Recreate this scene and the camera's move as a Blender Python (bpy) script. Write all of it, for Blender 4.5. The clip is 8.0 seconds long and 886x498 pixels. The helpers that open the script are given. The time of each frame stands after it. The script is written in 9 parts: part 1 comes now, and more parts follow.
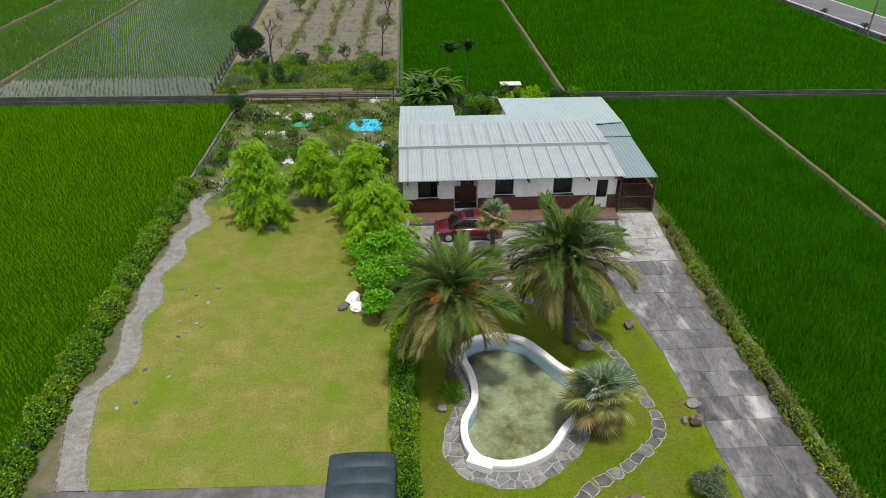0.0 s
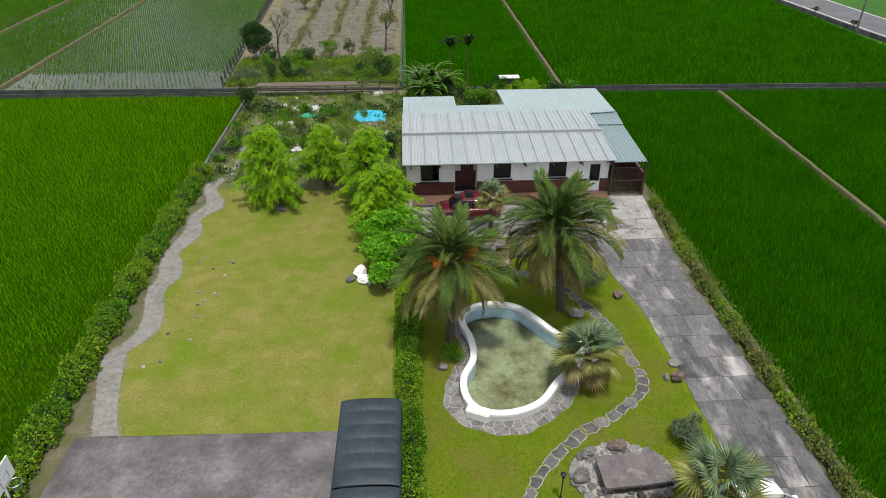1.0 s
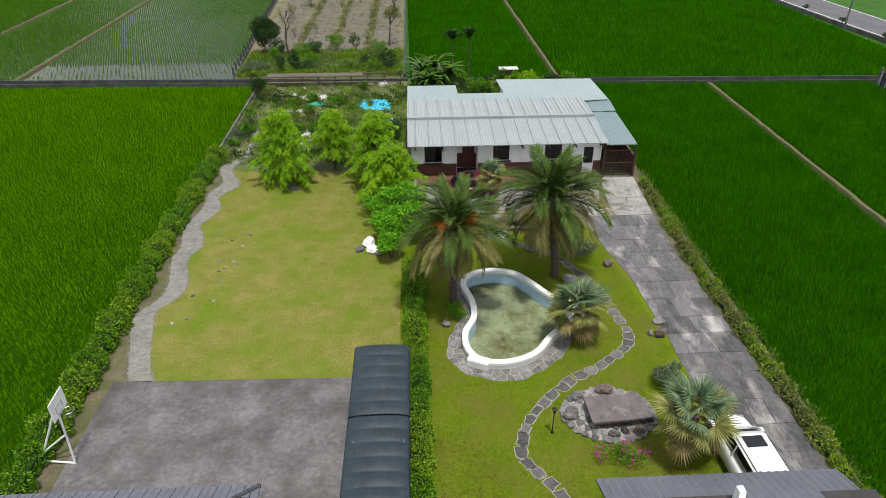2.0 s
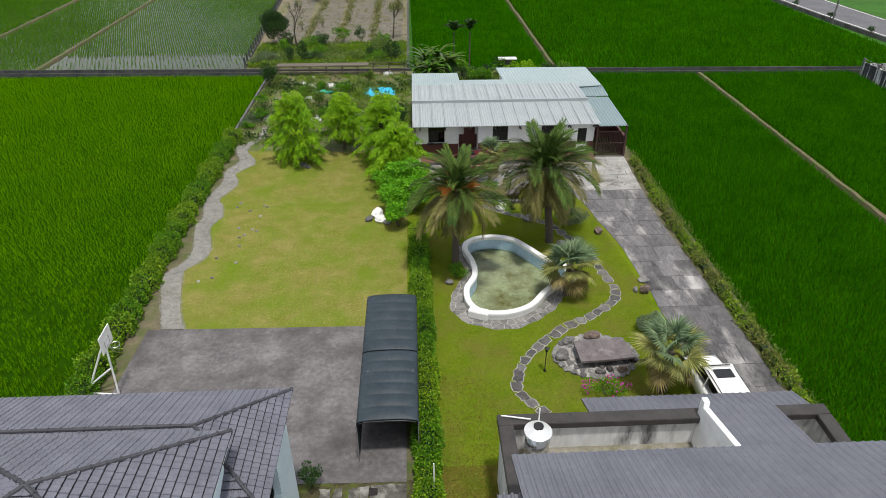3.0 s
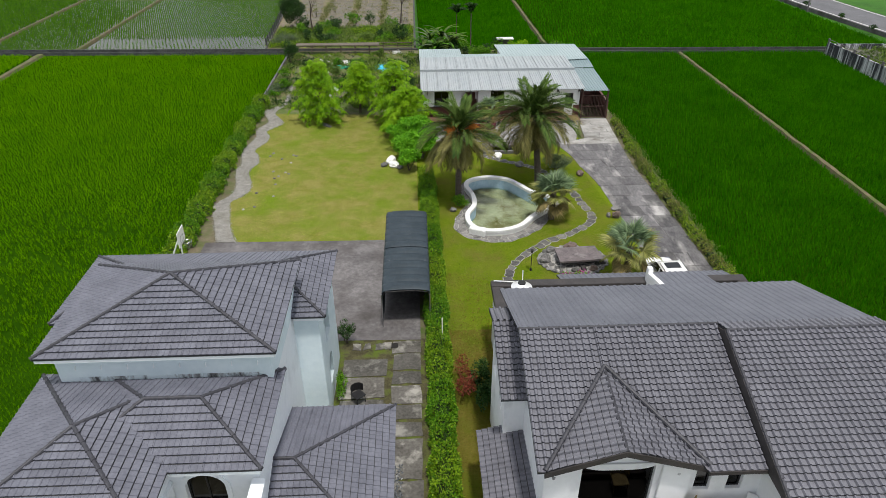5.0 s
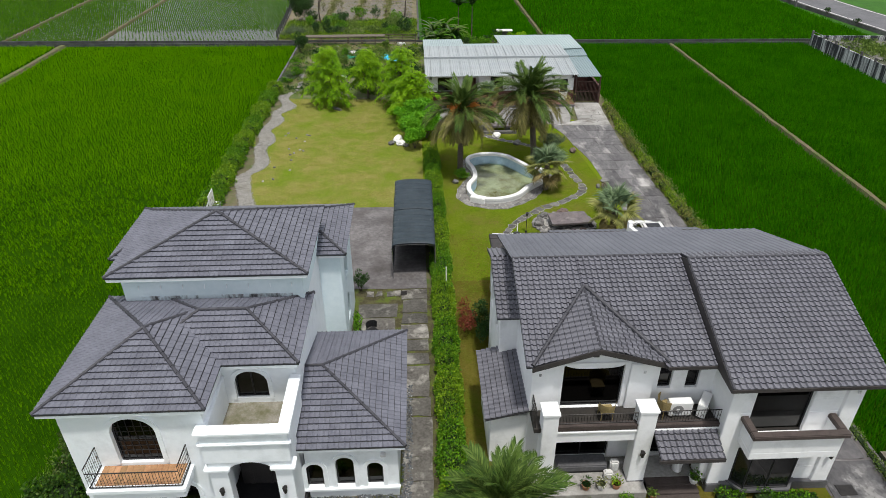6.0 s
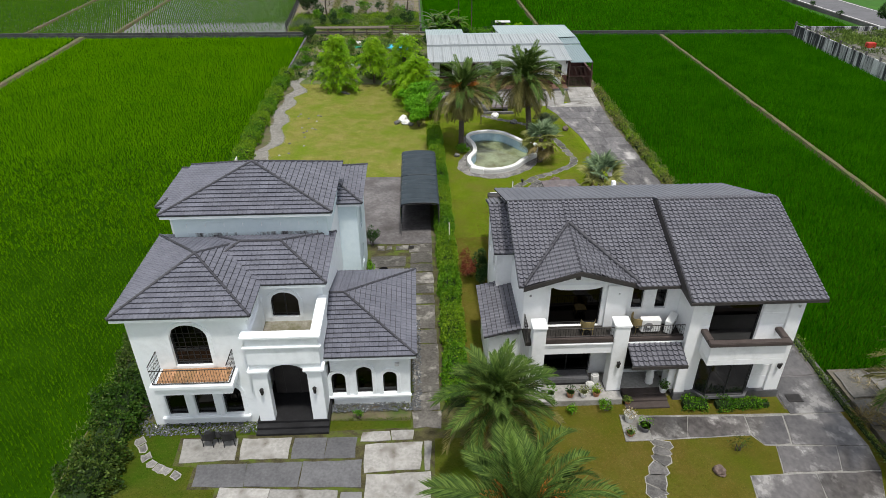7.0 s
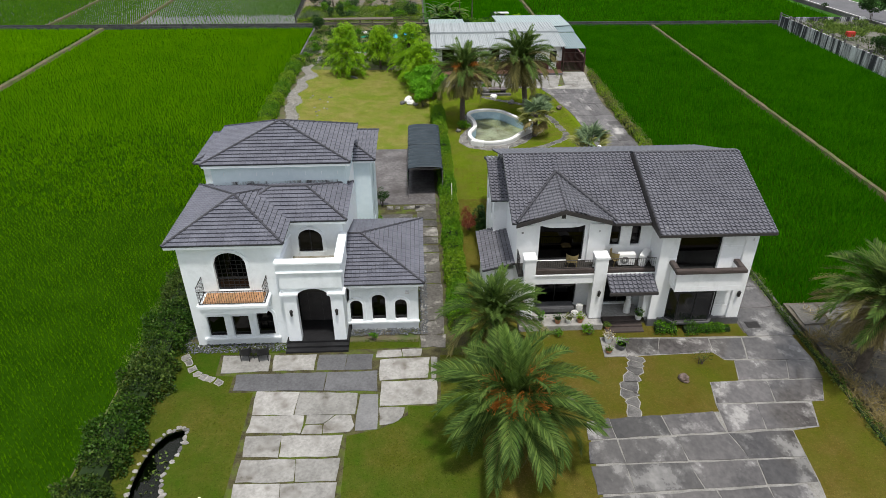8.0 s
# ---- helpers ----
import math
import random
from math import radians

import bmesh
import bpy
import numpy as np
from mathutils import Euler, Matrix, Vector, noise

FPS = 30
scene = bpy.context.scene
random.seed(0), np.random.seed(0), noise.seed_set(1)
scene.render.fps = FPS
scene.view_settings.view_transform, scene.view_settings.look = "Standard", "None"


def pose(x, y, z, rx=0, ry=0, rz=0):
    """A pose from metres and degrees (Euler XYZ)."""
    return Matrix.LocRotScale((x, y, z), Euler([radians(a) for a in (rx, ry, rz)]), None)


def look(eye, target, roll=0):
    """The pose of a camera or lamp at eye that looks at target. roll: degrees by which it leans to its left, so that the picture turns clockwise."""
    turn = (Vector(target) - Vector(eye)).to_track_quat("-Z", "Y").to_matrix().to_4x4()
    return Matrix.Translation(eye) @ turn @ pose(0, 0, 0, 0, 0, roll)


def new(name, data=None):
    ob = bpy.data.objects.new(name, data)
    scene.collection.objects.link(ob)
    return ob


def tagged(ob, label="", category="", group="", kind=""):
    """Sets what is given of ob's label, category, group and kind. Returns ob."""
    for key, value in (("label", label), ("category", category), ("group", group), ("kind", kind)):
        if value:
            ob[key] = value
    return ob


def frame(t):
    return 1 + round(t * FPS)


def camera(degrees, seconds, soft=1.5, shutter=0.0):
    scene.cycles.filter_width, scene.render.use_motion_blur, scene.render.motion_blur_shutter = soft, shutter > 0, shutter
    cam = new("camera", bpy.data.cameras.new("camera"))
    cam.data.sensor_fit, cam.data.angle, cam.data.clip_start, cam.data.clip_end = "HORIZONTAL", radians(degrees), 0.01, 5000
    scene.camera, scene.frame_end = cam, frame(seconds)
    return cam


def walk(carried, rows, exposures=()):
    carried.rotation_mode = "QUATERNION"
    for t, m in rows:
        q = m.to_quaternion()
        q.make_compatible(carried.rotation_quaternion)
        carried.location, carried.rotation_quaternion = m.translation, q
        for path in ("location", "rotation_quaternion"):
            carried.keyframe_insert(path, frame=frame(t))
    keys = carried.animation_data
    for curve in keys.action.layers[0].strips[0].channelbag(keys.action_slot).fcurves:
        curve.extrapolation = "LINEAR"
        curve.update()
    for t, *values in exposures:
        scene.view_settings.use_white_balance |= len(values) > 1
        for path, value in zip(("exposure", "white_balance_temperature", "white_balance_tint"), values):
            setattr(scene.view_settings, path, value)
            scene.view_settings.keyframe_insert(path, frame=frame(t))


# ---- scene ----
cam = camera(68.4, 8.0, soft=0.65)
PATH = [
    (0, (-0.125, 1.167, 21.816), (-0.046, 2.858, 20.752), -0.3),
    (0.5, (-0.18, -0.223, 21.835), (-0.103, 1.471, 20.774), -0.3),
    (1, (-0.277, -1.745, 21.865), (-0.201, -0.05, 20.805), -0.3),
    (1.5, (-0.442, -3.406, 21.897), (-0.365, -1.711, 20.839), -0.2),
    (3, (-1.0, -9.125, 21.808), (-0.924, -7.427, 20.755), -0.1),
    (3.5, (-1.123, -11.177, 21.76), (-1.049, -9.479, 20.706), -0.1),
    (4, (-1.274, -13.38, 21.694), (-1.202, -11.681, 20.641), -0.1),
    (4.5, (-1.458, -15.64, 21.666), (-1.386, -13.94, 20.614), -0.1),
    (5.8, (-1.942, -21.727, 21.775), (-1.872, -20.026, 20.726), -0.1),
    (6, (-2.016, -22.685, 21.776), (-1.947, -20.984, 20.727), -0.1),
    (6.5, (-2.222, -25.142, 21.746), (-2.153, -23.44, 20.699), -0.2),
    (7, (-2.435, -27.714, 21.734), (-2.366, -26.012, 20.687), -0.2),
    (7.5, (-2.62, -30.349, 21.7), (-2.552, -28.646, 20.653), -0.3),
    (8, (-2.809, -33.06, 21.623), (-2.743, -31.356, 20.577), -0.3),
]
walk(cam, [(t, look(eye, target, roll)) for t, eye, target, roll in PATH])

# ---- daylight: bright white broken cloud, hazy midday sun almost overhead ----
SUN_FROM = Vector((0.08, -0.27, 1.0)).normalized()
world = bpy.data.worlds.new("sky")
scene.world = world
world.use_nodes = True
wn = world.node_tree.nodes
sky = wn.new("ShaderNodeTexSky")
sky.sky_type = "NISHITA"
sky.sun_disc = False
sky.sun_elevation = math.asin(SUN_FROM.z)
sky.sun_rotation = math.atan2(SUN_FROM.x, SUN_FROM.y)
sky.dust_density = 2.5
wn["Background"].inputs[1].default_value = 0.112
# broken white cloud, even all over the sky
cloud_noise, cloud_share, clouded = wn.new("ShaderNodeTexNoise"), wn.new("ShaderNodeMapRange"), wn.new("ShaderNodeMix")
cloud_noise.inputs["Scale"].default_value, cloud_noise.inputs["Detail"].default_value = 3.5, 5
cloud_share.inputs[1].default_value, cloud_share.inputs[2].default_value = 0.35, 0.62
cloud_share.inputs[3].default_value, cloud_share.inputs[4].default_value = 0.25, 0.95
clouded.data_type = "RGBA"
clouded.inputs[7].default_value = (7.8, 7.9, 8.0, 1)
wl = world.node_tree.links
wl.new(cloud_noise.outputs[0], cloud_share.inputs[0]), wl.new(cloud_share.outputs[0], clouded.inputs[0])
wl.new(sky.outputs[0], clouded.inputs[6]), wl.new(clouded.outputs[2], wn["Background"].inputs[0])
sun_data = bpy.data.lights.new("sun", "SUN")
sun_data.energy, sun_data.angle, sun_data.color = 3.0, radians(5.0), (1.0, 0.965, 0.90)
sun = new("sun", sun_data)
sun.matrix_world = look(SUN_FROM * 60, (0, 0, 0))
scene.view_settings.exposure = 0.18

# ---- materials ----
def material(name, dark, light, scale=1.0, rough=0.8, bump=0.0, bump_scale=20.0, metal=0.0, spread=0.0, per="", spot=None,
             spot_scale=0.3, spot_cut=0.55, spot_soft=0.12, spec=0.3, stretch=(1, 1, 1), coat=0.0, spot_rough=None):
    """Two-scale noise between two colours in world metres, an optional third colour in patches, and fine relief."""
    m = bpy.data.materials.new(name)
    m.use_nodes = True
    n, l = m.node_tree.nodes, m.node_tree.links
    b = n["Principled BSDF"]
    geo = n.new("ShaderNodeNewGeometry")
    mapping = n.new("ShaderNodeMapping")
    mapping.inputs["Scale"].default_value = stretch
    l.new(geo.outputs["Position"], mapping.inputs[0])

    def noise_tex(s, detail, rough_=0.6):
        t = n.new("ShaderNodeTexNoise")
        t.inputs["Scale"].default_value, t.inputs["Detail"].default_value, t.inputs["Roughness"].default_value = s, detail, rough_
        l.new(mapping.outputs[0], t.inputs["Vector"])
        return t

    def mixed(fac, a, c):
        x = n.new("ShaderNodeMix")
        x.data_type = "RGBA"
        l.new(fac, x.inputs[0])
        for sock, v in ((x.inputs[6], a), (x.inputs[7], c)):
            if isinstance(v, tuple):
                sock.default_value = (*v, 1)
            else:
                l.new(v, sock)
        return x.outputs[2]

    def ramp(sock, lo, hi):
        r = n.new("ShaderNodeMapRange")
        r.inputs[1].default_value, r.inputs[2].default_value = lo, hi
        l.new(sock, r.inputs[0])
        return r.outputs[0]

    coarse, fine = noise_tex(scale, 4), noise_tex(scale * 9, 3)
    add = n.new("ShaderNodeMath")
    add.operation = "MULTIPLY_ADD"
    add.inputs[1].default_value = 0.45
    l.new(fine.outputs[0], add.inputs[0])
    half = n.new("ShaderNodeMath")
    half.operation = "MULTIPLY"
    half.inputs[1].default_value = 0.55
    l.new(coarse.outputs[0], half.inputs[0])
    l.new(half.outputs[0], add.inputs[2])
    col = mixed(ramp(add.outputs[0], 0.36, 0.64), dark, light)
    mask = None
    if spot:
        mask = ramp(noise_tex(spot_scale, 6, 0.65).outputs[0], spot_cut - spot_soft, spot_cut + spot_soft)
        col = mixed(mask, col, spot)
    if spread:
        src = geo.outputs["Random Per Island"]
        if per == "object":
            src = n.new("ShaderNodeObjectInfo").outputs["Random"]
        hsv = n.new("ShaderNodeHueSaturation")
        val = n.new("ShaderNodeMapRange")
        val.inputs[3].default_value, val.inputs[4].default_value = 1 - spread, 1 + spread
        hue = n.new("ShaderNodeMapRange")
        hue.inputs[3].default_value, hue.inputs[4].default_value = 0.5 + spread * 0.03, 0.5 - spread * 0.03
        l.new(src, val.inputs[0]), l.new(src, hue.inputs[0])
        l.new(val.outputs[0], hsv.inputs["Value"]), l.new(hue.outputs[0], hsv.inputs["Hue"])
        l.new(col, hsv.inputs["Color"])
        col = hsv.outputs[0]
    l.new(col, b.inputs["Base Color"])
    b.inputs["Roughness"].default_value, b.inputs["Metallic"].default_value = rough, metal
    b.inputs["Specular IOR Level"].default_value = spec
    b.inputs["Coat Weight"].default_value = coat
    if mask is not None and spot_rough is not None:
        rr = n.new("ShaderNodeMapRange")
        rr.inputs[3].default_value, rr.inputs[4].default_value = rough, spot_rough
        l.new(mask, rr.inputs[0])
        l.new(rr.outputs[0], b.inputs["Roughness"])
    if bump:
        bp = n.new("ShaderNodeBump")
        bp.inputs["Strength"].default_value, bp.inputs["Distance"].default_value = min(1, bump), 0.03
        l.new(noise_tex(bump_scale, 3).outputs[0], bp.inputs["Height"])
        l.new(bp.outputs[0], b.inputs["Normal"])
    return m


def leaf_material(name, dark, light, spread=0.35, rough=0.55, glow=0.25, scale=0.8, spec=0.2, **more):
    """Leaves: colour differs from leaf to leaf, some light passes through."""
    m = material(name, dark, light, scale, rough, 0, spread=spread, spec=spec, **more)
    n, l = m.node_tree.nodes, m.node_tree.links
    b, out = n["Principled BSDF"], n["Material Output"]
    tr = n.new("ShaderNodeBsdfTranslucent")
    l.new(b.inputs["Base Color"].links[0].from_socket, tr.inputs[0])
    mix = n.new("ShaderNodeMixShader")
    mix.inputs[0].default_value = glow
    l.new(b.outputs[0], mix.inputs[1]), l.new(tr.outputs[0], mix.inputs[2]), l.new(mix.outputs[0], out.inputs[0])
    return m


M = {
    "earth": material("earth", (0.085, 0.07225, 0.0425), (0.17, 0.1445, 0.0935), 0.8, 0.95, 0.5, 12, spot=(0.0595, 0.0935, 0.017), spot_scale=0.9),
    "far_field": material("far_field", (0.02, 0.08, 0.0032), (0.036, 0.128, 0.0064), 0.12, 0.9, 0.6, 5),
    "rice_bed": material("rice_bed", (0.010, 0.036, 0.0008), (0.020, 0.060, 0.0016), 0.5, 0.98, 0.4, 8, spec=0.0),
    "rice": leaf_material("rice", (0.024, 0.140, 0.0004), (0.046, 0.205, 0.0008), 0.25, 0.95, 0.35, spec=0.0, scale=0.25),
    # brighter rice for the distance: the lighter look at a low angle, as colour
    "lit_far_rice": leaf_material("lit_far_rice", (0.110, 0.300, 0.0005), (0.175, 0.39, 0.0012), 0.25, 0.95, 0.4, spec=0.0, scale=0.25),
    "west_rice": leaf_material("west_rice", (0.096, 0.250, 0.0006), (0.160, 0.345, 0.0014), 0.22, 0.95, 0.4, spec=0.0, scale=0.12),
    "young_rice": leaf_material("young_rice", (0.056, 0.175, 0.006), (0.105, 0.250, 0.012), 0.3, 0.8, 0.3, spec=0.05),
    "lawn": material("lawn", (0.150, 0.155, 0.028), (0.255, 0.225, 0.08), 0.9, 0.95, 0.5, 30, spec=0.0, spot=(0.13, 0.185, 0.018), spot_scale=0.35, spot_cut=0.54, spot_soft=0.14),
    "lush_lawn": material("lush_lawn", (0.080, 0.132, 0.006), (0.145, 0.185, 0.014), 0.6, 0.95, 0.5, 30, spec=0.0, spot=(0.145, 0.132, 0.030), spot_scale=0.35, spot_cut=0.57, spot_soft=0.1),
    "front_lawn": material("front_lawn", (0.064, 0.076, 0.008), (0.110, 0.106, 0.022), 0.8, 0.95, 0.5, 30, spec=0.0, spot=(0.040, 0.082, 0.006), spot_scale=0.3, spot_cut=0.50, spot_soft=0.12),
    "island_lawn": material("island_lawn", (0.086, 0.076, 0.011), (0.132, 0.106, 0.027), 0.8, 0.95, 0.5, 30, spec=0.0, spot=(0.078, 0.096, 0.009), spot_scale=0.35, spot_cut=0.55, spot_soft=0.14),
    "grass_dry": leaf_material("grass_dry", (0.168, 0.200, 0.026), (0.295, 0.288, 0.085), 0.35, 0.85, 0.25, scale=0.9, spec=0.0, spot=(0.150, 0.228, 0.019), spot_scale=0.35, spot_cut=0.52, spot_soft=0.14),
    "grass_lush": leaf_material("grass_lush", (0.085, 0.145, 0.008), (0.158, 0.205, 0.024), 0.35, 0.85, 0.25, scale=0.8, spec=0.0, spot=(0.155, 0.148, 0.042), spot_scale=0.4, spot_cut=0.59, spot_soft=0.12),
    "grass_front": leaf_material("grass_front", (0.058, 0.074, 0.010), (0.104, 0.104, 0.024), 0.35, 0.85, 0.3, scale=0.8, spec=0.0, spot=(0.048, 0.090, 0.008), spot_scale=0.3, spot_cut=0.50, spot_soft=0.12),
    "mulch_bed": material("mulch_bed", (0.068, 0.060, 0.056), (0.225, 0.200, 0.178), 1.2, 0.9, 0.4, 10, stretch=(0.25, 2.2, 1), spot=(0.10, 0.10, 0.04), spot_scale=0.6, spot_cut=0.56),
    "paddy_mud": material("paddy_mud", (0.070, 0.090, 0.048), (0.120, 0.140, 0.085), 0.4, 0.9),
    "batten": material("batten", (0.23, 0.25, 0.26), (0.30, 0.32, 0.33), 2.0, 0.5),
    "strip_lawn": material("strip_lawn", (0.085, 0.085, 0.009), (0.15, 0.128, 0.032), 0.6, 0.95, 0.5, 30, spec=0.0, spot=(0.075, 0.11, 0.007), spot_scale=0.35, spot_cut=0.58),
    "moss": material("moss", (0.028, 0.026, 0.012), (0.100, 0.090, 0.040), 2.2, 0.95, 0.8, 20, spot=(0.075, 0.105, 0.012), spot_scale=1.1, spot_cut=0.55, spot_soft=0.08),
    "dirt_lot": material("dirt_lot", (0.080, 0.070, 0.055), (0.165, 0.150, 0.122), 0.7, 0.95, 0.7, 10, spot=(0.050, 0.045, 0.030), spot_scale=0.6, spot_cut=0.57),
    "straw_earth": material("straw_earth", (0.085, 0.07, 0.04), (0.16, 0.13, 0.078), 1.5, 0.95, 0.7, 10, spot=(0.07, 0.11, 0.02), spot_scale=0.8, spot_cut=0.55),
    "gravel": material("gravel", (0.17, 0.16, 0.145), (0.36, 0.345, 0.315), 4.0, 0.95, 1.0, 40, spot=(0.13, 0.125, 0.09), spot_scale=0.7, spot_cut=0.62),
    "concrete": material("concrete", (0.088, 0.083, 0.086), (0.195, 0.184, 0.185), 0.5, 0.85, 0.15, 25, spot=(0.065, 0.058, 0.056), spot_scale=0.35, spot_cut=0.56, spot_soft=0.12),
    "drive_slab": material("drive_slab", (0.055, 0.053, 0.056), (0.150, 0.144, 0.145), 0.8, 0.7, 0.35, 25, spread=0.34, per="object", spot=(0.30, 0.29, 0.28), spot_scale=0.6, spot_cut=0.60, stretch=(1.3, 0.5, 1), spot_soft=0.08),
    "front_slab": material("front_slab", (0.20, 0.194, 0.182), (0.36, 0.352, 0.335), 0.8, 0.85, 0.4, 25, spread=0.20, per="object", spot=(0.135, 0.122, 0.105), spot_scale=0.9, spot_cut=0.60, spot_soft=0.07),
    # pale spots: dry concrete, and bright sky reflections painted in as colour
    "wet_slab": material("wet_slab", (0.044, 0.041, 0.040), (0.112, 0.104, 0.101), 0.45, 0.10, 0.05, 20, spread=0.38, per="object", spot=(0.31, 0.30, 0.29), spot_scale=0.5, spot_cut=0.60, spot_soft=0.075, spot_rough=0.5, spec=0.8, stretch=(1.0, 0.8, 1)),
    "path_slate": material("path_slate", (0.055, 0.053, 0.052), (0.150, 0.145, 0.140), 1.6, 0.75, 0.5, 14, spread=0.35, per="object"),
    "pale_slate": material("pale_slate", (0.14, 0.14, 0.142), (0.22, 0.22, 0.222), 0.9, 0.6, 0.2, 25, spread=0.1, per="object"),
    "slate_slab": material("slate_slab", (0.075, 0.075, 0.08), (0.135, 0.135, 0.142), 0.9, 0.55, 0.2, 25, spread=0.15, per="object"),
    "terrace_stone": material("terrace_stone", (0.20, 0.185, 0.155), (0.34, 0.32, 0.28), 1.5, 0.85, 0.3, 20, spot=(0.13, 0.125, 0.07), spot_scale=1.2, spot_cut=0.55),
    "stone": material("stone", (0.085, 0.082, 0.080), (0.25, 0.243, 0.232), 1.6, 0.85, 0.6, 10, spread=0.35, per="object"),
    "white_rock": material("white_rock", (0.55, 0.54, 0.52), (0.82, 0.81, 0.79), 2.0, 0.8, 0.6, 8),
    "pebbles": material("pebbles", (0.035, 0.040, 0.048), (0.16, 0.17, 0.18), 14.0, 0.8, 1.0, 18, spread=0.6, spot=(0.6, 0.6, 0.6), spot_scale=9.0, spot_cut=0.62, spot_soft=0.03),
    "white_wall": material("white_wall", (0.80, 0.84, 0.87), (0.86, 0.895, 0.92), 0.5, 0.75, 0.06, 60, spot=(0.64, 0.67, 0.69), spot_scale=0.6, spot_cut=0.66),
    "warm_wall": material("warm_wall", (0.80, 0.81, 0.82), (0.87, 0.878, 0.885), 0.5, 0.75, 0.06, 60, spot=(0.61, 0.62, 0.62), spot_scale=0.7, spot_cut=0.65),
    "blue_wall": material("blue_wall", (0.64, 0.75, 0.79), (0.73, 0.83, 0.86), 0.4, 0.75, 0.06, 60),
    "stained_wall": material("stained_wall", (0.50, 0.50, 0.50), (0.74, 0.74, 0.74), 0.5, 0.85, 0.2, 30, spot=(0.10, 0.10, 0.10), spot_scale=0.8, spot_cut=0.56, spot_soft=0.08, stretch=(1, 1, 0.25)),
    "tile_grey": material("tile_grey", (0.092, 0.095, 0.120), (0.150, 0.154, 0.188), 1.4, 0.42, 0.2, 40, spread=0.12, per="object", spec=0.5),
    "tile_dark": material("tile_dark", (0.101, 0.101, 0.119), (0.154, 0.154, 0.178), 1.4, 0.42, 0.2, 40, spread=0.10, per="object", spec=0.5),
    "mould_wall": material("mould_wall", (0.40, 0.41, 0.41), (0.72, 0.73, 0.74), 1.0, 0.9, 0.2, 30, spot=(0.035, 0.037, 0.042), spot_scale=0.55, spot_cut=0.49, spot_soft=0.06, stretch=(2.6, 2.6, 0.18)),
    "tile_rear": material("tile_rear", (0.100, 0.104, 0.128), (0.142, 0.147, 0.174), 0.6, 0.5, 0.1, 40, spec=0.4),
    "tile_bed": material("tile_bed", (0.03, 0.03, 0.033), (0.05, 0.05, 0.054), 2.0, 0.8),
    "ridge": material("ridge", (0.026, 0.026, 0.032), (0.060, 0.060, 0.072), 1.5, 0.55, 0.2, 30, spec=0.35),
    "dark_trim": material("dark_trim", (0.032, 0.029, 0.029), (0.060, 0.054, 0.053), 2.0, 0.5, 0.1, 30),
    "brown_beam": material("brown_beam", (0.048, 0.037, 0.034), (0.085, 0.068, 0.062), 2.0, 0.6, 0.2, 20),
    "teal_sheet": material("teal_sheet", (0.155, 0.215, 0.230), (0.205, 0.265, 0.280), 0.5, 0.5, 0.05, 8, spec=0.35),
    "sheet": material("sheet", (0.285, 0.315, 0.330), (0.345, 0.370, 0.382), 0.6, 0.45, 0.05, 8, spec=0.4),
    "green_sheet": material("green_sheet", (0.264, 0.33, 0.3388), (0.3256, 0.3916, 0.4004), 0.35, 0.45, 0.05, 8, spec=0.4),
    "brown_tile": material("brown_tile", (0.075, 0.030, 0.026), (0.13, 0.052, 0.045), 1.5, 0.45, 0.1, 20),
    "terracotta": material("terracotta", (0.30, 0.13, 0.07), (0.45, 0.22, 0.12), 2.0, 0.7, 0.3, 20),
    "porch_tile": material("porch_tile", (0.11, 0.060, 0.042), (0.18, 0.10, 0.070), 2.0, 0.6, 0.2, 20),
    "wood_deck": material("wood_deck", (0.29, 0.155, 0.075), (0.43, 0.25, 0.13), 1.2, 0.6, 0.2, 30, spread=0.2, per="object"),
    "black": material("black", (0.012, 0.012, 0.013), (0.025, 0.025, 0.027), 3.0, 0.45),
    "iron": material("iron", (0.018, 0.017, 0.017), (0.04, 0.036, 0.034), 4.0, 0.5, 0.1, 40, metal=0.3),
    "rust": material("rust", (0.040, 0.022, 0.018), (0.085, 0.050, 0.042), 2.0, 0.7, 0.2, 40),
    # floors near black: the dimness of the rooms is in this colour
    "shaded_interior": material("shaded_interior", (0.022, 0.020, 0.018), (0.04, 0.036, 0.032), 1.0, 0.8),
    "bark": material("bark", (0.06, 0.048, 0.038), (0.14, 0.115, 0.09), 6.0, 0.95, 1.0, 25),
    "dry_frond": leaf_material("dry_frond", (0.19, 0.15, 0.055), (0.32, 0.26, 0.11), 0.3),
    "date_frond": leaf_material("date_frond", (0.036, 0.080, 0.014), (0.104, 0.160, 0.034), 0.55, 0.6, 0.18, spec=0.08),
    "date_young": leaf_material("date_young", (0.070, 0.135, 0.022), (0.150, 0.235, 0.050), 0.4, 0.5, 0.22, spec=0.12),
    "date_lower": leaf_material("date_lower", (0.105, 0.105, 0.030), (0.22, 0.20, 0.065), 0.5),
    "silver_fan": leaf_material("silver_fan", (0.10, 0.165, 0.08), (0.21, 0.285, 0.155), 0.35),
    "yellow_fan": leaf_material("yellow_fan", (0.17, 0.19, 0.05), (0.31, 0.31, 0.10), 0.35),
    "fruit": material("fruit", (0.34, 0.115, 0.014), (0.54, 0.20, 0.028), 6.0, 0.7, 0.3, 30),
    "lime_leaf": leaf_material("lime_leaf", (0.130, 0.320, 0.003), (0.290, 0.490, 0.008), 0.3, glow=0.35),
    "bright_leaf": leaf_material("bright_leaf", (0.085, 0.29, 0.007), (0.18, 0.43, 0.02), 0.4, glow=0.25),
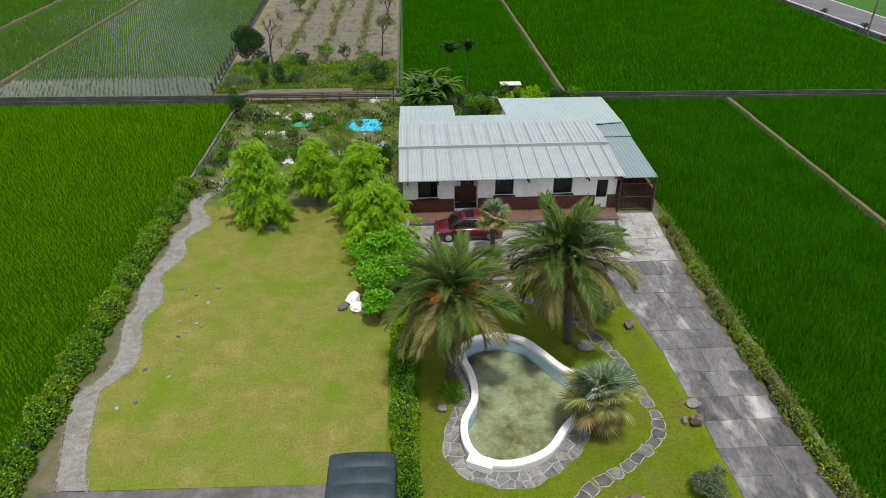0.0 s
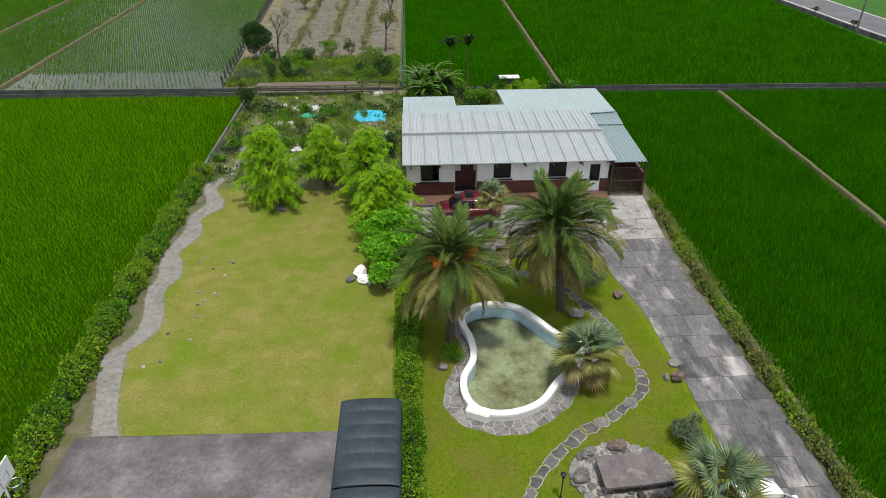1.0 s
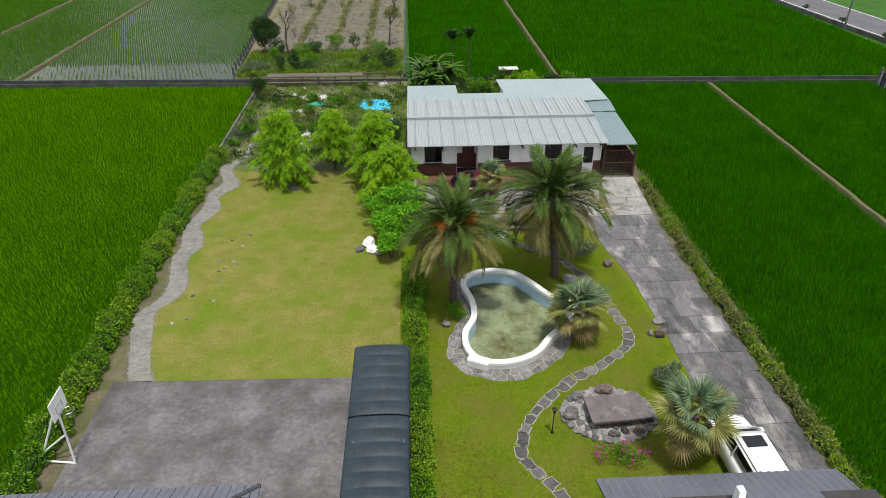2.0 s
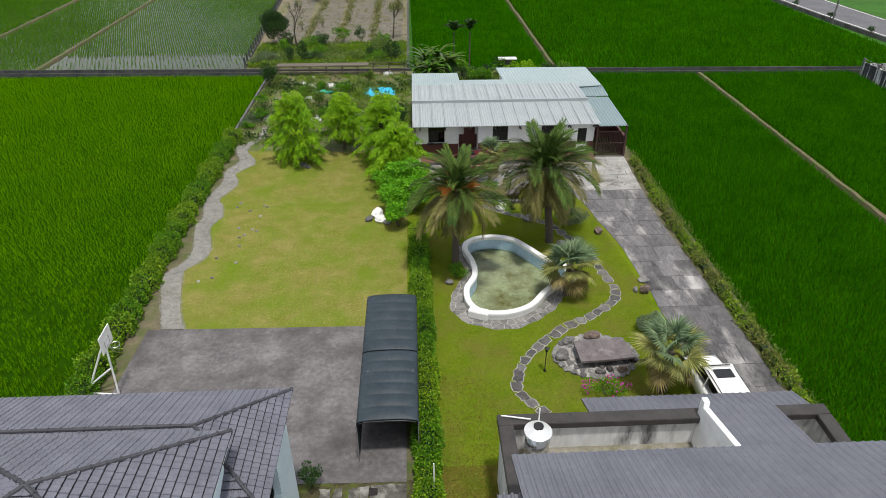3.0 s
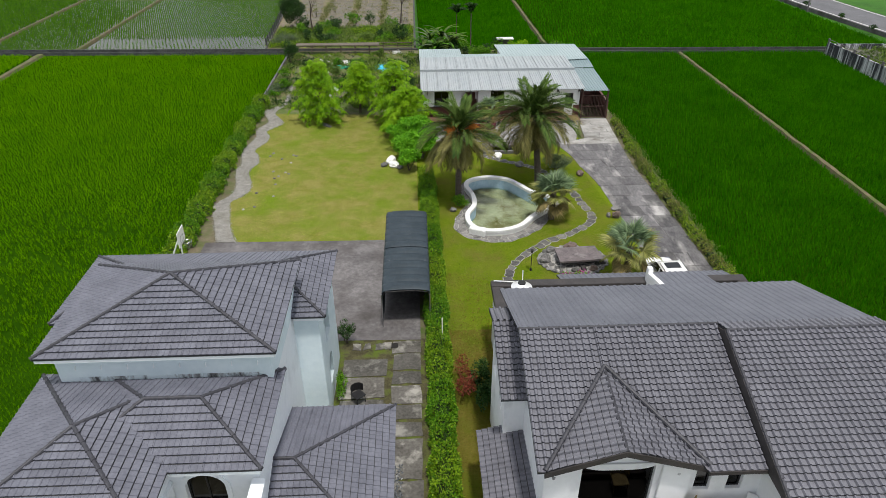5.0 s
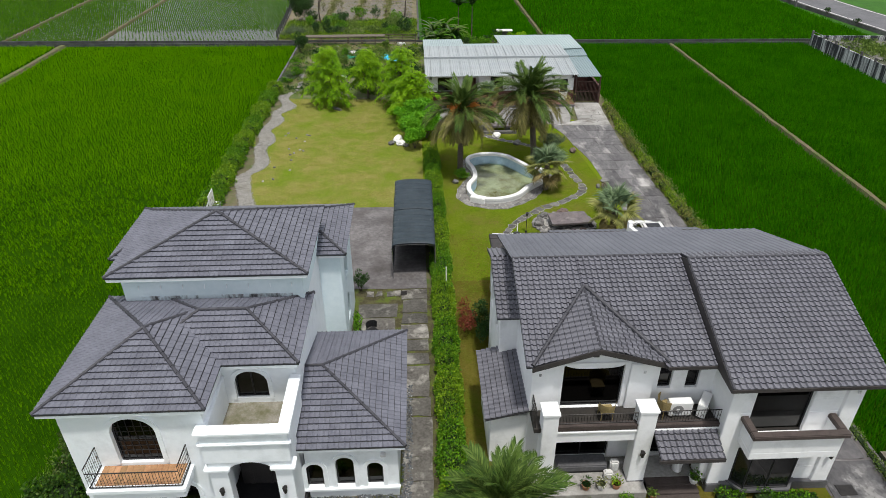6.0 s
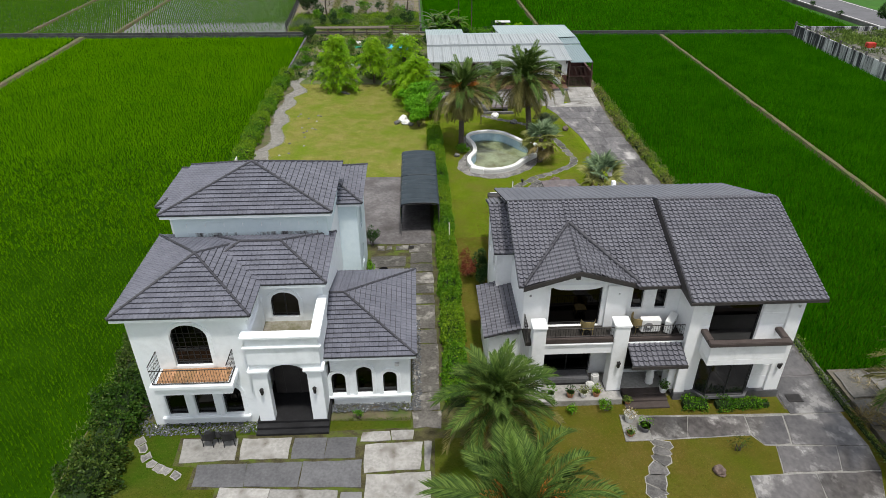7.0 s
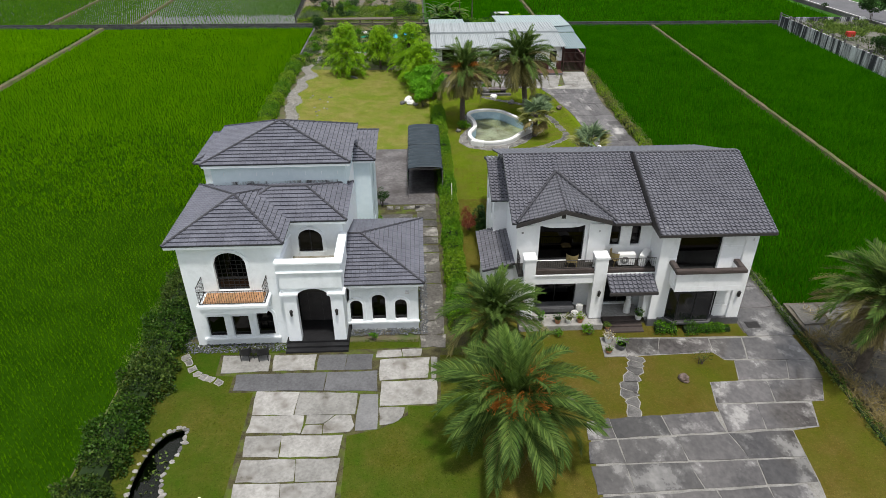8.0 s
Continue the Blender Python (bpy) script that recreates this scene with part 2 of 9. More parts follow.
    "hedge_leaf": leaf_material("hedge_leaf", (0.050, 0.160, 0.004), (0.115, 0.27, 0.010), 0.5, glow=0.2),
    "yellow_hedge": leaf_material("yellow_hedge", (0.10, 0.21, 0.006), (0.20, 0.32, 0.014), 0.5, glow=0.2),
    "border_leaf": leaf_material("border_leaf", (0.105, 0.120, 0.030), (0.215, 0.215, 0.060), 0.5, glow=0.2),
    "dark_weed": leaf_material("dark_weed", (0.032, 0.066, 0.009), (0.080, 0.125, 0.022), 0.5, glow=0.2),
    "dark_leaf": leaf_material("dark_leaf", (0.014, 0.045, 0.009), (0.042, 0.10, 0.020), 0.5),
    "grey_leaf": leaf_material("grey_leaf", (0.09, 0.13, 0.07), (0.17, 0.22, 0.12), 0.4),
    "olive_leaf": leaf_material("olive_leaf", (0.12, 0.14, 0.04), (0.20, 0.22, 0.07), 0.4),
    "red_leaf": leaf_material("red_leaf", (0.14, 0.035, 0.02), (0.25, 0.07, 0.035), 0.4),
    "magenta": leaf_material("magenta", (0.35, 0.02, 0.22), (0.55, 0.05, 0.36), 0.3),
    "weed": leaf_material("weed", (0.075, 0.145, 0.02), (0.165, 0.24, 0.045), 0.5),
    "straw": leaf_material("straw", (0.28, 0.23, 0.12), (0.42, 0.36, 0.20), 0.4),
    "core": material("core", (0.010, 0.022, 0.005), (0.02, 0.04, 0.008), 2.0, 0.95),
    "coping": material("coping", (0.66, 0.66, 0.65), (0.80, 0.80, 0.79), 1.0, 0.6, 0.1, 30),
    "pool_tile": material("pool_tile", (0.30, 0.45, 0.58), (0.46, 0.60, 0.70), 3.0, 0.5, 0.1, 20),
    "pool_floor": material("pool_floor", (0.24, 0.265, 0.185), (0.42, 0.445, 0.345), 0.9, 0.8, 0.2, 10, spot=(0.12, 0.10, 0.03), spot_scale=0.75, spot_cut=0.57, spot_soft=0.12),
    "tarp_black": material("tarp_black", (0.016, 0.026, 0.034), (0.034, 0.048, 0.060), 1.2, 0.5, 0.5, 5, spec=0.3, spot=(0.15, 0.16, 0.17), spot_scale=2.6, spot_cut=0.69, spot_soft=0.03, stretch=(1, 0.45, 1)),
    "dry_mat": material("dry_mat", (0.075, 0.062, 0.048), (0.17, 0.148, 0.115), 3.0, 0.95, 0.8, 15, stretch=(0.3, 2, 1)),
    "island_grass": leaf_material("island_grass", (0.106, 0.081, 0.014), (0.158, 0.120, 0.036), 0.35, 0.85, 0.3, scale=0.8, spec=0.0, spot=(0.092, 0.098, 0.011), spot_scale=0.35, spot_cut=0.55, spot_soft=0.12),
    "mould": material("mould", (0.03, 0.03, 0.03), (0.35, 0.36, 0.36), 1.6, 0.9, 0.1, 30, stretch=(1.6, 1, 0.5), spot=(0.68, 0.78, 0.82), spot_scale=1.3, spot_cut=0.50, spot_soft=0.06),
    "deep_hedge": leaf_material("deep_hedge", (0.019, 0.060, 0.005), (0.054, 0.125, 0.011), 0.5, glow=0.2),
    "weed_ground": material("weed_ground", (0.045, 0.075, 0.015), (0.11, 0.14, 0.03), 1.2, 0.95, 0.8, 12, spot=(0.15, 0.12, 0.07), spot_scale=0.8, spot_cut=0.6),
    "path_stone": material("path_stone", (0.17, 0.165, 0.152), (0.40, 0.39, 0.365), 3.0, 0.95, 0, spread=0.3),
    "joint": material("joint", (0.15, 0.145, 0.135), (0.30, 0.29, 0.275), 1.5, 0.9, 0.4, 25),
    "mortar": material("mortar", (0.19, 0.18, 0.165), (0.40, 0.385, 0.36), 2.5, 0.9, 0.4, 25),
    "worn_slab": material("worn_slab", (0.050, 0.046, 0.040), (0.125, 0.118, 0.106), 0.9, 0.7, 0.35, 25, spread=0.28, per="object", spot=(0.26, 0.25, 0.225), spot_scale=0.8, spot_cut=0.58, spot_soft=0.06),
    "tarp_blue": material("tarp_blue", (0.02, 0.33, 0.50), (0.06, 0.50, 0.68), 1.5, 0.5, 0.6, 6),
    "mulch": material("mulch", (0.42, 0.42, 0.41), (0.68, 0.68, 0.66), 2.0, 0.6, 0.6, 6),
    "rattan": material("rattan", (0.22, 0.17, 0.07), (0.36, 0.28, 0.13), 4.0, 0.7, 0.3, 60),
    "white_steel": material("white_steel", (0.70, 0.70, 0.70), (0.80, 0.80, 0.80), 2.0, 0.3, metal=0.4),
    "green_net": material("green_net", (0.02, 0.22, 0.12), (0.05, 0.36, 0.22), 3.0, 0.8, 0.4, 20),
    "blue_grey": material("blue_grey", (0.14, 0.20, 0.24), (0.28, 0.34, 0.38), 3.0, 0.6, 0.4, 10),
    "dark_concrete": material("dark_concrete", (0.035, 0.038, 0.036), (0.085, 0.09, 0.085), 0.8, 0.9, 0.3, 20),
    "red_plastic": material("red_plastic", (0.42, 0.03, 0.02), (0.52, 0.05, 0.035), 2.0, 0.5),
    "asphalt": material("asphalt", (0.095, 0.095, 0.102), (0.140, 0.140, 0.150), 0.4, 0.9, 0.3, 30),
    "line_paint": material("line_paint", (0.62, 0.62, 0.60), (0.78, 0.78, 0.76), 3.0, 0.7),
    "steel": material("steel", (0.55, 0.55, 0.56), (0.70, 0.70, 0.71), 2.0, 0.25, metal=1.0),
    "red_paint": material("red_paint", (0.065, 0.005, 0.010), (0.095, 0.007, 0.014), 2.0, 0.3, coat=0.8),
    "white_paint": material("white_paint", (0.74, 0.74, 0.73), (0.82, 0.82, 0.81), 2.0, 0.3, coat=0.5),
    "rubber": material("rubber", (0.012, 0.012, 0.012), (0.03, 0.03, 0.03), 5.0, 0.8),
    "brown_rock": material("brown_rock", (0.10, 0.075, 0.065), (0.19, 0.14, 0.12), 2.0, 0.7, 0.4, 10),
    "worn_concrete": material("worn_concrete", (0.10, 0.095, 0.085), (0.19, 0.18, 0.165), 0.9, 0.9, 0.4, 20, spread=0.15, per="object"),
    "dark_rock": material("dark_rock", (0.02, 0.018, 0.018), (0.05, 0.046, 0.044), 2.0, 0.7, 0.4, 10),
    "table_stone": material("table_stone", (0.090, 0.076, 0.080), (0.175, 0.150, 0.152), 1.5, 0.7, 0.4, 15, spot=(0.30, 0.285, 0.275), spot_scale=1.2, spot_cut=0.66),
    "plot_soil": material("plot_soil", (0.1275, 0.1062, 0.07225), (0.221, 0.1827, 0.136), 0.7, 0.95, 0.6, 12, spot=(0.1105, 0.136, 0.03825), spot_scale=0.5, spot_cut=0.56),
    "lot_gravel": material("lot_gravel", (0.085, 0.080, 0.070), (0.22, 0.21, 0.19), 1.1, 0.95, 0.8, 8, spot=(0.045, 0.060, 0.018), spot_scale=0.4, spot_cut=0.55),
    "yard_soil": material("yard_soil", (0.105, 0.085, 0.056), (0.22, 0.182, 0.125), 0.8, 0.95, 0.6, 12, spot=(0.070, 0.112, 0.018), spot_scale=0.6, spot_cut=0.46),
}


def glass_material(name, tint, rough=0.02, ior=1.45):
    m = bpy.data.materials.new(name)
    m.use_nodes = True
    n, l = m.node_tree.nodes, m.node_tree.links
    clear, gloss, mix, fres = n.new("ShaderNodeBsdfTransparent"), n.new("ShaderNodeBsdfGlossy"), n.new("ShaderNodeMixShader"), n.new("ShaderNodeFresnel")
    clear.inputs[0].default_value = (*tint, 1)
    gloss.inputs["Roughness"].default_value = rough
    fres.inputs[0].default_value = ior
    l.new(fres.outputs[0], mix.inputs[0]), l.new(clear.outputs[0], mix.inputs[1]), l.new(gloss.outputs[0], mix.inputs[2])
    l.new(mix.outputs[0], n["Material Output"].inputs[0])
    return m


M["glass"] = glass_material("window_glass", (0.012, 0.011, 0.010))
M["water"] = glass_material("water", (0.86, 0.90, 0.80), 0.03)
M["pond_water"] = glass_material("pond_water", (0.25, 0.28, 0.22), 0.02)
M["paddy_water"] = glass_material("paddy_water", (0.72, 0.74, 0.66), 0.03, 1.5)
M["grille_grey"] = material("grille_grey", (0.16, 0.16, 0.16), (0.24, 0.24, 0.24), 8.0, 0.6)
M["car_glass"] = material("car_glass", (0.008, 0.009, 0.010), (0.014, 0.015, 0.016), 2.0, 0.06, spec=0.6)

# ---- building helpers ----
def part(name, bm, mat, parent=None, label=""):
    me = bpy.data.meshes.new(name)
    if len(bm.verts) < 4000:
        bmesh.ops.remove_doubles(bm, verts=bm.verts[:], dist=1e-5)
    bm.normal_update()
    bm.to_mesh(me)
    bm.free()
    me.materials.append(M[mat] if isinstance(mat, str) else mat)
    ob = new(name, me)
    ob.parent = parent
    if label:
        ob["label"] = label
    return ob


def share(name, me, parent, m):
    ob = new(name, me)
    ob.parent = parent
    ob.matrix_basis = m
    return ob


def thing(name, label, category, group="", kind="", at=(0, 0, 0)):
    ob = new(name)
    ob.location = at
    return tagged(ob, label, category, group, kind)


def bare(me_name, mat, verts, faces):
    me = bpy.data.meshes.new(me_name)
    me.from_pydata(verts, [], faces)
    me.materials.append(M[mat] if isinstance(mat, str) else mat)
    me.update()
    return me


def box(bm, x0, x1, y0, y1, z0, z1, bevel=0.0):
    r = bmesh.ops.create_cube(bm, size=1.0, matrix=Matrix.Translation(((x0 + x1) / 2, (y0 + y1) / 2, (z0 + z1) / 2)) @ Matrix.Diagonal((x1 - x0, y1 - y0, z1 - z0, 1)))
    if bevel:
        edges = list({e for v in r["verts"] for e in v.link_edges})
        bmesh.ops.bevel(bm, geom=edges, offset=bevel, segments=2, affect="EDGES")
    return bm


def boxes(*dims, bevel=0.0):
    bm = bmesh.new()
    for d in dims:
        box(bm, *d, bevel=bevel)
    return bm


def tube(bm, p, q, r0, r1=None, sides=8):
    """A tapered rod from p to q."""
    p, q = Vector(p), Vector(q)
    r1 = r0 if r1 is None else r1
    d = q - p
    m = Matrix.Translation((p + q) / 2) @ d.to_track_quat("Z", "Y").to_matrix().to_4x4()
    bmesh.ops.create_cone(bm, cap_ends=True, segments=sides, radius1=r0, radius2=r1, depth=d.length, matrix=m)
    return bm


def rods(*spans, r=0.02, sides=6):
    bm = bmesh.new()
    for p, q in spans:
        tube(bm, p, q, r, sides=sides)
    return bm


def prism(bm, pts, z0, z1):
    """An upright block over an outline in plan."""
    lo = [bm.verts.new((x, y, z0)) for x, y in pts]
    hi = [bm.verts.new((x, y, z1)) for x, y in pts]
    k = len(pts)
    bm.faces.new(hi), bm.faces.new(lo[::-1])
    for i in range(k):
        bm.faces.new((lo[i], lo[(i + 1) % k], hi[(i + 1) % k], hi[i]))
    return bm


def sheet(bm, pts, z):
    f = bm.faces.new([bm.verts.new((x, y, z)) for x, y in pts])
    f.normal_update()
    if f.normal.z < 0:
        f.normal_flip()
    return bm


def smooth(ob):
    for p in ob.data.polygons:
        p.use_smooth = True
    return ob


def spline(pts, steps=8, closed=False):
    """Catmull-Rom through plan points."""
    out, k = [], len(pts)
    for i in range(k if closed else k - 1):
        a, b, c, d = (Vector(pts[j % k] if closed else pts[max(0, min(k - 1, j))]) for j in (i - 1, i, i + 1, i + 2))
        for s in range(steps):
            t = s / steps
            out.append(tuple(0.5 * ((2 * b) + (c - a) * t + (2 * a - 5 * b + 4 * c - d) * t * t + (3 * b - a - 3 * c + d) * t ** 3)))
    if not closed:
        out.append(tuple(pts[-1]))
    return out


def quads_mesh(name, mat, verts, per):
    """A mesh of loose faces, per corners each, from an array of corners."""
    verts = np.asarray(verts, np.float32).reshape(-1, 3)
    k = len(verts)
    me = bpy.data.meshes.new(name)
    me.vertices.add(k)
    me.vertices.foreach_set("co", verts.ravel())
    me.loops.add(k)
    me.loops.foreach_set("vertex_index", np.arange(k, dtype=np.int32))
    me.polygons.add(k // per)
    me.polygons.foreach_set("loop_start", np.arange(0, k, per, dtype=np.int32))
    me.materials.append(M[mat])
    me.update(calc_edges=True)
    return me


rng = np.random.default_rng(7)


def unit(v):
    return v / np.maximum(np.linalg.norm(v, axis=-1, keepdims=True), 1e-9)


def leaves(centres, outward, length, width, droop=0.0, tilt=0.6):
    """Pointed leaves as two-triangle kites: one for each centre, growing outward with scatter."""
    k = len(centres)
    d = unit(outward + rng.normal(0, tilt, (k, 3)) + np.array((0, 0, -droop)))
    side = unit(np.cross(d, rng.normal(0, 1, (k, 3))))
    ln = (length * rng.uniform(0.6, 1.25, k))[:, None]
    wd = (width * rng.uniform(0.7, 1.2, k))[:, None]
    tip = centres + d * ln
    mid = centres + d * ln * 0.45
    return np.stack([centres, mid + side * wd / 2, tip, mid - side * wd / 2], 1)


def wall(bm, p, q, z0, z1, thick, holes=(), lap=True):
    """A wall from plan point p to q, thickening to its left, with holes (u0, u1, z0, z1, rise): rise is the height of an arched head."""
    p, q = Vector((*p, 0)), Vector((*q, 0))
    d = (q - p).normalized()
    nrm = Vector((-d.y, d.x, 0)) * thick
    length = (q - p).length
    cuts = {thick + 0.002 if lap and thick > 0 else 0.0, length}
    for u0, u1, _, _, rise in holes:
        cuts |= {u0, u1} | ({u0 + (u1 - u0) * i / 12 for i in range(1, 12)} if rise else set())
    cuts = sorted(cuts)

    def head(h, u):
        u0, u1, _, z, rise = h
        if not rise:
            return z
        x = (2 * u - u0 - u1) / (u1 - u0)
        return z - rise + rise * math.sqrt(max(0, 1 - x * x))

    for a, b in zip(cuts, cuts[1:]):
        mid = (a + b) / 2
        stack = sorted((h for h in holes if h[0] <= mid <= h[1]), key=lambda h: h[2])
        base = (z0, z0)
        spans = []
        for h in stack:
            spans.append((base, (h[2], h[2])))
            base = (head(h, a), head(h, b))
        spans.append((base, (z1, z1)))
        for (la, lb), (ha, hb) in spans:
            if ha - la < 1e-4 and hb - lb < 1e-4:
                continue
            c = [p + d * a + Vector((0, 0, la)), p + d * b + Vector((0, 0, lb)), p + d * b + Vector((0, 0, hb)), p + d * a + Vector((0, 0, ha))]
            f = [bm.verts.new(v) for v in c]
            r = [bm.verts.new(v + nrm) for v in c]
            bm.faces.new(f), bm.faces.new(r[::-1])
            for i in range(4):
                bm.faces.new((f[i], r[i], r[(i + 1) % 4], f[(i + 1) % 4]))
    return bm


def one_wall(parent, name, mat, *span, **more):
    bm = bmesh.new()
    wall(bm, *span, **more)
    return part(name, bm, mat, parent)


def arch_outline(u0, u1, z0, z1, rise, grow=0.0):
    pts = [(u0 - grow, z0), (u1 + grow, z0)]
    if not rise:
        return pts + [(u1 + grow, z1 + grow), (u0 - grow, z1 + grow)]
    c, r = (u0 + u1) / 2, (u1 - u0) / 2 + grow
    return pts + [(c + r * math.cos(a), z1 - rise + (rise + grow) * math.sin(a)) for a in (math.pi * i / 12 for i in range(13))]


def window(parent, x0, x1, z0, z1, y, rise=0.0, mull=1, trans=1, frame_mat="black", surround=None, deep=0.16, sill=0.0, dark=True):
    """A window that faces -y in a wall whose front is at y: frame, mullions, pane, and optionally a raised surround and sill."""
    ob = new("window")
    ob.parent = parent
    ob["label"] = ("arched" if rise else "rectangular") + " window with dark frame and dark glass"
    yy = y + deep
    bm = bmesh.new()
    inner, outer = arch_outline(x0 + 0.05, x1 - 0.05, z0 + 0.05, z1 - 0.05, max(0, rise - 0.0)), arch_outline(x0, x1, z0, z1, rise)
    k = len(inner)
    for i in range(k):
        a, b = i, (i + 1) % k
        quad = [outer[a], outer[b], inner[b], inner[a]]
        f = [bm.verts.new((u, yy - 0.03, z)) for u, z in quad]
        r = [bm.verts.new((u, yy + 0.03, z)) for u, z in quad]
        bm.faces.new(f), bm.faces.new(r[::-1])
        for j in range(4):
            bm.faces.new((f[j], r[j], r[(j + 1) % 4], f[(j + 1) % 4]))
    bar = 0.012 if trans > 3 else 0.025
    for i in range(1, mull + 1):
        x = x0 + (x1 - x0) * i / (mull + 1)
        box(bm, x - bar, x + bar, yy - bar, yy + bar, z0 + 0.04, z1 - 0.06)
    for i in range(1, trans + 1):
        z = z0 + (z1 - rise * 0.5 - z0) * i / (trans + 1)
        box(bm, x0 + 0.04, x1 - 0.04, yy - bar, yy + bar, z - bar, z + bar)
    part("window_frame", bm, frame_mat, ob)
    bm = bmesh.new()
    bm.faces.new([bm.verts.new((u, yy + 0.008, z)) for u, z in inner])
    pane = part("pane", bm, "glass", ob)
    if surround:
        bm = bmesh.new()
        a_, b_ = arch_outline(x0, x1, z0, z1, rise), arch_outline(x0, x1, z0, z1, rise, 0.16)
        for i in range(1, k):
            quad = [a_[i], b_[i], b_[(i + 1) % k], a_[(i + 1) % k]]
            f = [bm.verts.new((u, y - 0.05, z)) for u, z in quad]
            r = [bm.verts.new((u, y + 0.002, z)) for u, z in quad]
            bm.faces.new(f[::-1]), bm.faces.new(r)
            for j in range(4):
                bm.faces.new((f[j], f[(j + 1) % 4], r[(j + 1) % 4], r[j]))
        part("surround", bm, surround, ob)
    if sill:
        part("sill", boxes((x0 - 0.12, x1 + 0.12, y - sill, y + 0.1, z0 - 0.09, z0 - 0.005), bevel=0.015), surround or frame_mat, ob)
    return ob


# -- roofs --
def clip_poly(sub, clip):
    """The part of polygon sub inside the convex counter-clockwise polygon clip."""
    out = sub
    for i in range(len(clip)):
        (ax, ay), (bx, by) = clip[i], clip[(i + 1) % len(clip)]
        src, out = out, []
        if not src:
            break
        dist = [(bx - ax) * (y - ay) - (by - ay) * (x - ax) for x, y in src]
        for j in range(len(src)):
            k = (j + 1) % len(src)
            if dist[j] >= 0:
                out.append(src[j])
            if (dist[j] >= 0) != (dist[k] >= 0):
                t = dist[j] / (dist[j] - dist[k])
                out.append((src[j][0] + (src[k][0] - src[j][0]) * t, src[j][1] + (src[k][1] - src[j][1]) * t))
    return out


def tile_faces(rect, clip, prof, lift, origin=(0, 0)):
    """Corners and faces of one tile in its roof's plane: rect (u0, v0, u1, v1), a cross profile (share, height), clipped."""
    u0, v0, u1, v1 = rect
    verts, faces = [], []

    def height(u, v):
        s = (u - u0) / (u1 - u0)
        for (sa, ha), (sb, hb) in zip(prof, prof[1:]):
            if s <= sb + 1e-6:
                return ha + (hb - ha) * (s - sa) / (sb - sa) + lift * (1 - (v - v0) / (v1 - v0)) + 0.012
        return prof[-1][1] + 0.012

    for (sa, ha), (sb, hb) in zip(prof, prof[1:]):
        a, b = u0 + (u1 - u0) * sa, u0 + (u1 - u0) * sb
        poly = [(a, v0), (b, v0), (b, v1), (a, v1)]
        poly = clip_poly(poly, clip) if clip else poly
        if len(poly) < 3:
            continue
        k = len(verts)
        verts += [(u - origin[0], v - origin[1], height(u, v)) for u, v in poly]
        faces.append(tuple(range(k, k + len(poly))))
        low = [(u, v) for u, v in poly if v < v0 + 1e-4]
        if len(low) == 2:
            k = len(verts)
            low.sort()
            verts += [(low[0][0] - origin[0], v0 - origin[1], 0), (low[1][0] - origin[0], v0 - origin[1], 0)]
            verts += [(low[1][0] - origin[0], v0 - origin[1], height(low[1][0], v0)), (low[0][0] - origin[0], v0 - origin[1], height(low[0][0], v0))]
            faces.append((k, k + 1, k + 2, k + 3))
    return verts, faces


FLAT = ((0.0, -0.006), (0.03, 0.024), (0.11, 0.024), (0.15, 0.002), (0.50, 0.002), (0.54, 0.022), (0.62, 0.022), (0.66, 0.002), (1.0, -0.002))
PAN_LOW = ((0.0, 0.0), (0.14, 0.030), (0.34, 0.030), (0.50, 0.002), (1.0, 0.0))
PAN = ((0.0, 0.0), (0.14, 0.065), (0.34, 0.065), (0.50, 0.002), (1.0, 0.0))


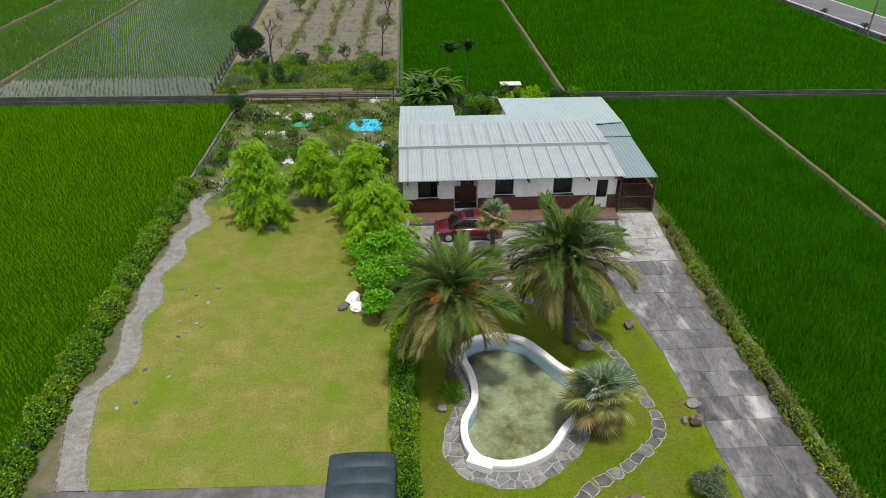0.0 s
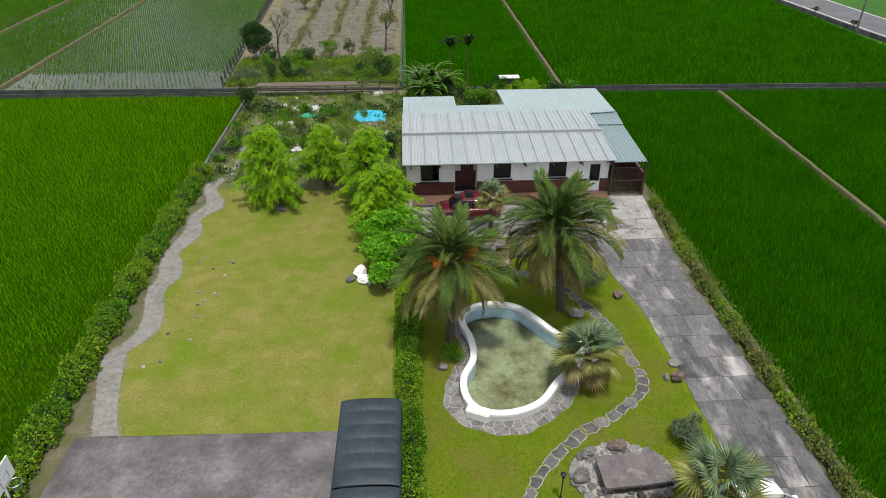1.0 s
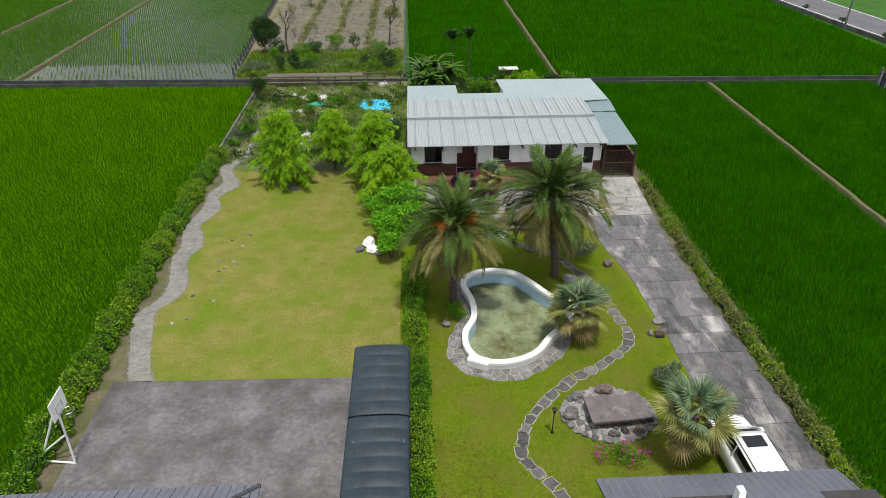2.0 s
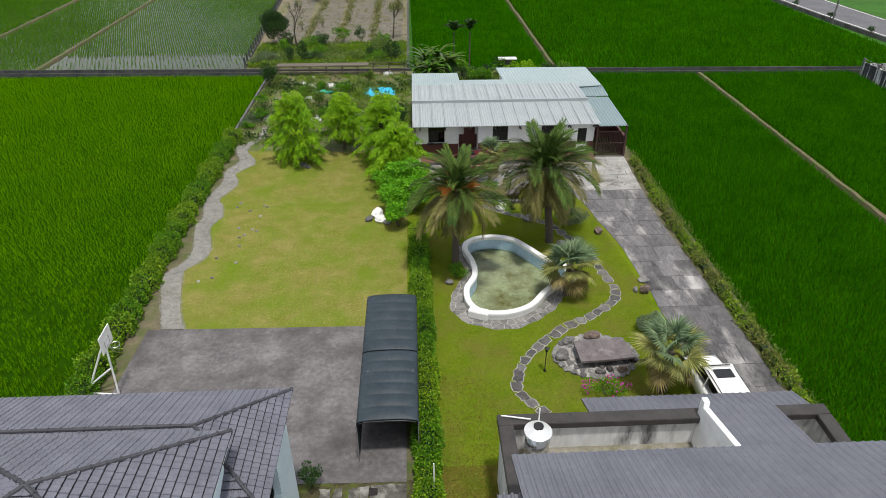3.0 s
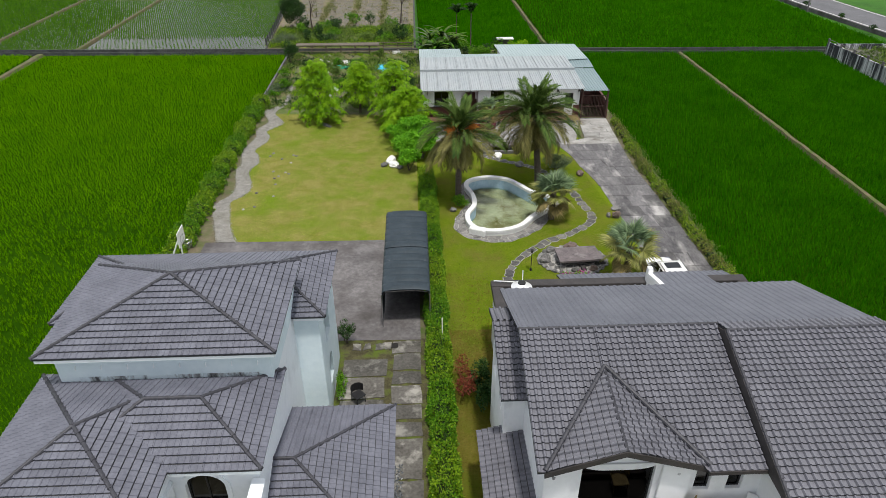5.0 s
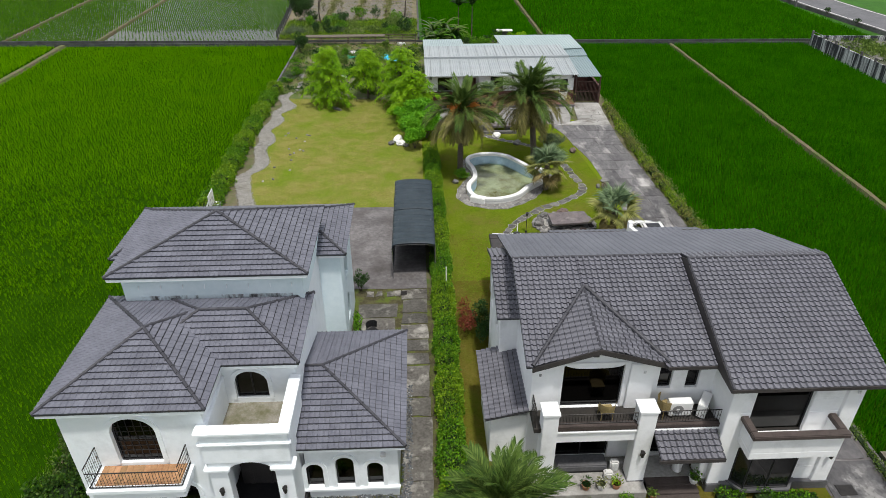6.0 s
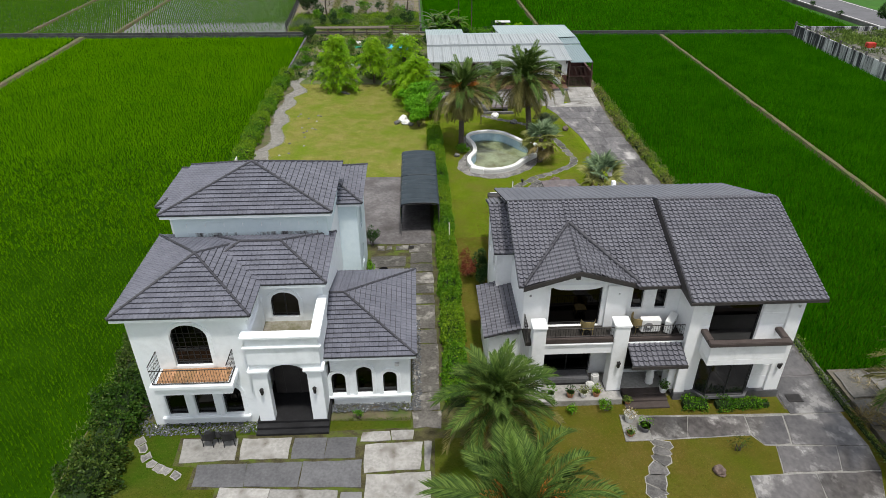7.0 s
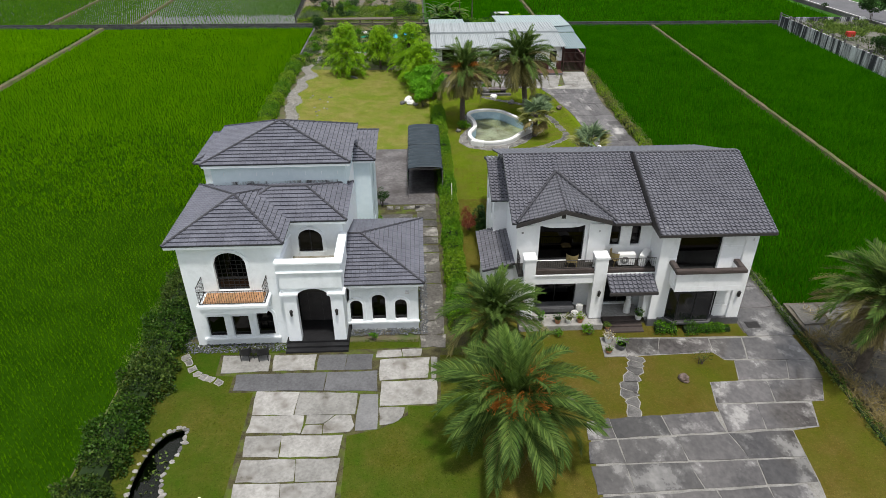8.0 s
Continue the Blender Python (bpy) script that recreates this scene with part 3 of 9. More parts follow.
class Roof:
    """Collects tiled faces of one roof: a bed, tiles that are objects of their own, and the rest as one mesh."""

    def __init__(self, parent, name, mat, prof, tile_w, course, lift, stagger, label, gap=0.03):
        self.gap = gap
        self.prof, self.w, self.c, self.lift, self.stagger, self.mat = prof, tile_w, course, lift, stagger, mat
        self.beds, self.verts, self.faces, self.whole = [], [], [], []
        self.parent, self.name, self.label = parent, name, label
        self.caps = []

    def face(self, pts, singly=False, axis=None):
        """pts: the eave's two ends first (left to right from outside), then the rest, counter-clockwise from outside."""
        pts = [Vector(p) for p in pts]
        nrm = (pts[1] - pts[0]).cross(pts[-1] - pts[0]).normalized()
        u = Vector(axis).normalized() if axis else (pts[1] - pts[0]).normalized()
        v = nrm.cross(u)
        flat = [((p - pts[0]).dot(u), (p - pts[0]).dot(v)) for p in pts]
        bed = bmesh.new()
        self.beds.append(bed)
        top = [bed.verts.new(p) for p in pts]
        low = [bed.verts.new(p - Vector((0, 0, 0.06))) for p in pts]
        bed.faces.new(top), bed.faces.new(low[::-1])
        for i in range(len(pts)):
            j = (i + 1) % len(pts)
            bed.faces.new((low[i], low[j], top[j], top[i]))
        m = Matrix((u, v, nrm)).transposed().to_4x4()
        m.translation = pts[0]
        ulo, uhi, vhi = min(p[0] for p in flat), max(p[0] for p in flat), max(p[1] for p in flat)
        vlo = min(p[1] for p in flat)
        rows = max(1, round((vhi - vlo) / self.c))
        step = (vhi - vlo) / rows
        for i in range(rows):
            v0 = vlo + i * step
            v1 = v0 + step - self.gap
            start = ulo - (self.w / 2 if self.stagger and i % 2 else 0)
            for j in range(int((uhi - start) / self.w) + 1):
                a = start + j * self.w
                rect = (a, v0, a + self.w - 0.004, v1)
                sq = [(rect[0], v0), (rect[2], v0), (rect[2], v1), (rect[0], v1)]
                cut = clip_poly(sq, flat)
                if len(cut) < 3:
                    continue
                area = abs(sum(cut[k][0] * cut[(k + 1) % len(cut)][1] - cut[(k + 1) % len(cut)][0] * cut[k][1] for k in range(len(cut)))) / 2
                if area < 0.003:
                    continue
                full = area > 0.995 * (rect[2] - rect[0]) * (v1 - v0)
                if full and singly and len(self.whole) < 290 and abs(step - self.c) < 0.06:
                    self.whole.append((m @ Matrix.Translation((a, v0, 0)), v1 - v0))
                    continue
                vs, fs = tile_faces(rect, None if full else flat, self.prof, self.lift)
                k = len(self.verts)
                self.verts += [tuple(m @ Vector(p)) for p in vs]
                self.faces += [tuple(k + q for q in f) for f in fs]
        return self

    def cap(self, p, q, r=0.066):
        """Half-round ridge tiles, lapped, from p to q."""
        p, q = Vector(p), Vector(q)
        d = q - p
        count = max(1, round(d.length / 0.36))
        turn = d.to_track_quat("Z", "Y").to_matrix()
        bm, prev = bmesh.new(), None
        for i in range(count):
            for t, rr in ((i / count, r * 1.2), ((i + 0.12) / count, r * 1.2), ((i + 0.13) / count, r), ((i + 0.99) / count, r * 0.92)):
                c = p + d * t
                ring = [bm.verts.new(c + turn @ Vector((rr * math.cos(a), rr * math.sin(a), 0))) for a in (2 * math.pi * k / 8 for k in range(8))]
                if prev:
                    for k in range(8):
                        bm.faces.new((prev[k], prev[(k + 1) % 8], ring[(k + 1) % 8], ring[k]))
                else:
                    bm.faces.new(ring[::-1])
                prev = ring
        bm.faces.new(prev)
        self.caps.append(bm)
        return self

    def done(self):
        roof = part(self.name, self.beds[0], "tile_bed", self.parent, self.label)
        for bed in self.beds[1:]:
            part("roof_plane", bed, "tile_bed", roof)
        rest = bare("roof_tiles", self.mat, self.verts, self.faces)
        ob = new("roof_tiles", rest)
        ob.parent = roof
        tagged(ob, kind="stuff")
        for bm in self.caps:
            part("ridge_cap", bm, "ridge", roof)
        shared = {}
        for m, c in self.whole:
            key = round(c, 3)
            if key not in shared:
                vs, fs = tile_faces((0, 0, self.w - 0.004, c), None, self.prof, self.lift)
                shared[key] = bare("roof_tile", self.mat, vs, fs)
            share("roof_tile", shared[key], roof, m)
        return roof


def hip_roof(roof, x0, x1, y0, y1, z, pitch, singly=False, faces="fblr"):
    """A hipped roof over a rectangle; its ridge lies along the longer side."""
    w, d = x1 - x0, y1 - y0
    h = min(w, d) / 2
    if w >= d:
        r0, r1 = (x0 + h, (y0 + y1) / 2, z + h * pitch), (x1 - h, (y0 + y1) / 2, z + h * pitch)
        f, b = [(x0, y0, z), (x1, y0, z), r1, r0], [(x1, y1, z), (x0, y1, z), r0, r1]
        l, r = [(x0, y1, z), (x0, y0, z), r0], [(x1, y0, z), (x1, y1, z), r1]
        ends = ((x0, y0, r0), (x0, y1, r0), (x1, y0, r1), (x1, y1, r1))
    else:
        r0, r1 = ((x0 + x1) / 2, y0 + h, z + h * pitch), ((x0 + x1) / 2, y1 - h, z + h * pitch)
        f, b = [(x0, y0, z), (x1, y0, z), r0], [(x1, y1, z), (x0, y1, z), r1]
        l, r = [(x0, y1, z), (x0, y0, z), r0, r1], [(x1, y0, z), (x1, y1, z), r1, r0]
        ends = ((x0, y0, r0), (x1, y0, r0), (x0, y1, r1), (x1, y1, r1))

    def dedup(pts):
        out = []
        for p in pts:
            if not out or (Vector(p) - Vector(out[-1])).length > 1e-3:
                out.append(p)
        return out
    for key, pts in (("f", f), ("b", b), ("l", l), ("r", r)):
        if key in faces:
            roof.face(dedup(pts), singly and key in "f")
    lift = Vector((0, 0, 0.03))
    for x, y, top in ends:
        roof.cap(Vector((x, y, z)) + lift, Vector(top) + lift)
    if (Vector(r1) - Vector(r0)).length > 0.1:
        roof.cap(Vector(r0) + lift, Vector(r1) + lift)
    return Vector(r0), Vector(r1)

# ---- ground, fields, plots ----
def flat(name, pts, z, mat, label, category, kind="structure"):
    ob = part(name, sheet(bmesh.new(), pts, z), mat)
    return tagged(ob, label, category, kind=kind)


def slab(name, pts, z0, z1, mat, label, category, kind="structure"):
    ob = part(name, prism(bmesh.new(), pts, z0, z1), mat)
    return tagged(ob, label, category, kind=kind)


flat("ground", [(-2500, -2500), (2500, -2500), (2500, 2500), (-2500, 2500)], -0.60, "far_field", "green farmland plain reaching to the horizon", "ground")
FIELD_Z = -0.42
# outlines of the sunken pool and of the front pond
POOL = [(2.05, 26.4), (3.0, 26.95), (4.1, 27.0), (5.2, 26.55), (6.05, 25.45), (6.8, 24.35), (7.7, 23.7), (8.0, 22.6), (7.2, 21.5), (6.2, 20.5), (5.3, 19.35),
        (4.2, 18.75), (3.05, 18.62), (2.1, 18.95), (1.55, 19.9), (1.55, 21.2), (2.1, 22.5), (2.1, 23.9), (1.75, 25.4)]
POOL = spline(POOL, 5, True)
POND = spline([(-13.3, -12.45), (-14.0, -12.55), (-14.55, -13.5), (-14.7, -15.0), (-14.5, -16.5), (-13.9, -18.0), (-13.1, -17.4), (-13.25, -15.9), (-13.5, -14.8), (-13.2, -13.5)], 4, True)


def inset(loop, d):
    """A closed outline moved outward by d (inward if negative)."""
    k = len(loop)
    area = sum(loop[i][0] * loop[(i + 1) % k][1] - loop[(i + 1) % k][0] * loop[i][1] for i in range(k))
    s = 1 if area > 0 else -1
    out = []
    for i in range(k):
        t = (Vector(loop[(i + 1) % k]) - Vector(loop[i - 1])).normalized()
        out.append((loop[i][0] + t.y * d * s, loop[i][1] - t.x * d * s))
    return out


def holed(name, outer, holes, z, mat, label, category):
    bm = bmesh.new()
    for loop in [outer, *holes]:
        v = [bm.verts.new((x, y, z)) for x, y in loop]
        for i in range(len(v)):
            bm.edges.new((v[i], v[(i + 1) % len(v)]))
    bmesh.ops.triangle_fill(bm, edges=bm.edges[:], use_beauty=True, normal=(0, 0, 1))
    for fc in bm.faces:
        if fc.normal.z < 0:
            fc.normal_flip()
    return tagged(part(name, bm, mat), label, category, kind="structure")



def canal_y(x):
    return 65.1 - 0.034 * x


# the raised plot on which both villas, the gardens and the old house stand
PLOT = [(-17.3, -40), (17.6, -40), (17.0, -3.5), (17.0, 64.2), (-17.3, 65.4)]
holed("ground_plot", PLOT, [inset(POOL, -0.1), inset(POND, -0.05)], -0.06, "earth", "raised earth building plot edged with weeds", "ground")
bm = bmesh.new()
for i, (xa, ya) in enumerate(PLOT):
    xb, yb = PLOT[(i + 1) % len(PLOT)]
    bm.faces.new([bm.verts.new(v) for v in ((xa, ya, -0.6), (xb, yb, -0.6), (xb, yb, -0.06), (xa, ya, -0.06))])
tagged(part("ground_plot_edge", bm, "weed_ground"), "earth bank round the building plot", "ground", kind="structure")
slab("ground_dirt_lot", [(17.6, -40), (40, -40), (40, -4.4), (17.3, -4.4)], -0.6, -0.1, "dirt_lot", "brown dirt lot with dry litter beside the drive", "ground")
slab("ground_weed_plot", [(-20.3, 66.6), (-1.5, 65.9), (-1.5, 125), (-23.6, 125)], -0.6, -0.05, "plot_soil", "fallow brown plot with mulched rows and weeds", "ground")

# rice fields: wet beds with standing plants
FIELDS = {
    "rice_field_west": [(-47.6, -45), (-17.5, -45), (-17.5, canal_y(-17) - 0.9), (-47.6, canal_y(-47) - 0.9)],
    "rice_field_far_west": [(-90, -45), (-48.9, -45), (-48.9, canal_y(-49) - 0.9), (-90, canal_y(-90) - 0.9)],
    "rice_field_east": [(17.2, -4.2), (31.0, -4.2), (31.0, canal_y(31) - 0.8), (17.2, canal_y(17) - 0.8)],
    "rice_field_far_east": [(32.0, -4.2), (49.0, -4.2), (49.0, canal_y(49) - 0.8), (32.0, canal_y(32) - 0.8)],
    "rice_field_north": [(-1.0, canal_y(0) + 0.9), (15.0, canal_y(15) + 0.9), (14.1, 128), (-1.4, 128)],
    "rice_field_north_east": [(16.0, canal_y(16) + 0.9), (60.5, canal_y(60) + 0.9), (57.5, 128), (15.1, 128)],
}
for name, pts in FIELDS.items():
    flat(name, pts, FIELD_Z, "rice_bed", "wet field bed under dense green rice", "field")
for name, pts in (("paddy_west", [(-44.2, canal_y(-44) + 0.9), (-20.8, canal_y(-21) + 0.9), (-24.0, 128), (-44.2, 128)]),
                  ("paddy_far_west", [(-56.6, canal_y(-57) + 0.9), (-45.0, canal_y(-45) + 0.9), (-45.0, 128), (-57.0, 128)]),
                  ("paddy_outer_west", [(-110, canal_y(-110) + 0.9), (-57.6, canal_y(-58) + 0.9), (-58.0, 128), (-110, 128)])):
    flat(name, pts, FIELD_Z - 0.06, "paddy_mud", "muddy bed of a flooded paddy", "field")
    ob = flat("water_" + name, pts, FIELD_Z, "paddy_water", "shallow water of a flooded paddy reflecting the sky", "water")
# earth dikes between the fields
for name, a, b, w in (("dike_east", (31.5, -4), (31.5, 63.2), 0.30), ("dike_north", (15.5, 65.4), (14.6, 128), 0.30), ("dike_west", (-48.2, -45), (-48.2, 66), 0.5),
                      ("dike_paddy", (-44.6, 67.4), (-44.6, 128), 0.3), ("dike_outer", (-57.1, 68), (-57.5, 128), 0.3)):
    bm = bmesh.new()
    n = 60
    rows = []
    for i in range(n + 1):
        t = i / n
        x, y = a[0] + (b[0] - a[0]) * t, a[1] + (b[1] - a[1]) * t
        j = 0.10 * noise.noise((x * 0.7, y * 0.7, 2))
        rows.append([bm.verts.new((x + o * w + j, y, z + 0.05 * noise.noise((x, y, o)))) for o, z in ((-1, -0.6), (-0.55, -0.2), (0.55, -0.2), (1, -0.6))])
    for p, q in zip(rows, rows[1:]):
        for i in range(3):
            bm.faces.new((p[i], p[i + 1], q[i + 1], q[i]))
    tagged(part(name, bm, "straw_earth"), "narrow bare earth dike between rice fields", "dike", kind="structure")

# concrete irrigation canal right across, with two low walls and dark water
for name, off, w, top in (("canal_wall_south", -0.55, 0.10, -0.10), ("canal_wall_north", 0.55, 0.14, -0.02)):
    slab(name, [(-110, canal_y(-110) + off - w / 2), (62, canal_y(62) + off - w / 2), (62, canal_y(62) + off + w / 2), (-110, canal_y(-110) + off + w / 2)], -0.6, top,
         "dark_concrete", "low concrete wall of an irrigation canal", "canal")
flat("water_canal", [(-110, canal_y(-110) - 0.54), (62, canal_y(62) - 0.54), (62, canal_y(62) + 0.54), (-110, canal_y(-110) + 0.54)], -0.40, "pond_water", "dark water in a narrow concrete canal", "water")
flat("canal_bed", [(-110, canal_y(-110) - 0.54), (62, canal_y(62) - 0.54), (62, canal_y(62) + 0.54), (-110, canal_y(-110) + 0.54)], -0.56, "core", "dark bed of the canal", "canal")

# country road beyond the fields
ROAD = [(58.0, 128), (59.5, 107), (61.3, 84), (63.4, 66), (67.5, 40), (71, 10), (74, -40)]
bm = bmesh.new()
for (xa, ya), (xb, yb) in zip(ROAD, ROAD[1:]):
    sheet(bm, [(xa, ya), (xb, yb), (xb + 7.6, yb), (xa + 7.6, ya)], -0.08)
tagged(part("road", bm, "asphalt"), "grey asphalt country road between fields", "road", kind="structure")
for k, off in enumerate((0.35, 7.1)):
    bm = bmesh.new()
    for (xa, ya), (xb, yb) in zip(ROAD, ROAD[1:]):
        sheet(bm, [(xa + off, ya), (xb + off, yb), (xb + off + 0.18, yb), (xa + off + 0.18, ya)], -0.07)
    tagged(part("road_line", bm, "line_paint"), "white edge line painted along the road", "road marking", kind="structure")
bm = bmesh.new()
for (xa, ya), (xb, yb) in zip(ROAD, ROAD[1:]):
    prism(bm, [(xa - 0.3, ya), (xb - 0.3, yb), (xb, yb), (xa, ya)], -0.6, 0.0)
tagged(part("road_kerb", bm, "concrete"), "concrete edge of the road above the fields", "kerb", kind="structure")

# lawns, paths and paving beds
holed("lawn_pool_garden", [(-0.4, 9.0), (12.6, 9.0), (12.6, 35.2), (-1.7, 37.5), (-1.7, 18.4), (-0.4, 18.4)], [inset(POOL, -0.1)], 0.0, "lush_lawn", "green lawn of the pool garden", "lawn")
flat("lawn_strip", [(-0.4, -7.0), (2.2, -7.0), (2.2, 9.0), (-0.4, 9.0)], 0.0, "strip_lawn", "narrow worn grass strip beside the villa", "lawn")
holed("lawn_front", [(-17.2, -40), (-0.4, -40), (-0.4, -7.0), (-17.2, -6.4)], [inset(POND, -0.05)], 0.0, "front_lawn", "green mossy front garden lawn round the small pond", "lawn")
flat("lawn_island", [(-0.4, -40), (17.0, -40), (17.0, -5.8), (-0.4, -6.0)], 0.0, "island_lawn", "olive front lawn with worn brownish grass", "lawn")
flat("vegetable_yard", [(-16.9, 42.5), (-1.4, 41.5), (-1.4, 64.0), (-16.9, 64.8)], 0.005, "yard_soil", "soil of a weedy vegetable yard with litter", "ground")
flat("yard_north", [(-1.4, 50), (17.0, 50), (17.0, 64), (-1.4, 64.4)], 0.0, "yard_soil", "bare ground behind the old house", "ground")
flat("court", [(-15.6, 8.6), (-1.7, 8.3), (-1.7, 18.38), (-15.4, 18.62)], 0.02, "concrete", "stained grey concrete court with basketball stand", "pavement")
flat("forecourt", [(-1.7, 35.0), (12.0, 34.0), (13.7, 40.6), (-1.7, 40.6)], 0.012, "front_slab", "pale concrete forecourt of the old house", "pavement")
# winding gravel path
left_edge = spline([(-14.7, 18.66), (-15.35, 20.7), (-16.15, 23.6), (-15.42, 25.1), (-15.25, 26.6), (-15.9, 29.6), (-15.75, 30.8), (-16.3, 33.6), (-15.95, 35.0), (-15.7, 36.6), (-15.9, 38.4), (-15.3, 40.3),
                    (-16.0, 42.4), (-15.9, 43.8), (-15.0, 44.7), (-14.7, 46.8), (-15.1, 49.6), (-15.6, 53.5)], 8)
right_edge = spline([(-13.5, 18.62), (-14.2, 20.3), (-14.95, 23.2), (-15.15, 24.3), (-14.35, 25.4), (-14.2, 26.9), (-14.9, 29.5), (-14.5, 31.0), (-14.8, 32.5), (-15.3, 33.6), (-14.65, 35.5), (-14.7, 36.8),
                     (-15.1, 37.9), (-14.1, 39.6), (-14.3, 40.8), (-15.1, 42.1), (-15.1, 43.5), (-14.2, 45.0), (-14.45, 47.5), (-14.75, 53.2)], 8)
bm = bmesh.new()
k = 160
A, B = ([e[round(i * (len(e) - 1) / k)] for i in range(k + 1)] for e in (left_edge, right_edge))
pairs = [(bm.verts.new((*a, 0.012 + 0.015 * noise.noise((*a, 0)))), bm.verts.new((*b, 0.012 + 0.015 * noise.noise((*b, 5))))) for a, b in zip(A, B)]
for (a, b), (c, d) in zip(pairs, pairs[1:]):
    bm.faces.new((a, b, d, c))
flat("lawn_west", [(-1.7, 18.4), (-1.7, 41.5), (-12.5, 42.5)] + [q for q in right_edge[::-1] if q[1] < 42.8], 0.0, "lawn", "mown dry yellow-green lawn", "lawn")
tagged(part("path", bm, "gravel"), "winding pale grey gravel path beside the lawn", "path", kind="structure")

flat("moss_strip", [(-6.4, 0.0), (-3.05, 0.0), (-3.05, -8.0), (-0.4, -8.0), (-0.4, 8.35), (-6.4, 8.6)], 0.004, "moss", "mossy earth under the stepping slabs beside the villa", "ground")
flat("side_drive", [(13.9, -7.0), (17.0, -7.0), (17.0, 9.0), (13.9, 9.0)], 0.004, "concrete", "grey concrete side drive", "pavement")
# ---- white villa with hipped roofs ----
def railing(parent, p, q, z0, h, gap=0.11, name="railing"):
    p, q = Vector(p), Vector(q)
    d = q - p
    bm = bmesh.new()
    up = Vector((0, 0, 1))
    for z in (z0 + 0.05, z0 + h):
        tube(bm, p + up * z, q + up * z, 0.022, sides=6)
    n = max(2, round(d.length / gap))
    for i in range(n + 1):
        c = p + d * (i / n)
        tube(bm, c + up * (z0 + 0.05), c + up * (z0 + h), 0.009, sides=4)
        if i < n and i % 2 == 0:
            m = c + d * (0.5 / n)
            bmesh.ops.create_cone(bm, cap_ends=False, segments=8, radius1=0.04, radius2=0.04, depth=0.015,
                                  matrix=Matrix.Translation(m + up * (z0 + h * 0.55)) @ d.to_track_quat("X", "Z").to_matrix().to_4x4() @ pose(0, 0, 0, 90))
    return part(name, bm, "iron", parent, "black wrought-iron railing")


def wall_lamp(parent, x, y, z):
    ob = new("wall_lamp")
    ob.parent = parent
    bm = bmesh.new()
    tube(bm, (x, y - 0.13, z - 0.16), (x, y - 0.13, z + 0.10), 0.055, 0.085, 6)
    tube(bm, (x, y - 0.13, z + 0.10), (x, y - 0.13, z + 0.2), 0.10, 0.02, 6)
    box(bm, x - 0.04, x + 0.04, y - 0.03, y, z - 0.2, z + 0.08)
    box(bm, x - 0.015, x + 0.015, y - 0.13, y, z - 0.19, z - 0.16)
    part("lantern", bm, "iron", ob)
    ob["label"] = "black metal wall lantern"


villa = thing("villa", "white two-storey villa with grey tiled hipped roofs and arched windows", "house")
# walls
fw = -6.65
bm = bmesh.new()
wins_low = [(-13.62, -12.76), (-12.38, -11.55), (-11.16, -10.32)]
holes = [(a + 14.3, b + 14.3, 0.52, 1.78, 0) for a, b in wins_low[:2]] + [(wins_low[2][0] + 14.3, wins_low[2][1] + 14.3, 0.52, 2.17, 0.38), (1.6, 3.12, 3.35, 5.52, 0.66)]
one_wall(villa, "wall", "white_wall", (-14.3, fw), (-9.5, fw), -0.05, 5.98, 0.25, holes)
one_wall(villa, "wall", "white_wall", (-9.5, fw), (-9.5, -4.25), -0.05, 5.98, 0.25)
one_wall(villa, "wall", "white_wall", (-9.5, -4.25), (-6.75, -4.25), 3.3, 5.98, 0.25, [(0.42, 1.65, 3.95, 5.32, 0.55)], lap=False)
one_wall(villa, "wall", "white_wall", (-6.75, -4.25), (-6.75, 2.9), -0.05, 5.98, 0.25)
one_wall(villa, "wall", "white_wall", (-14.3, 2.9), (-14.3, fw), -0.05, 5.98, 0.25)
one_wall(villa, "wall", "white_wall", (-9.25, -5.2), (-6.75, -5.2), -0.05, 3.4, 0.2, [(0.55, 1.85, 0.36, 2.5, 0.4)])
one_wall(villa, "wall", "white_wall", (-5.75, 7.2), (-15.6, 7.2), -0.05, 5.9, 0.25)
one_wall(villa, "wall", "white_wall", (-15.6, 7.2), (-15.6, 2.9), -0.05, 5.9, 0.25)
one_wall(villa, "wall", "white_wall", (-15.6, 2.9), (-14.3, 2.9), -0.05, 5.9, 0.25)
# upper storey box and annex
bm = bmesh.new()
one_wall(villa, "upper_wall", "blue_wall", (-13.85, -1.0), (-6.75, -1.0), 5.5, 7.62, 0.2)
one_wall(villa, "upper_wall", "blue_wall", (-6.75, -1.0), (-6.75, 3.8), 5.985, 7.62, 0.2)
one_wall(villa, "upper_wall", "blue_wall", (-6.75, 3.8), (-13.85, 3.8), 5.5, 7.62, 0.2)
one_wall(villa, "upper_wall", "blue_wall", (-13.85, 3.8), (-13.85, -1.0), 5.5, 7.62, 0.2)
bm = bmesh.new()
wall(bm, (-6.75, 2.9), (-5.75, 2.9), -0.05, 5.95, 0.25, lap=False)
wall(bm, (-5.75, 2.9), (-5.75, 7.2), -0.05, 5.95, 0.25, [(1.2, 2.4, 3.4, 5.2, 0.5), (1.2, 2.2, 1.0, 2.4, 0.4)])
part("annex_wall", bm, "blue_wall", villa, "pale blue rendered annex wall")
part("stain", boxes((-13.2, -7.2, -1.012, -1.003, 6.1, 6.5)), "mould", villa, "black mould stains along the upper wall")
part("floor_slab", boxes((-14.2, -6.8, -6.4, 4.9, 2.95, 3.15), (-14.2, -9.6, -6.4, 4.9, 5.8, 5.9), (-9.6, -6.8, -4.1, 4.9, 5.8, 5.9)), "shaded_interior", villa)
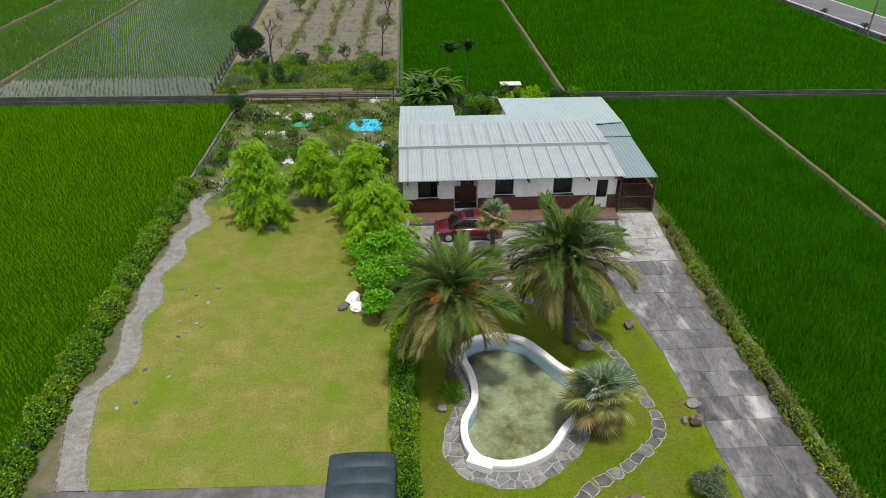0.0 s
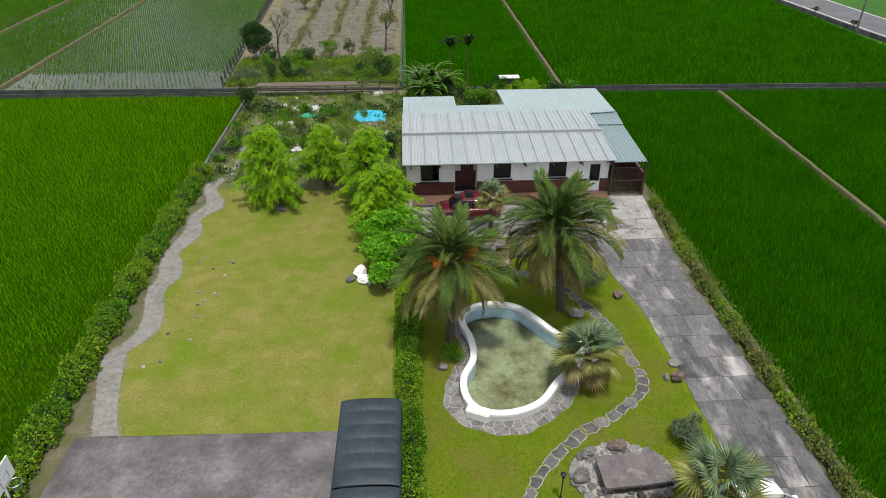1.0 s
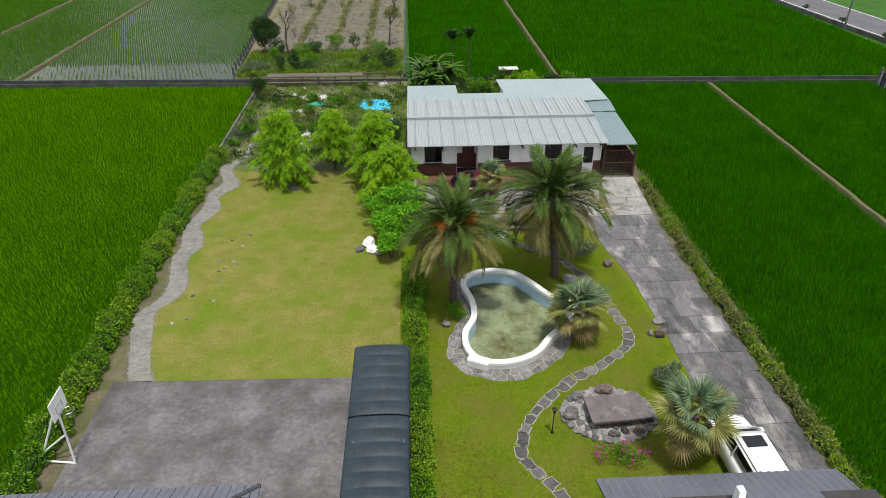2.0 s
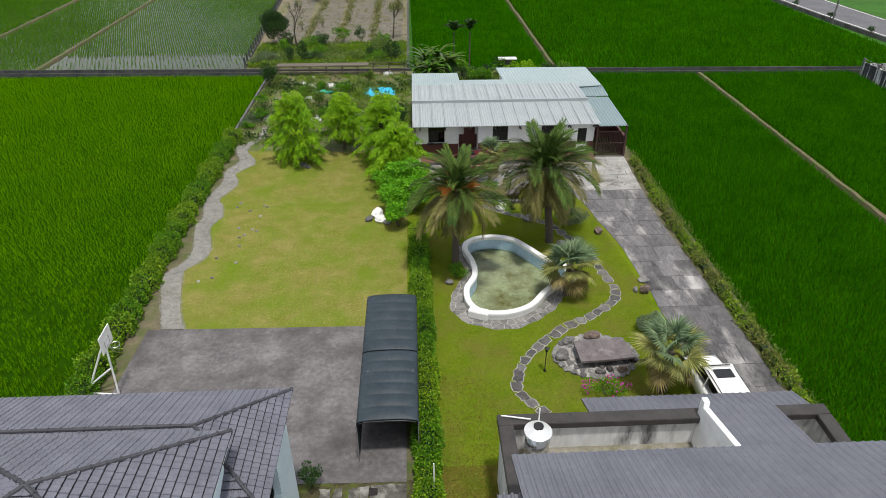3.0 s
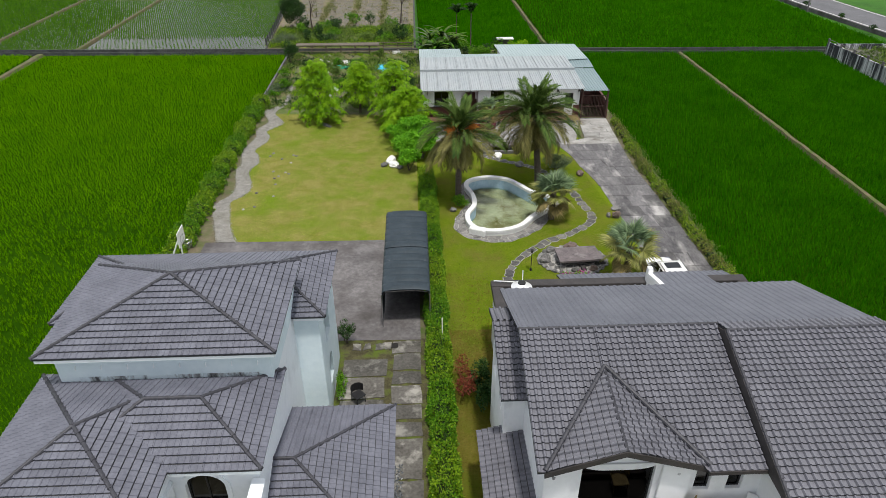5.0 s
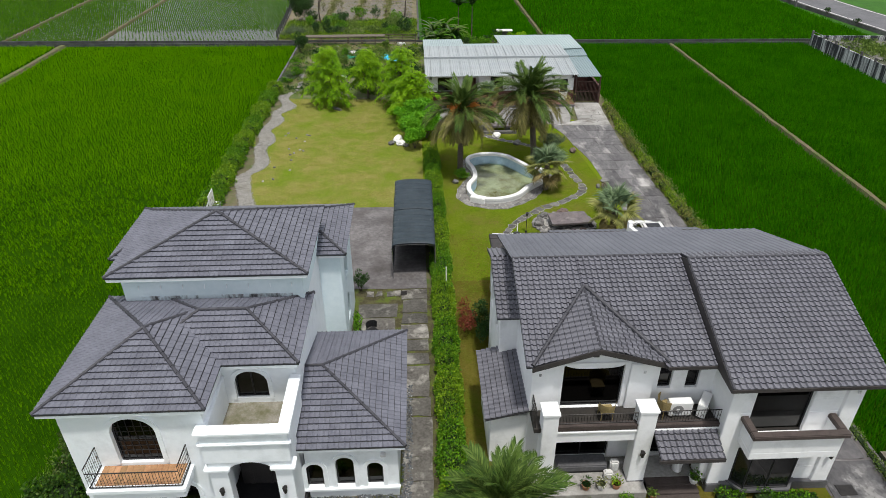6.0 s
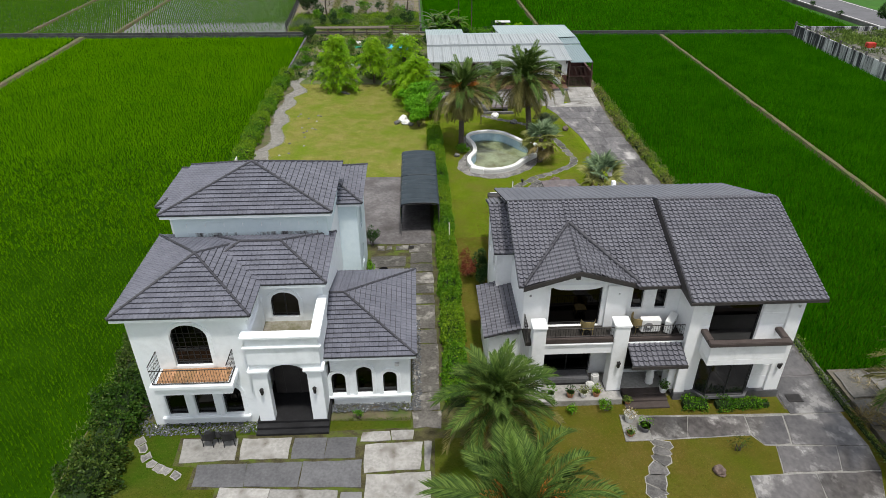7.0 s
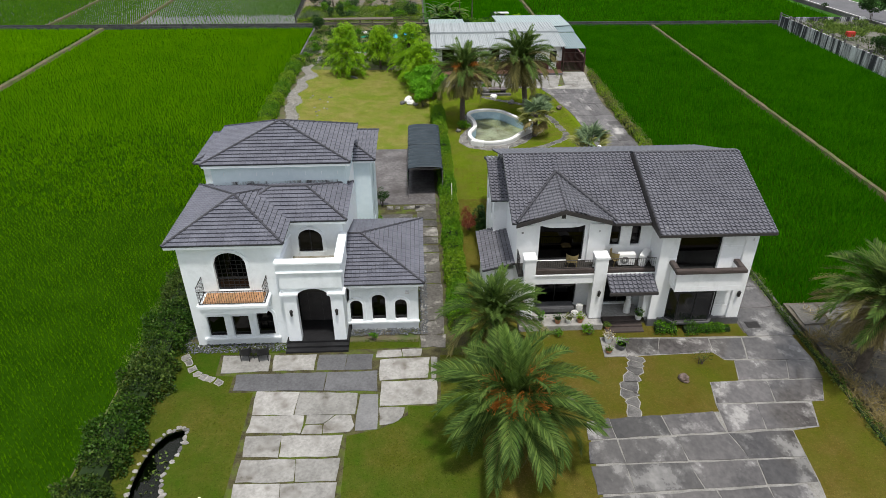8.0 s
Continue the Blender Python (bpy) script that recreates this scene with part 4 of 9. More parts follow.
# cornice under the eaves
part("cornice", boxes((-14.42, -9.4, -6.78, -6.5, 5.86, 6.03), (-14.42, -14.2, -6.5, -0.5, 5.86, 6.03), (-9.42, -6.62, -4.38, -4.1, 5.86, 6.03), (-14.0, -6.6, -1.12, -0.9, 7.48, 7.62), bevel=0.02), "white_wall", villa)
# windows
for a, b in wins_low[:2]:
    window(villa, a, b, 0.52, 1.78, fw, 0, 0, 0)
window(villa, *wins_low[2], 0.52, 2.17, fw, 0.38, 0, 0, surround="white_wall")
part("window_sill", boxes((-13.9, -10.08, fw - 0.13, fw + 0.05, 0.37, 0.49), bevel=0.02), "white_wall", villa)
for x in (-12.66, -12.48, -11.45, -11.26):
    part("pilaster", boxes((x - 0.09, x + 0.09, fw - 0.06, fw + 0.05, 0.49, 2.1), bevel=0.015), "white_wall", villa)
for x0, x1, y0, y1, z in ((-14.74, -9.26, -6.92, -6.86, 6.0), (-14.74, -14.68, -6.86, -0.5, 6.0), (-9.2, -6.5, -4.75, -4.69, 5.98), (-6.56, -6.5, -4.69, -0.5, 5.98), (-14.2, -6.46, -1.39, -1.33, 7.58), (-6.52, -6.46, -1.33, 4.0, 7.58), (-6.74, -2.76, -6.07, -6.01, 3.0), (-2.82, -2.76, -6.01, 0.6, 3.0), (-6.7, -5.5, 2.64, 2.7, 5.92)):
    part("fascia", boxes((x0, x1, y0, y1, z - 0.12, z + 0.02)), "white_wall", villa, "white eaves board")
for x in np.arange(-13.2, -7.0, 0.86):
    part("hook", rods(((x, -1.0, 7.0), (x, -1.07, 6.96)), ((x, -1.07, 6.96), (x, -1.07, 6.86)), r=0.018), "white_wall", villa)
window(villa, -12.7, -11.18, 3.35, 5.52, fw, 0.66, 5, 7, surround="white_wall")
window(villa, -9.08, -7.85, 3.95, 5.32, -4.25, 0.55, 1, 0, surround="white_wall")
# rounded balcony with a timber floor
part("balcony_slab", boxes((-13.45, -10.3, -7.62, fw, 2.62, 3.12), (-13.55, -10.2, -7.72, fw, 3.0, 3.2), bevel=0.03), "white_wall", villa)
for i in range(14):
    x = -13.3 + i * 0.206
    part("deck_board", boxes((x, x + 0.195, -7.5, fw - 0.02, 3.2, 3.235)), "wood_deck", villa)
railing(villa, (-13.42, -7.62, 0), (-10.32, -7.62, 0), 3.22, 0.75)
railing(villa, (-13.42, -7.62, 0), (-13.42, fw, 0), 3.22, 0.95)
railing(villa, (-10.32, -7.62, 0), (-10.32, fw, 0), 3.22, 0.95)
# entrance porch with arch, capitals, and terrace parapet
bm = bmesh.new()
wall(bm, (-9.62, -6.98), (-6.72, -6.98), 0.0, 3.62, 0.42, [(0.64, 2.3, 0.0, 3.54, 0.55)], lap=False)
wall(bm, (-6.72, -6.98), (-6.72, -5.75), 0.0, 3.6, 0.2)
part("porch_wall", bm, "white_wall", villa)
for a, b in ((-9.76, -8.86), (-7.46, -6.58)):
    part("capital", boxes((a, b, -7.1, -6.55, 3.18, 3.32), bevel=0.03), "white_wall", villa)
part("terrace_parapet", boxes((-9.66, -6.68, -7.04, -6.78, 3.6, 5.06), (-9.66, -9.44, -6.78, -4.3, 3.6, 5.06), (-6.92, -6.68, -6.78, -4.3, 3.6, 5.06), bevel=0.02), "white_wall", villa)
part("parapet_coping", boxes((-9.78, -6.56, -7.16, -6.72, 5.02, 5.16), (-9.78, -9.38, -6.72, -4.3, 5.02, 5.16), (-6.98, -6.56, -6.72, -4.3, 5.02, 5.16), (-9.76, -6.58, -7.12, -6.9, 4.5, 4.6), bevel=0.03), "white_wall", villa)
part("terrace_floor", boxes((-9.5, -6.9, -6.9, -4.2, 3.5, 3.72)), "terrace_stone", villa)
part("entrance_door", boxes((-9.2, -6.95, -5.28, -5.22, 0.36, 3.3), (-8.12, -8.04, -5.32, -5.2, 0.36, 2.6), (-8.9, -8.75, -5.31, -5.2, 0.36, 3.2), (-7.4, -7.25, -5.31, -5.2, 0.36, 3.2)), "dark_trim", villa, "dark double entrance door")
for i in range(3):
    part("step", boxes((-9.75, -6.62, -7.02 - 0.26 * (2 - i), -5.2, 0.12 * i, 0.12 * (i + 1)), bevel=0.012), "black", villa, "black stone step")
for x in (-9.28, -7.06):
    wall_lamp(villa, x, -6.98, 2.2)
# single-storey wing
bm = bmesh.new()
wy = -5.75
wing_wins = [(-6.56, -5.93, 0.6, 1.92), (-5.44, -4.74, 0.6, 2.24), (-4.26, -3.64, 0.6, 1.92)]
one_wall(villa, "wing_wall", "white_wall", (-6.75, wy), (-3.05, wy), -0.05, 3.05, 0.25, [(a + 6.75, b + 6.75, c, d, 0.3) for a, b, c, d in wing_wins])
one_wall(villa, "wing_wall", "white_wall", (-3.05, wy), (-3.05, 0.3), -0.05, 3.05, 0.25)
one_wall(villa, "wing_wall", "white_wall", (-3.05, 0.3), (-6.75, 0.3), -0.05, 3.05, 0.25)
for a, b, c, d in wing_wins:
    window(villa, a, b, c, d, wy, 0.3, 0, 0, surround="white_wall")
part("window_sill", boxes((-6.74, -3.0, wy - 0.12, wy + 0.03, 0.44, 0.57), bevel=0.02), "white_wall", villa)
part("floodlight", boxes((-3.7, -3.5, wy - 0.16, wy, 2.3, 2.45), bevel=0.02), "stained_wall", villa)
part("ground_floor", boxes((-14.1, -6.9, -6.4, 7.0, -0.06, 0.3), (-6.7, -3.2, -5.55, 0.2, -0.06, 0.3)), "shaded_interior", villa)

# roofs
roof = Roof(villa, "roof", "tile_grey", FLAT, 0.40, 0.25, 0.04, False, "grey flat-tiled hipped roofs with dark ridge tiles")


def pyramid(roof, x0, x1, y0, y1, z, apex, singly=False, caps=(0, 1, 2, 3)):
    c = [(x0, y0, z), (x1, y0, z), (x1, y1, z), (x0, y1, z)]
    for i in range(4):
        roof.face([c[i], c[(i + 1) % 4], apex], singly and i == 0)
    up = Vector((0, 0, 0.03))
    for i in caps:
        roof.cap(Vector(c[i]) + up, Vector(apex) + up)


hip_roof(roof, -16.05, -5.42, 2.6, 7.5, 6.0, 0.40)
pyramid(roof, -14.25, -6.42, -1.42, 4.15, 7.66, (-10.4, 1.45, 8.98), True)
pyramid(roof, -14.78, -9.22, -6.95, -0.42, 6.08, (-12.0, -3.85, 7.14), True)
hip_roof(roof, -12.6, -6.46, -4.78, -0.42, 6.06, 0.40)
eave = 3.08
top = (-6.05, -2.7, 4.1)
roof.face([(-6.78, -6.1, eave), (-2.72, -6.1, eave), top, (-6.78, -2.7, 4.1)], True)
roof.face([(-2.72, -6.1, eave), (-2.72, 0.65, eave), top], True)
roof.face([(-2.72, 0.65, eave), (-6.78, 0.65, eave), (-6.78, -2.7, 4.1), top])
up = Vector((0, 0, 0.03))
for p in ((-2.72, -6.1, eave), (-2.72, 0.65, eave), (-6.78, -2.7, 4.1)):
    roof.cap(Vector(p) + up, Vector(top) + up)
roof.done()

# ---- white villa with gabled pantile roof ----
gable = thing("villa", "white two-storey villa with grey pantile gable roof and balconies", "house")
bm = bmesh.new()
gy, ry = -4.5, -6.0
one_wall(gable, "wall", "warm_wall", (2.05, gy), (9.1, gy), -0.05, 5.75, 0.25, [(1.2, 3.52, 3.17, 5.42, 0), (4.88, 5.4, 4.05, 5.42, 0), (5.95, 6.45, 4.05, 5.42, 0), (1.2, 3.4, 0.35, 2.4, 0), (5.0, 6.6, 0.35, 2.5, 0)])
one_wall(gable, "wall", "warm_wall", (9.1, ry), (13.75, ry), -0.05, 5.7, 0.25, [(0.85, 3.0, 3.06, 5.32, 0), (0.95, 3.2, 0.5, 2.2, 0)])
one_wall(gable, "wall", "warm_wall", (9.1, gy), (9.1, ry), -0.05, 5.9, 0.25, lap=False)
one_wall(gable, "wall", "warm_wall", (13.75, ry), (13.75, 4.2), -0.05, 5.75, 0.25)
one_wall(gable, "wall", "warm_wall", (13.75, 4.2), (2.05, 4.2), -0.05, 5.75, 0.25)
one_wall(gable, "wall", "warm_wall", (2.05, 4.2), (2.05, gy), -0.05, 5.75, 0.25)
# gable triangles
bm = bmesh.new()
for x, pts in ((2.06, [(-4.5, 5.7), (4.2, 5.7), (-0.3, 7.25)]), (13.74, [(-6.0, 5.65), (4.2, 5.7), (-0.9, 7.45)]), (8.95, [(-6.0, 5.65), (-0.5, 7.0), (-0.9, 7.45)])):
    f = [bm.verts.new((x, y, z)) for y, z in pts]
    r = [bm.verts.new((x + 0.14 * (-1 if x > 13 else 1), y, z)) for y, z in pts]
    bm.faces.new(f), bm.faces.new(r[::-1])
    for i in range(3):
        bm.faces.new((f[i], r[i], r[(i + 1) % 3], f[(i + 1) % 3]))
f = [bm.verts.new(v) for v in ((2.3, gy + 0.01, 5.3), (6.75, gy + 0.01, 5.3), (6.75, gy + 0.01, 5.5), (4.4, gy + 0.01, 6.15), (2.3, gy + 0.01, 5.5))]
bm.faces.new(f)
part("gable_wall", bm, "warm_wall", gable)
part("floor_slab", boxes((2.3, 13.6, -4.4, 4.0, 2.95, 3.15), (9.3, 13.6, -5.9, -4.4, 2.95, 3.15), (2.3, 13.6, -4.4, 4.0, -0.06, 0.3), (9.3, 13.6, -5.9, -4.4, -0.06, 0.3)), "shaded_interior", gable)
# shallow horizontal grooves in the render, as raised bands
for z in (3.5, 4.17, 4.84):
    part("wall_band", boxes((9.1, 9.93, ry - 0.02, ry + 0.01, z, z + 0.62)), "warm_wall", gable)
    part("wall_band", boxes((12.12, 13.2, ry - 0.02, ry + 0.01, z, z + 0.62)), "warm_wall", gable)
    part("wall_band", boxes((12.35, 13.2, ry - 0.02, ry + 0.01, z - 2.95, z - 2.33)), "warm_wall", gable)
part("pilaster", boxes((13.2, 13.82, ry - 0.14, ry + 0.01, 0.35, 5.6), bevel=0.015), "warm_wall", gable)
part("pilaster", boxes((9.02, 9.5, ry - 0.1, ry + 0.01, 0.35, 5.6), bevel=0.015), "warm_wall", gable)
part("plinth", boxes((9.0, 13.9, ry - 0.18, ry + 0.1, -0.05, 0.42), (13.7, 13.9, ry, 4.2, -0.05, 0.42), bevel=0.02), "slate_slab", gable, "dark grey stone plinth")
window(gable, 9.95, 12.1, 3.06, 5.32, ry, 0, 0, 0)
window(gable, 3.25, 5.57, 3.17, 5.42, gy, 0, 0, 0)
window(gable, 3.25, 5.45, 0.35, 2.4, gy, 0, 1, 0)
window(gable, 6.93, 7.45, 4.05, 5.42, gy, 0, 0, 0)
window(gable, 8.0, 8.5, 4.05, 5.42, gy, 0, 0, 0)
window(gable, 7.05, 8.65, 0.35, 2.5, gy, 0, 1, 0)
part("gable_vent", boxes((4.3, 4.5, gy - 0.03, gy + 0.02, 5.72, 6.02)), "dark_trim", gable)
# curved white valance over the wide window
bm = bmesh.new()
k = 14
for i in range(k):
    ua, ub = i / k, (i + 1) / k
    za, zb = (5.44 - 0.22 * (1 - (2 * u - 1) ** 4) for u in (ua, ub))
    xa, xb = 3.2 + 2.42 * ua, 3.2 + 2.42 * ub
    f = [bm.verts.new(v) for v in ((xa, gy - 0.08, za), (xb, gy - 0.08, zb), (xb, gy - 0.08, 5.5), (xa, gy - 0.08, 5.5))]
    r = [bm.verts.new(v.co + Vector((0, 0.07, 0))) for v in f]
    bm.faces.new(f), bm.faces.new((f[1], f[0], r[0], r[1]))
part("valance", bm, "warm_wall", gable)
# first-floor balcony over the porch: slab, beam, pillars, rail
# slab in the dark room colour too, painted shade rather than its pale tile
part("balcony_slab", boxes((2.1, 9.1, -5.55, gy, 2.95, 3.15)), "shaded_interior", gable)
part("balcony_beam", boxes((2.9, 6.0, -5.66, -5.4, 2.5, 3.02), (2.9, 9.1, -5.72, -5.4, 3.02, 3.12), bevel=0.02), "warm_wall", gable)
part("balcony_edge", boxes((2.9, 6.0, -5.7, -5.42, 3.13, 3.38), (6.6, 9.1, -5.7, -5.42, 3.13, 3.32), bevel=0.02), "brown_beam", gable, "dark brown balcony edge beam")
for a, b in ((2.36, 2.94), (5.96, 6.62)):
    part("pillar", boxes((a, b, -5.78, -5.15, 0.3, 4.02), (a - 0.04, b + 0.04, -5.82, -5.11, 4.02, 4.14), bevel=0.02), "warm_wall", gable)
    part("pillar_base", boxes((a - 0.05, b + 0.05, -5.83, -5.1, -0.05, 0.34), bevel=0.02), "slate_slab", gable)
part("pillar", boxes((8.75, 9.1, -5.78, -5.15, 0.3, 2.9), bevel=0.02), "warm_wall", gable)
railing(gable, (2.94, -5.56, 0), (5.96, -5.56, 0), 3.36, 0.5)
railing(gable, (6.62, -5.56, 0), (9.1, -5.56, 0), 3.3, 0.6)
railing(gable, (2.15, -5.5, 0), (2.15, -4.5, 0), 3.15, 0.85)
for x, z in ((6.3, 2.0), (8.98, 2.0)):
    wall_lamp(gable, x, -5.78, z)
wall_lamp(gable, 13.5, ry - 0.14, 2.0)
for x, z in ((2.35, 5.0), (6.3, 5.0)):
    part("soffit_lamp", rods(((x, gy - 0.09, z - 0.05), (x, gy - 0.09, z + 0.05)), r=0.06), "stained_wall", gable)
part("soffit_lamp", rods(((13.5, ry - 0.22, 5.2), (13.5, ry - 0.22, 5.3)), r=0.06), "stained_wall", gable)
for a, b, out in ((5.75, 6.7, 0.12), (2.05, 2.9, 0.1)):
    part("wall_pilaster", boxes((a, b, gy - out, gy, 3.15, 5.4), bevel=0.015), "warm_wall", gable)
# boxed balcony of the right bay with a brown cap
part("bay_balcony", boxes((9.75, 13.05, -6.92, ry, 2.7, 3.02), (9.75, 13.05, -6.92, -6.78, 3.02, 3.85), (9.75, 9.87, -6.78, ry, 3.02, 3.85), (12.93, 13.05, -6.78, ry, 3.02, 3.85), bevel=0.015), "warm_wall", gable)
part("bay_cap", boxes((9.6, 13.15, -7.08, -6.78, 3.82, 4.02), (9.6, 9.88, -6.78, ry, 3.82, 4.02), (12.87, 13.15, -6.78, ry, 3.82, 4.02), bevel=0.03), "brown_beam", gable, "dark brown balcony coping")
bay = new("bay_window")
bay.parent = gable
bay["label"] = "canted bay window with black glass and dark grey sill"
cant = [(9.95, ry + 0.1), (9.95, ry - 0.004), (10.3, ry - 0.42), (12.05, ry - 0.42), (12.4, ry - 0.004), (12.4, ry + 0.1)]
part("pane", prism(bmesh.new(), cant, 0.5, 2.28), "car_glass", bay)
bm = rods(*[((x, y, 0.48), (x, y, 2.3)) for x, y in cant[1:5] + [(11.18, ry - 0.42)]], r=0.035)
for z in (0.5, 2.28):
    for p, q in zip(cant[1:4], cant[2:5]):
        tube(bm, (*p, z), (*q, z), 0.04, sides=6)
part("window_frame", bm, "black", bay)
part("sill", prism(bmesh.new(), [(9.82, ry + 0.05), (9.82, ry - 0.03), (10.24, ry - 0.56), (12.12, ry - 0.56), (12.54, ry - 0.03), (12.54, ry + 0.05)], 0.36, 0.47), "slate_slab", bay)
# porch awning with pantiles
awn = Roof(gable, "awning", "tile_dark", PAN, 0.235, 0.225, 0.04, False, "small pantile awning over the porch")
awn.face([(6.62, -6.75, 2.62), (9.0, -6.75, 2.62), (9.0, -5.6, 3.04), (6.62, -5.6, 3.04)], True)
awn.done()
part("awning_fascia", boxes((6.58, 9.04, -6.8, -6.7, 2.46, 2.62)), "dark_trim", gable)
# main roofs
roof = Roof(gable, "roof", "tile_dark", PAN, 0.235, 0.225, 0.04, False, "dark grey pantile gable roof", 0.022)
RZ, RY, SL = 7.4, -0.25, 0.35


def rz(y):
    return RZ - SL * (y - RY) if y > RY else RZ - SL * (RY - y)


roof.face([(x, y, rz(y)) for x, y in ((6.9, -5.15), (8.75, -5.15), (8.75, RY), (4.36, RY), (4.36, -1.9))], True)
roof.face([(x, y, rz(y)) for x, y in ((1.72, -5.0), (1.95, -5.0), (4.36, -1.9), (4.36, RY), (1.72, RY))])
r2y, r2z = -0.9, 7.62
roof.face([(8.75, -6.42, 5.7), (14.48, -6.42, 5.7), (14.48, r2y, r2z), (8.75, r2y, r2z)], True)
roof.face([(14.48, RY + 0.02, RZ - 0.005), (8.75, RY + 0.02, RZ - 0.005), (8.75, r2y, r2z), (14.48, r2y, r2z)])
ga, gp, gl, gr = (4.36, -1.9, 6.93), (4.4, -4.85, 6.26), (1.95, -4.98, 5.6), (6.98, -4.98, 5.6)
for tri, along in (([gl, gp, ga], (ga, gp)), ([gp, gr, ga], (gp, ga))):
    a, b, c = (Vector(v) + Vector((0, 0, 0.10)) for v in tri)
    roof.face([a, b, c], axis=(Vector(along[1]) - Vector(along[0])) * (-1))
for p in (gl, gr):
    roof.cap(Vector(p) + Vector((0, 0, 0.21)), Vector(ga) + Vector((0, 0, 0.21)), 0.075)
roof.cap((1.72, RY, RZ + 0.02), (8.75, RY, RZ + 0.02))
roof.cap((8.75, r2y, r2z + 0.02), (14.48, r2y, r2z + 0.02))
roof.cap(Vector(ga) + Vector((0, 0, 0.12)), Vector(gp) + Vector((0, 0, 0.12)))
roof.cap((8.78, -6.42, 5.74), (8.78, r2y, r2z + 0.03), 0.07)
roof.done()
part("fascia", boxes((8.7, 14.5, -6.46, -6.4, 5.58, 5.71), (6.9, 8.75, -5.2, -5.13, 5.58, 5.71)), "dark_trim", gable)
bm = bmesh.new()
for p, q in ((gl, gp), (gp, gr)):
    p, q = Vector(p), Vector(q)
    c = [p + Vector((0, -0.03, 0.1)), q + Vector((0, -0.03, 0.1)), q + Vector((0, -0.03, -0.12)), p + Vector((0, -0.03, -0.12))]
    f = [bm.verts.new(v) for v in c]
    r = [bm.verts.new(v + Vector((0, 0.08, 0))) for v in c]
    bm.faces.new(f[::-1]), bm.faces.new(r)
    for i in range(4):
        bm.faces.new((f[i], f[(i + 1) % 4], r[(i + 1) % 4], r[i]))
part("barge_board", bm, "dark_trim", gable)
# verge between the two roof levels
bm = bmesh.new()
pts = [(-6.42, 5.55), (-5.15, rz(-5.15) - 0.1), (RY, RZ - 0.1), (r2y, r2z + 0.02), (-6.42, 5.74)]
f = [bm.verts.new((8.70, y, z)) for y, z in pts]
r = [bm.verts.new((8.78, y, z)) for y, z in pts]
bm.faces.new(f[::-1]), bm.faces.new(r)
for i in range(5):
    bm.faces.new((f[i], f[(i + 1) % 5], r[(i + 1) % 5], r[i]))
part("verge_board", bm, "dark_trim", gable)
# side bay and lean-to
bm = bmesh.new()
one_wall(gable, "side_wall", "warm_wall", (1.3, -0.9), (2.05, -0.9), -0.05, 5.25, 0.2)
one_wall(gable, "side_wall", "warm_wall", (1.3, 2.9), (1.3, -0.9), -0.05, 5.25, 0.2, [(0.5, 1.3, 3.4, 4.6, 0), (2.4, 3.1, 3.4, 4.6, 0)])
one_wall(gable, "side_wall", "warm_wall", (0.62, -4.3), (2.05, -4.3), -0.05, 2.6, 0.2)
one_wall(gable, "side_wall", "warm_wall", (0.62, -0.6), (0.62, -4.3), -0.05, 2.5, 0.2)
side = Roof(gable, "side_roof", "tile_dark", PAN, 0.235, 0.225, 0.04, False, "pantile roofs of the side bay and lean-to")
side.face([(1.08, -1.42, 5.2), (2.05, -1.42, 5.2), (2.05, 1.65, 6.3), (1.08, 1.65, 6.3)], True)
side.face([(2.05, 3.0, 5.85), (1.08, 3.0, 5.85), (1.08, 1.65, 6.3), (2.05, 1.65, 6.3)])
side.face([(0.36, -0.5, 2.7), (0.36, -4.6, 2.7), (2.1, -4.6, 3.15), (2.1, -0.5, 3.15)], True)
side.done()
# rear flat part with parapets, terrace and small roofs
part("rear_wall", boxes((1.95, 14.25, 7.95, 8.2, -0.05, 3.3), (1.95, 2.2, 4.2, 7.95, -0.05, 3.3), (14.0, 14.25, 4.2, 7.95, -0.05, 3.3)), "stained_wall", gable, "white parapet wall with black rain stains")
bm = bmesh.new()
rake = [(4.2, 2.0), (8.1, 2.0), (8.1, 4.35), (7.85, 4.35), (7.8, 4.12), (4.2, 5.12)]
f = [bm.verts.new((9.38, y, z)) for y, z in rake]
r = [bm.verts.new((9.6, y, z)) for y, z in rake]
bm.faces.new(f[::-1]), bm.faces.new(r)
for i in range(len(rake)):
    bm.faces.new((f[i], f[(i + 1) % len(rake)], r[(i + 1) % len(rake)], r[i]))
bmesh.ops.recalc_face_normals(bm, faces=bm.faces[:])
part("rear_divider", bm, "warm_wall", gable, "white raking wall beside the small rear roof")
part("parapet_cap", boxes((1.8, 14.4, 7.8, 8.35, 3.3, 3.58), (1.8, 2.35, 4.25, 7.8, 3.3, 3.58), (13.85, 14.4, 4.25, 7.8, 3.3, 3.58), bevel=0.02), "dark_trim", gable, "dark brown parapet coping")
part("terrace_floor", boxes((2.2, 14.0, 4.25, 7.95, 2.0, 2.12)), "terrace_stone", gable, "pale tiled roof terrace")
back = Roof(gable, "rear_roof", "tile_rear", PAN_LOW, 0.30, 0.36, 0.004, False, "smooth ribbed grey rear roof slopes", 0.004)
back.face([(14.5, 4.6, rz(4.6)), (1.72, 4.6, rz(4.6)), (1.72, RY, RZ), (14.5, RY, RZ)])
back.face([(14.1, 9.75, 2.85), (5.4, 9.75, 2.85), (5.4, 8.36, 3.38), (14.1, 8.36, 3.38)])
back.face([(12.3, 8.3, 3.75), (9.62, 8.3, 3.75), (9.62, 5.4, 4.6), (12.3, 5.4, 4.6)])
back.done()

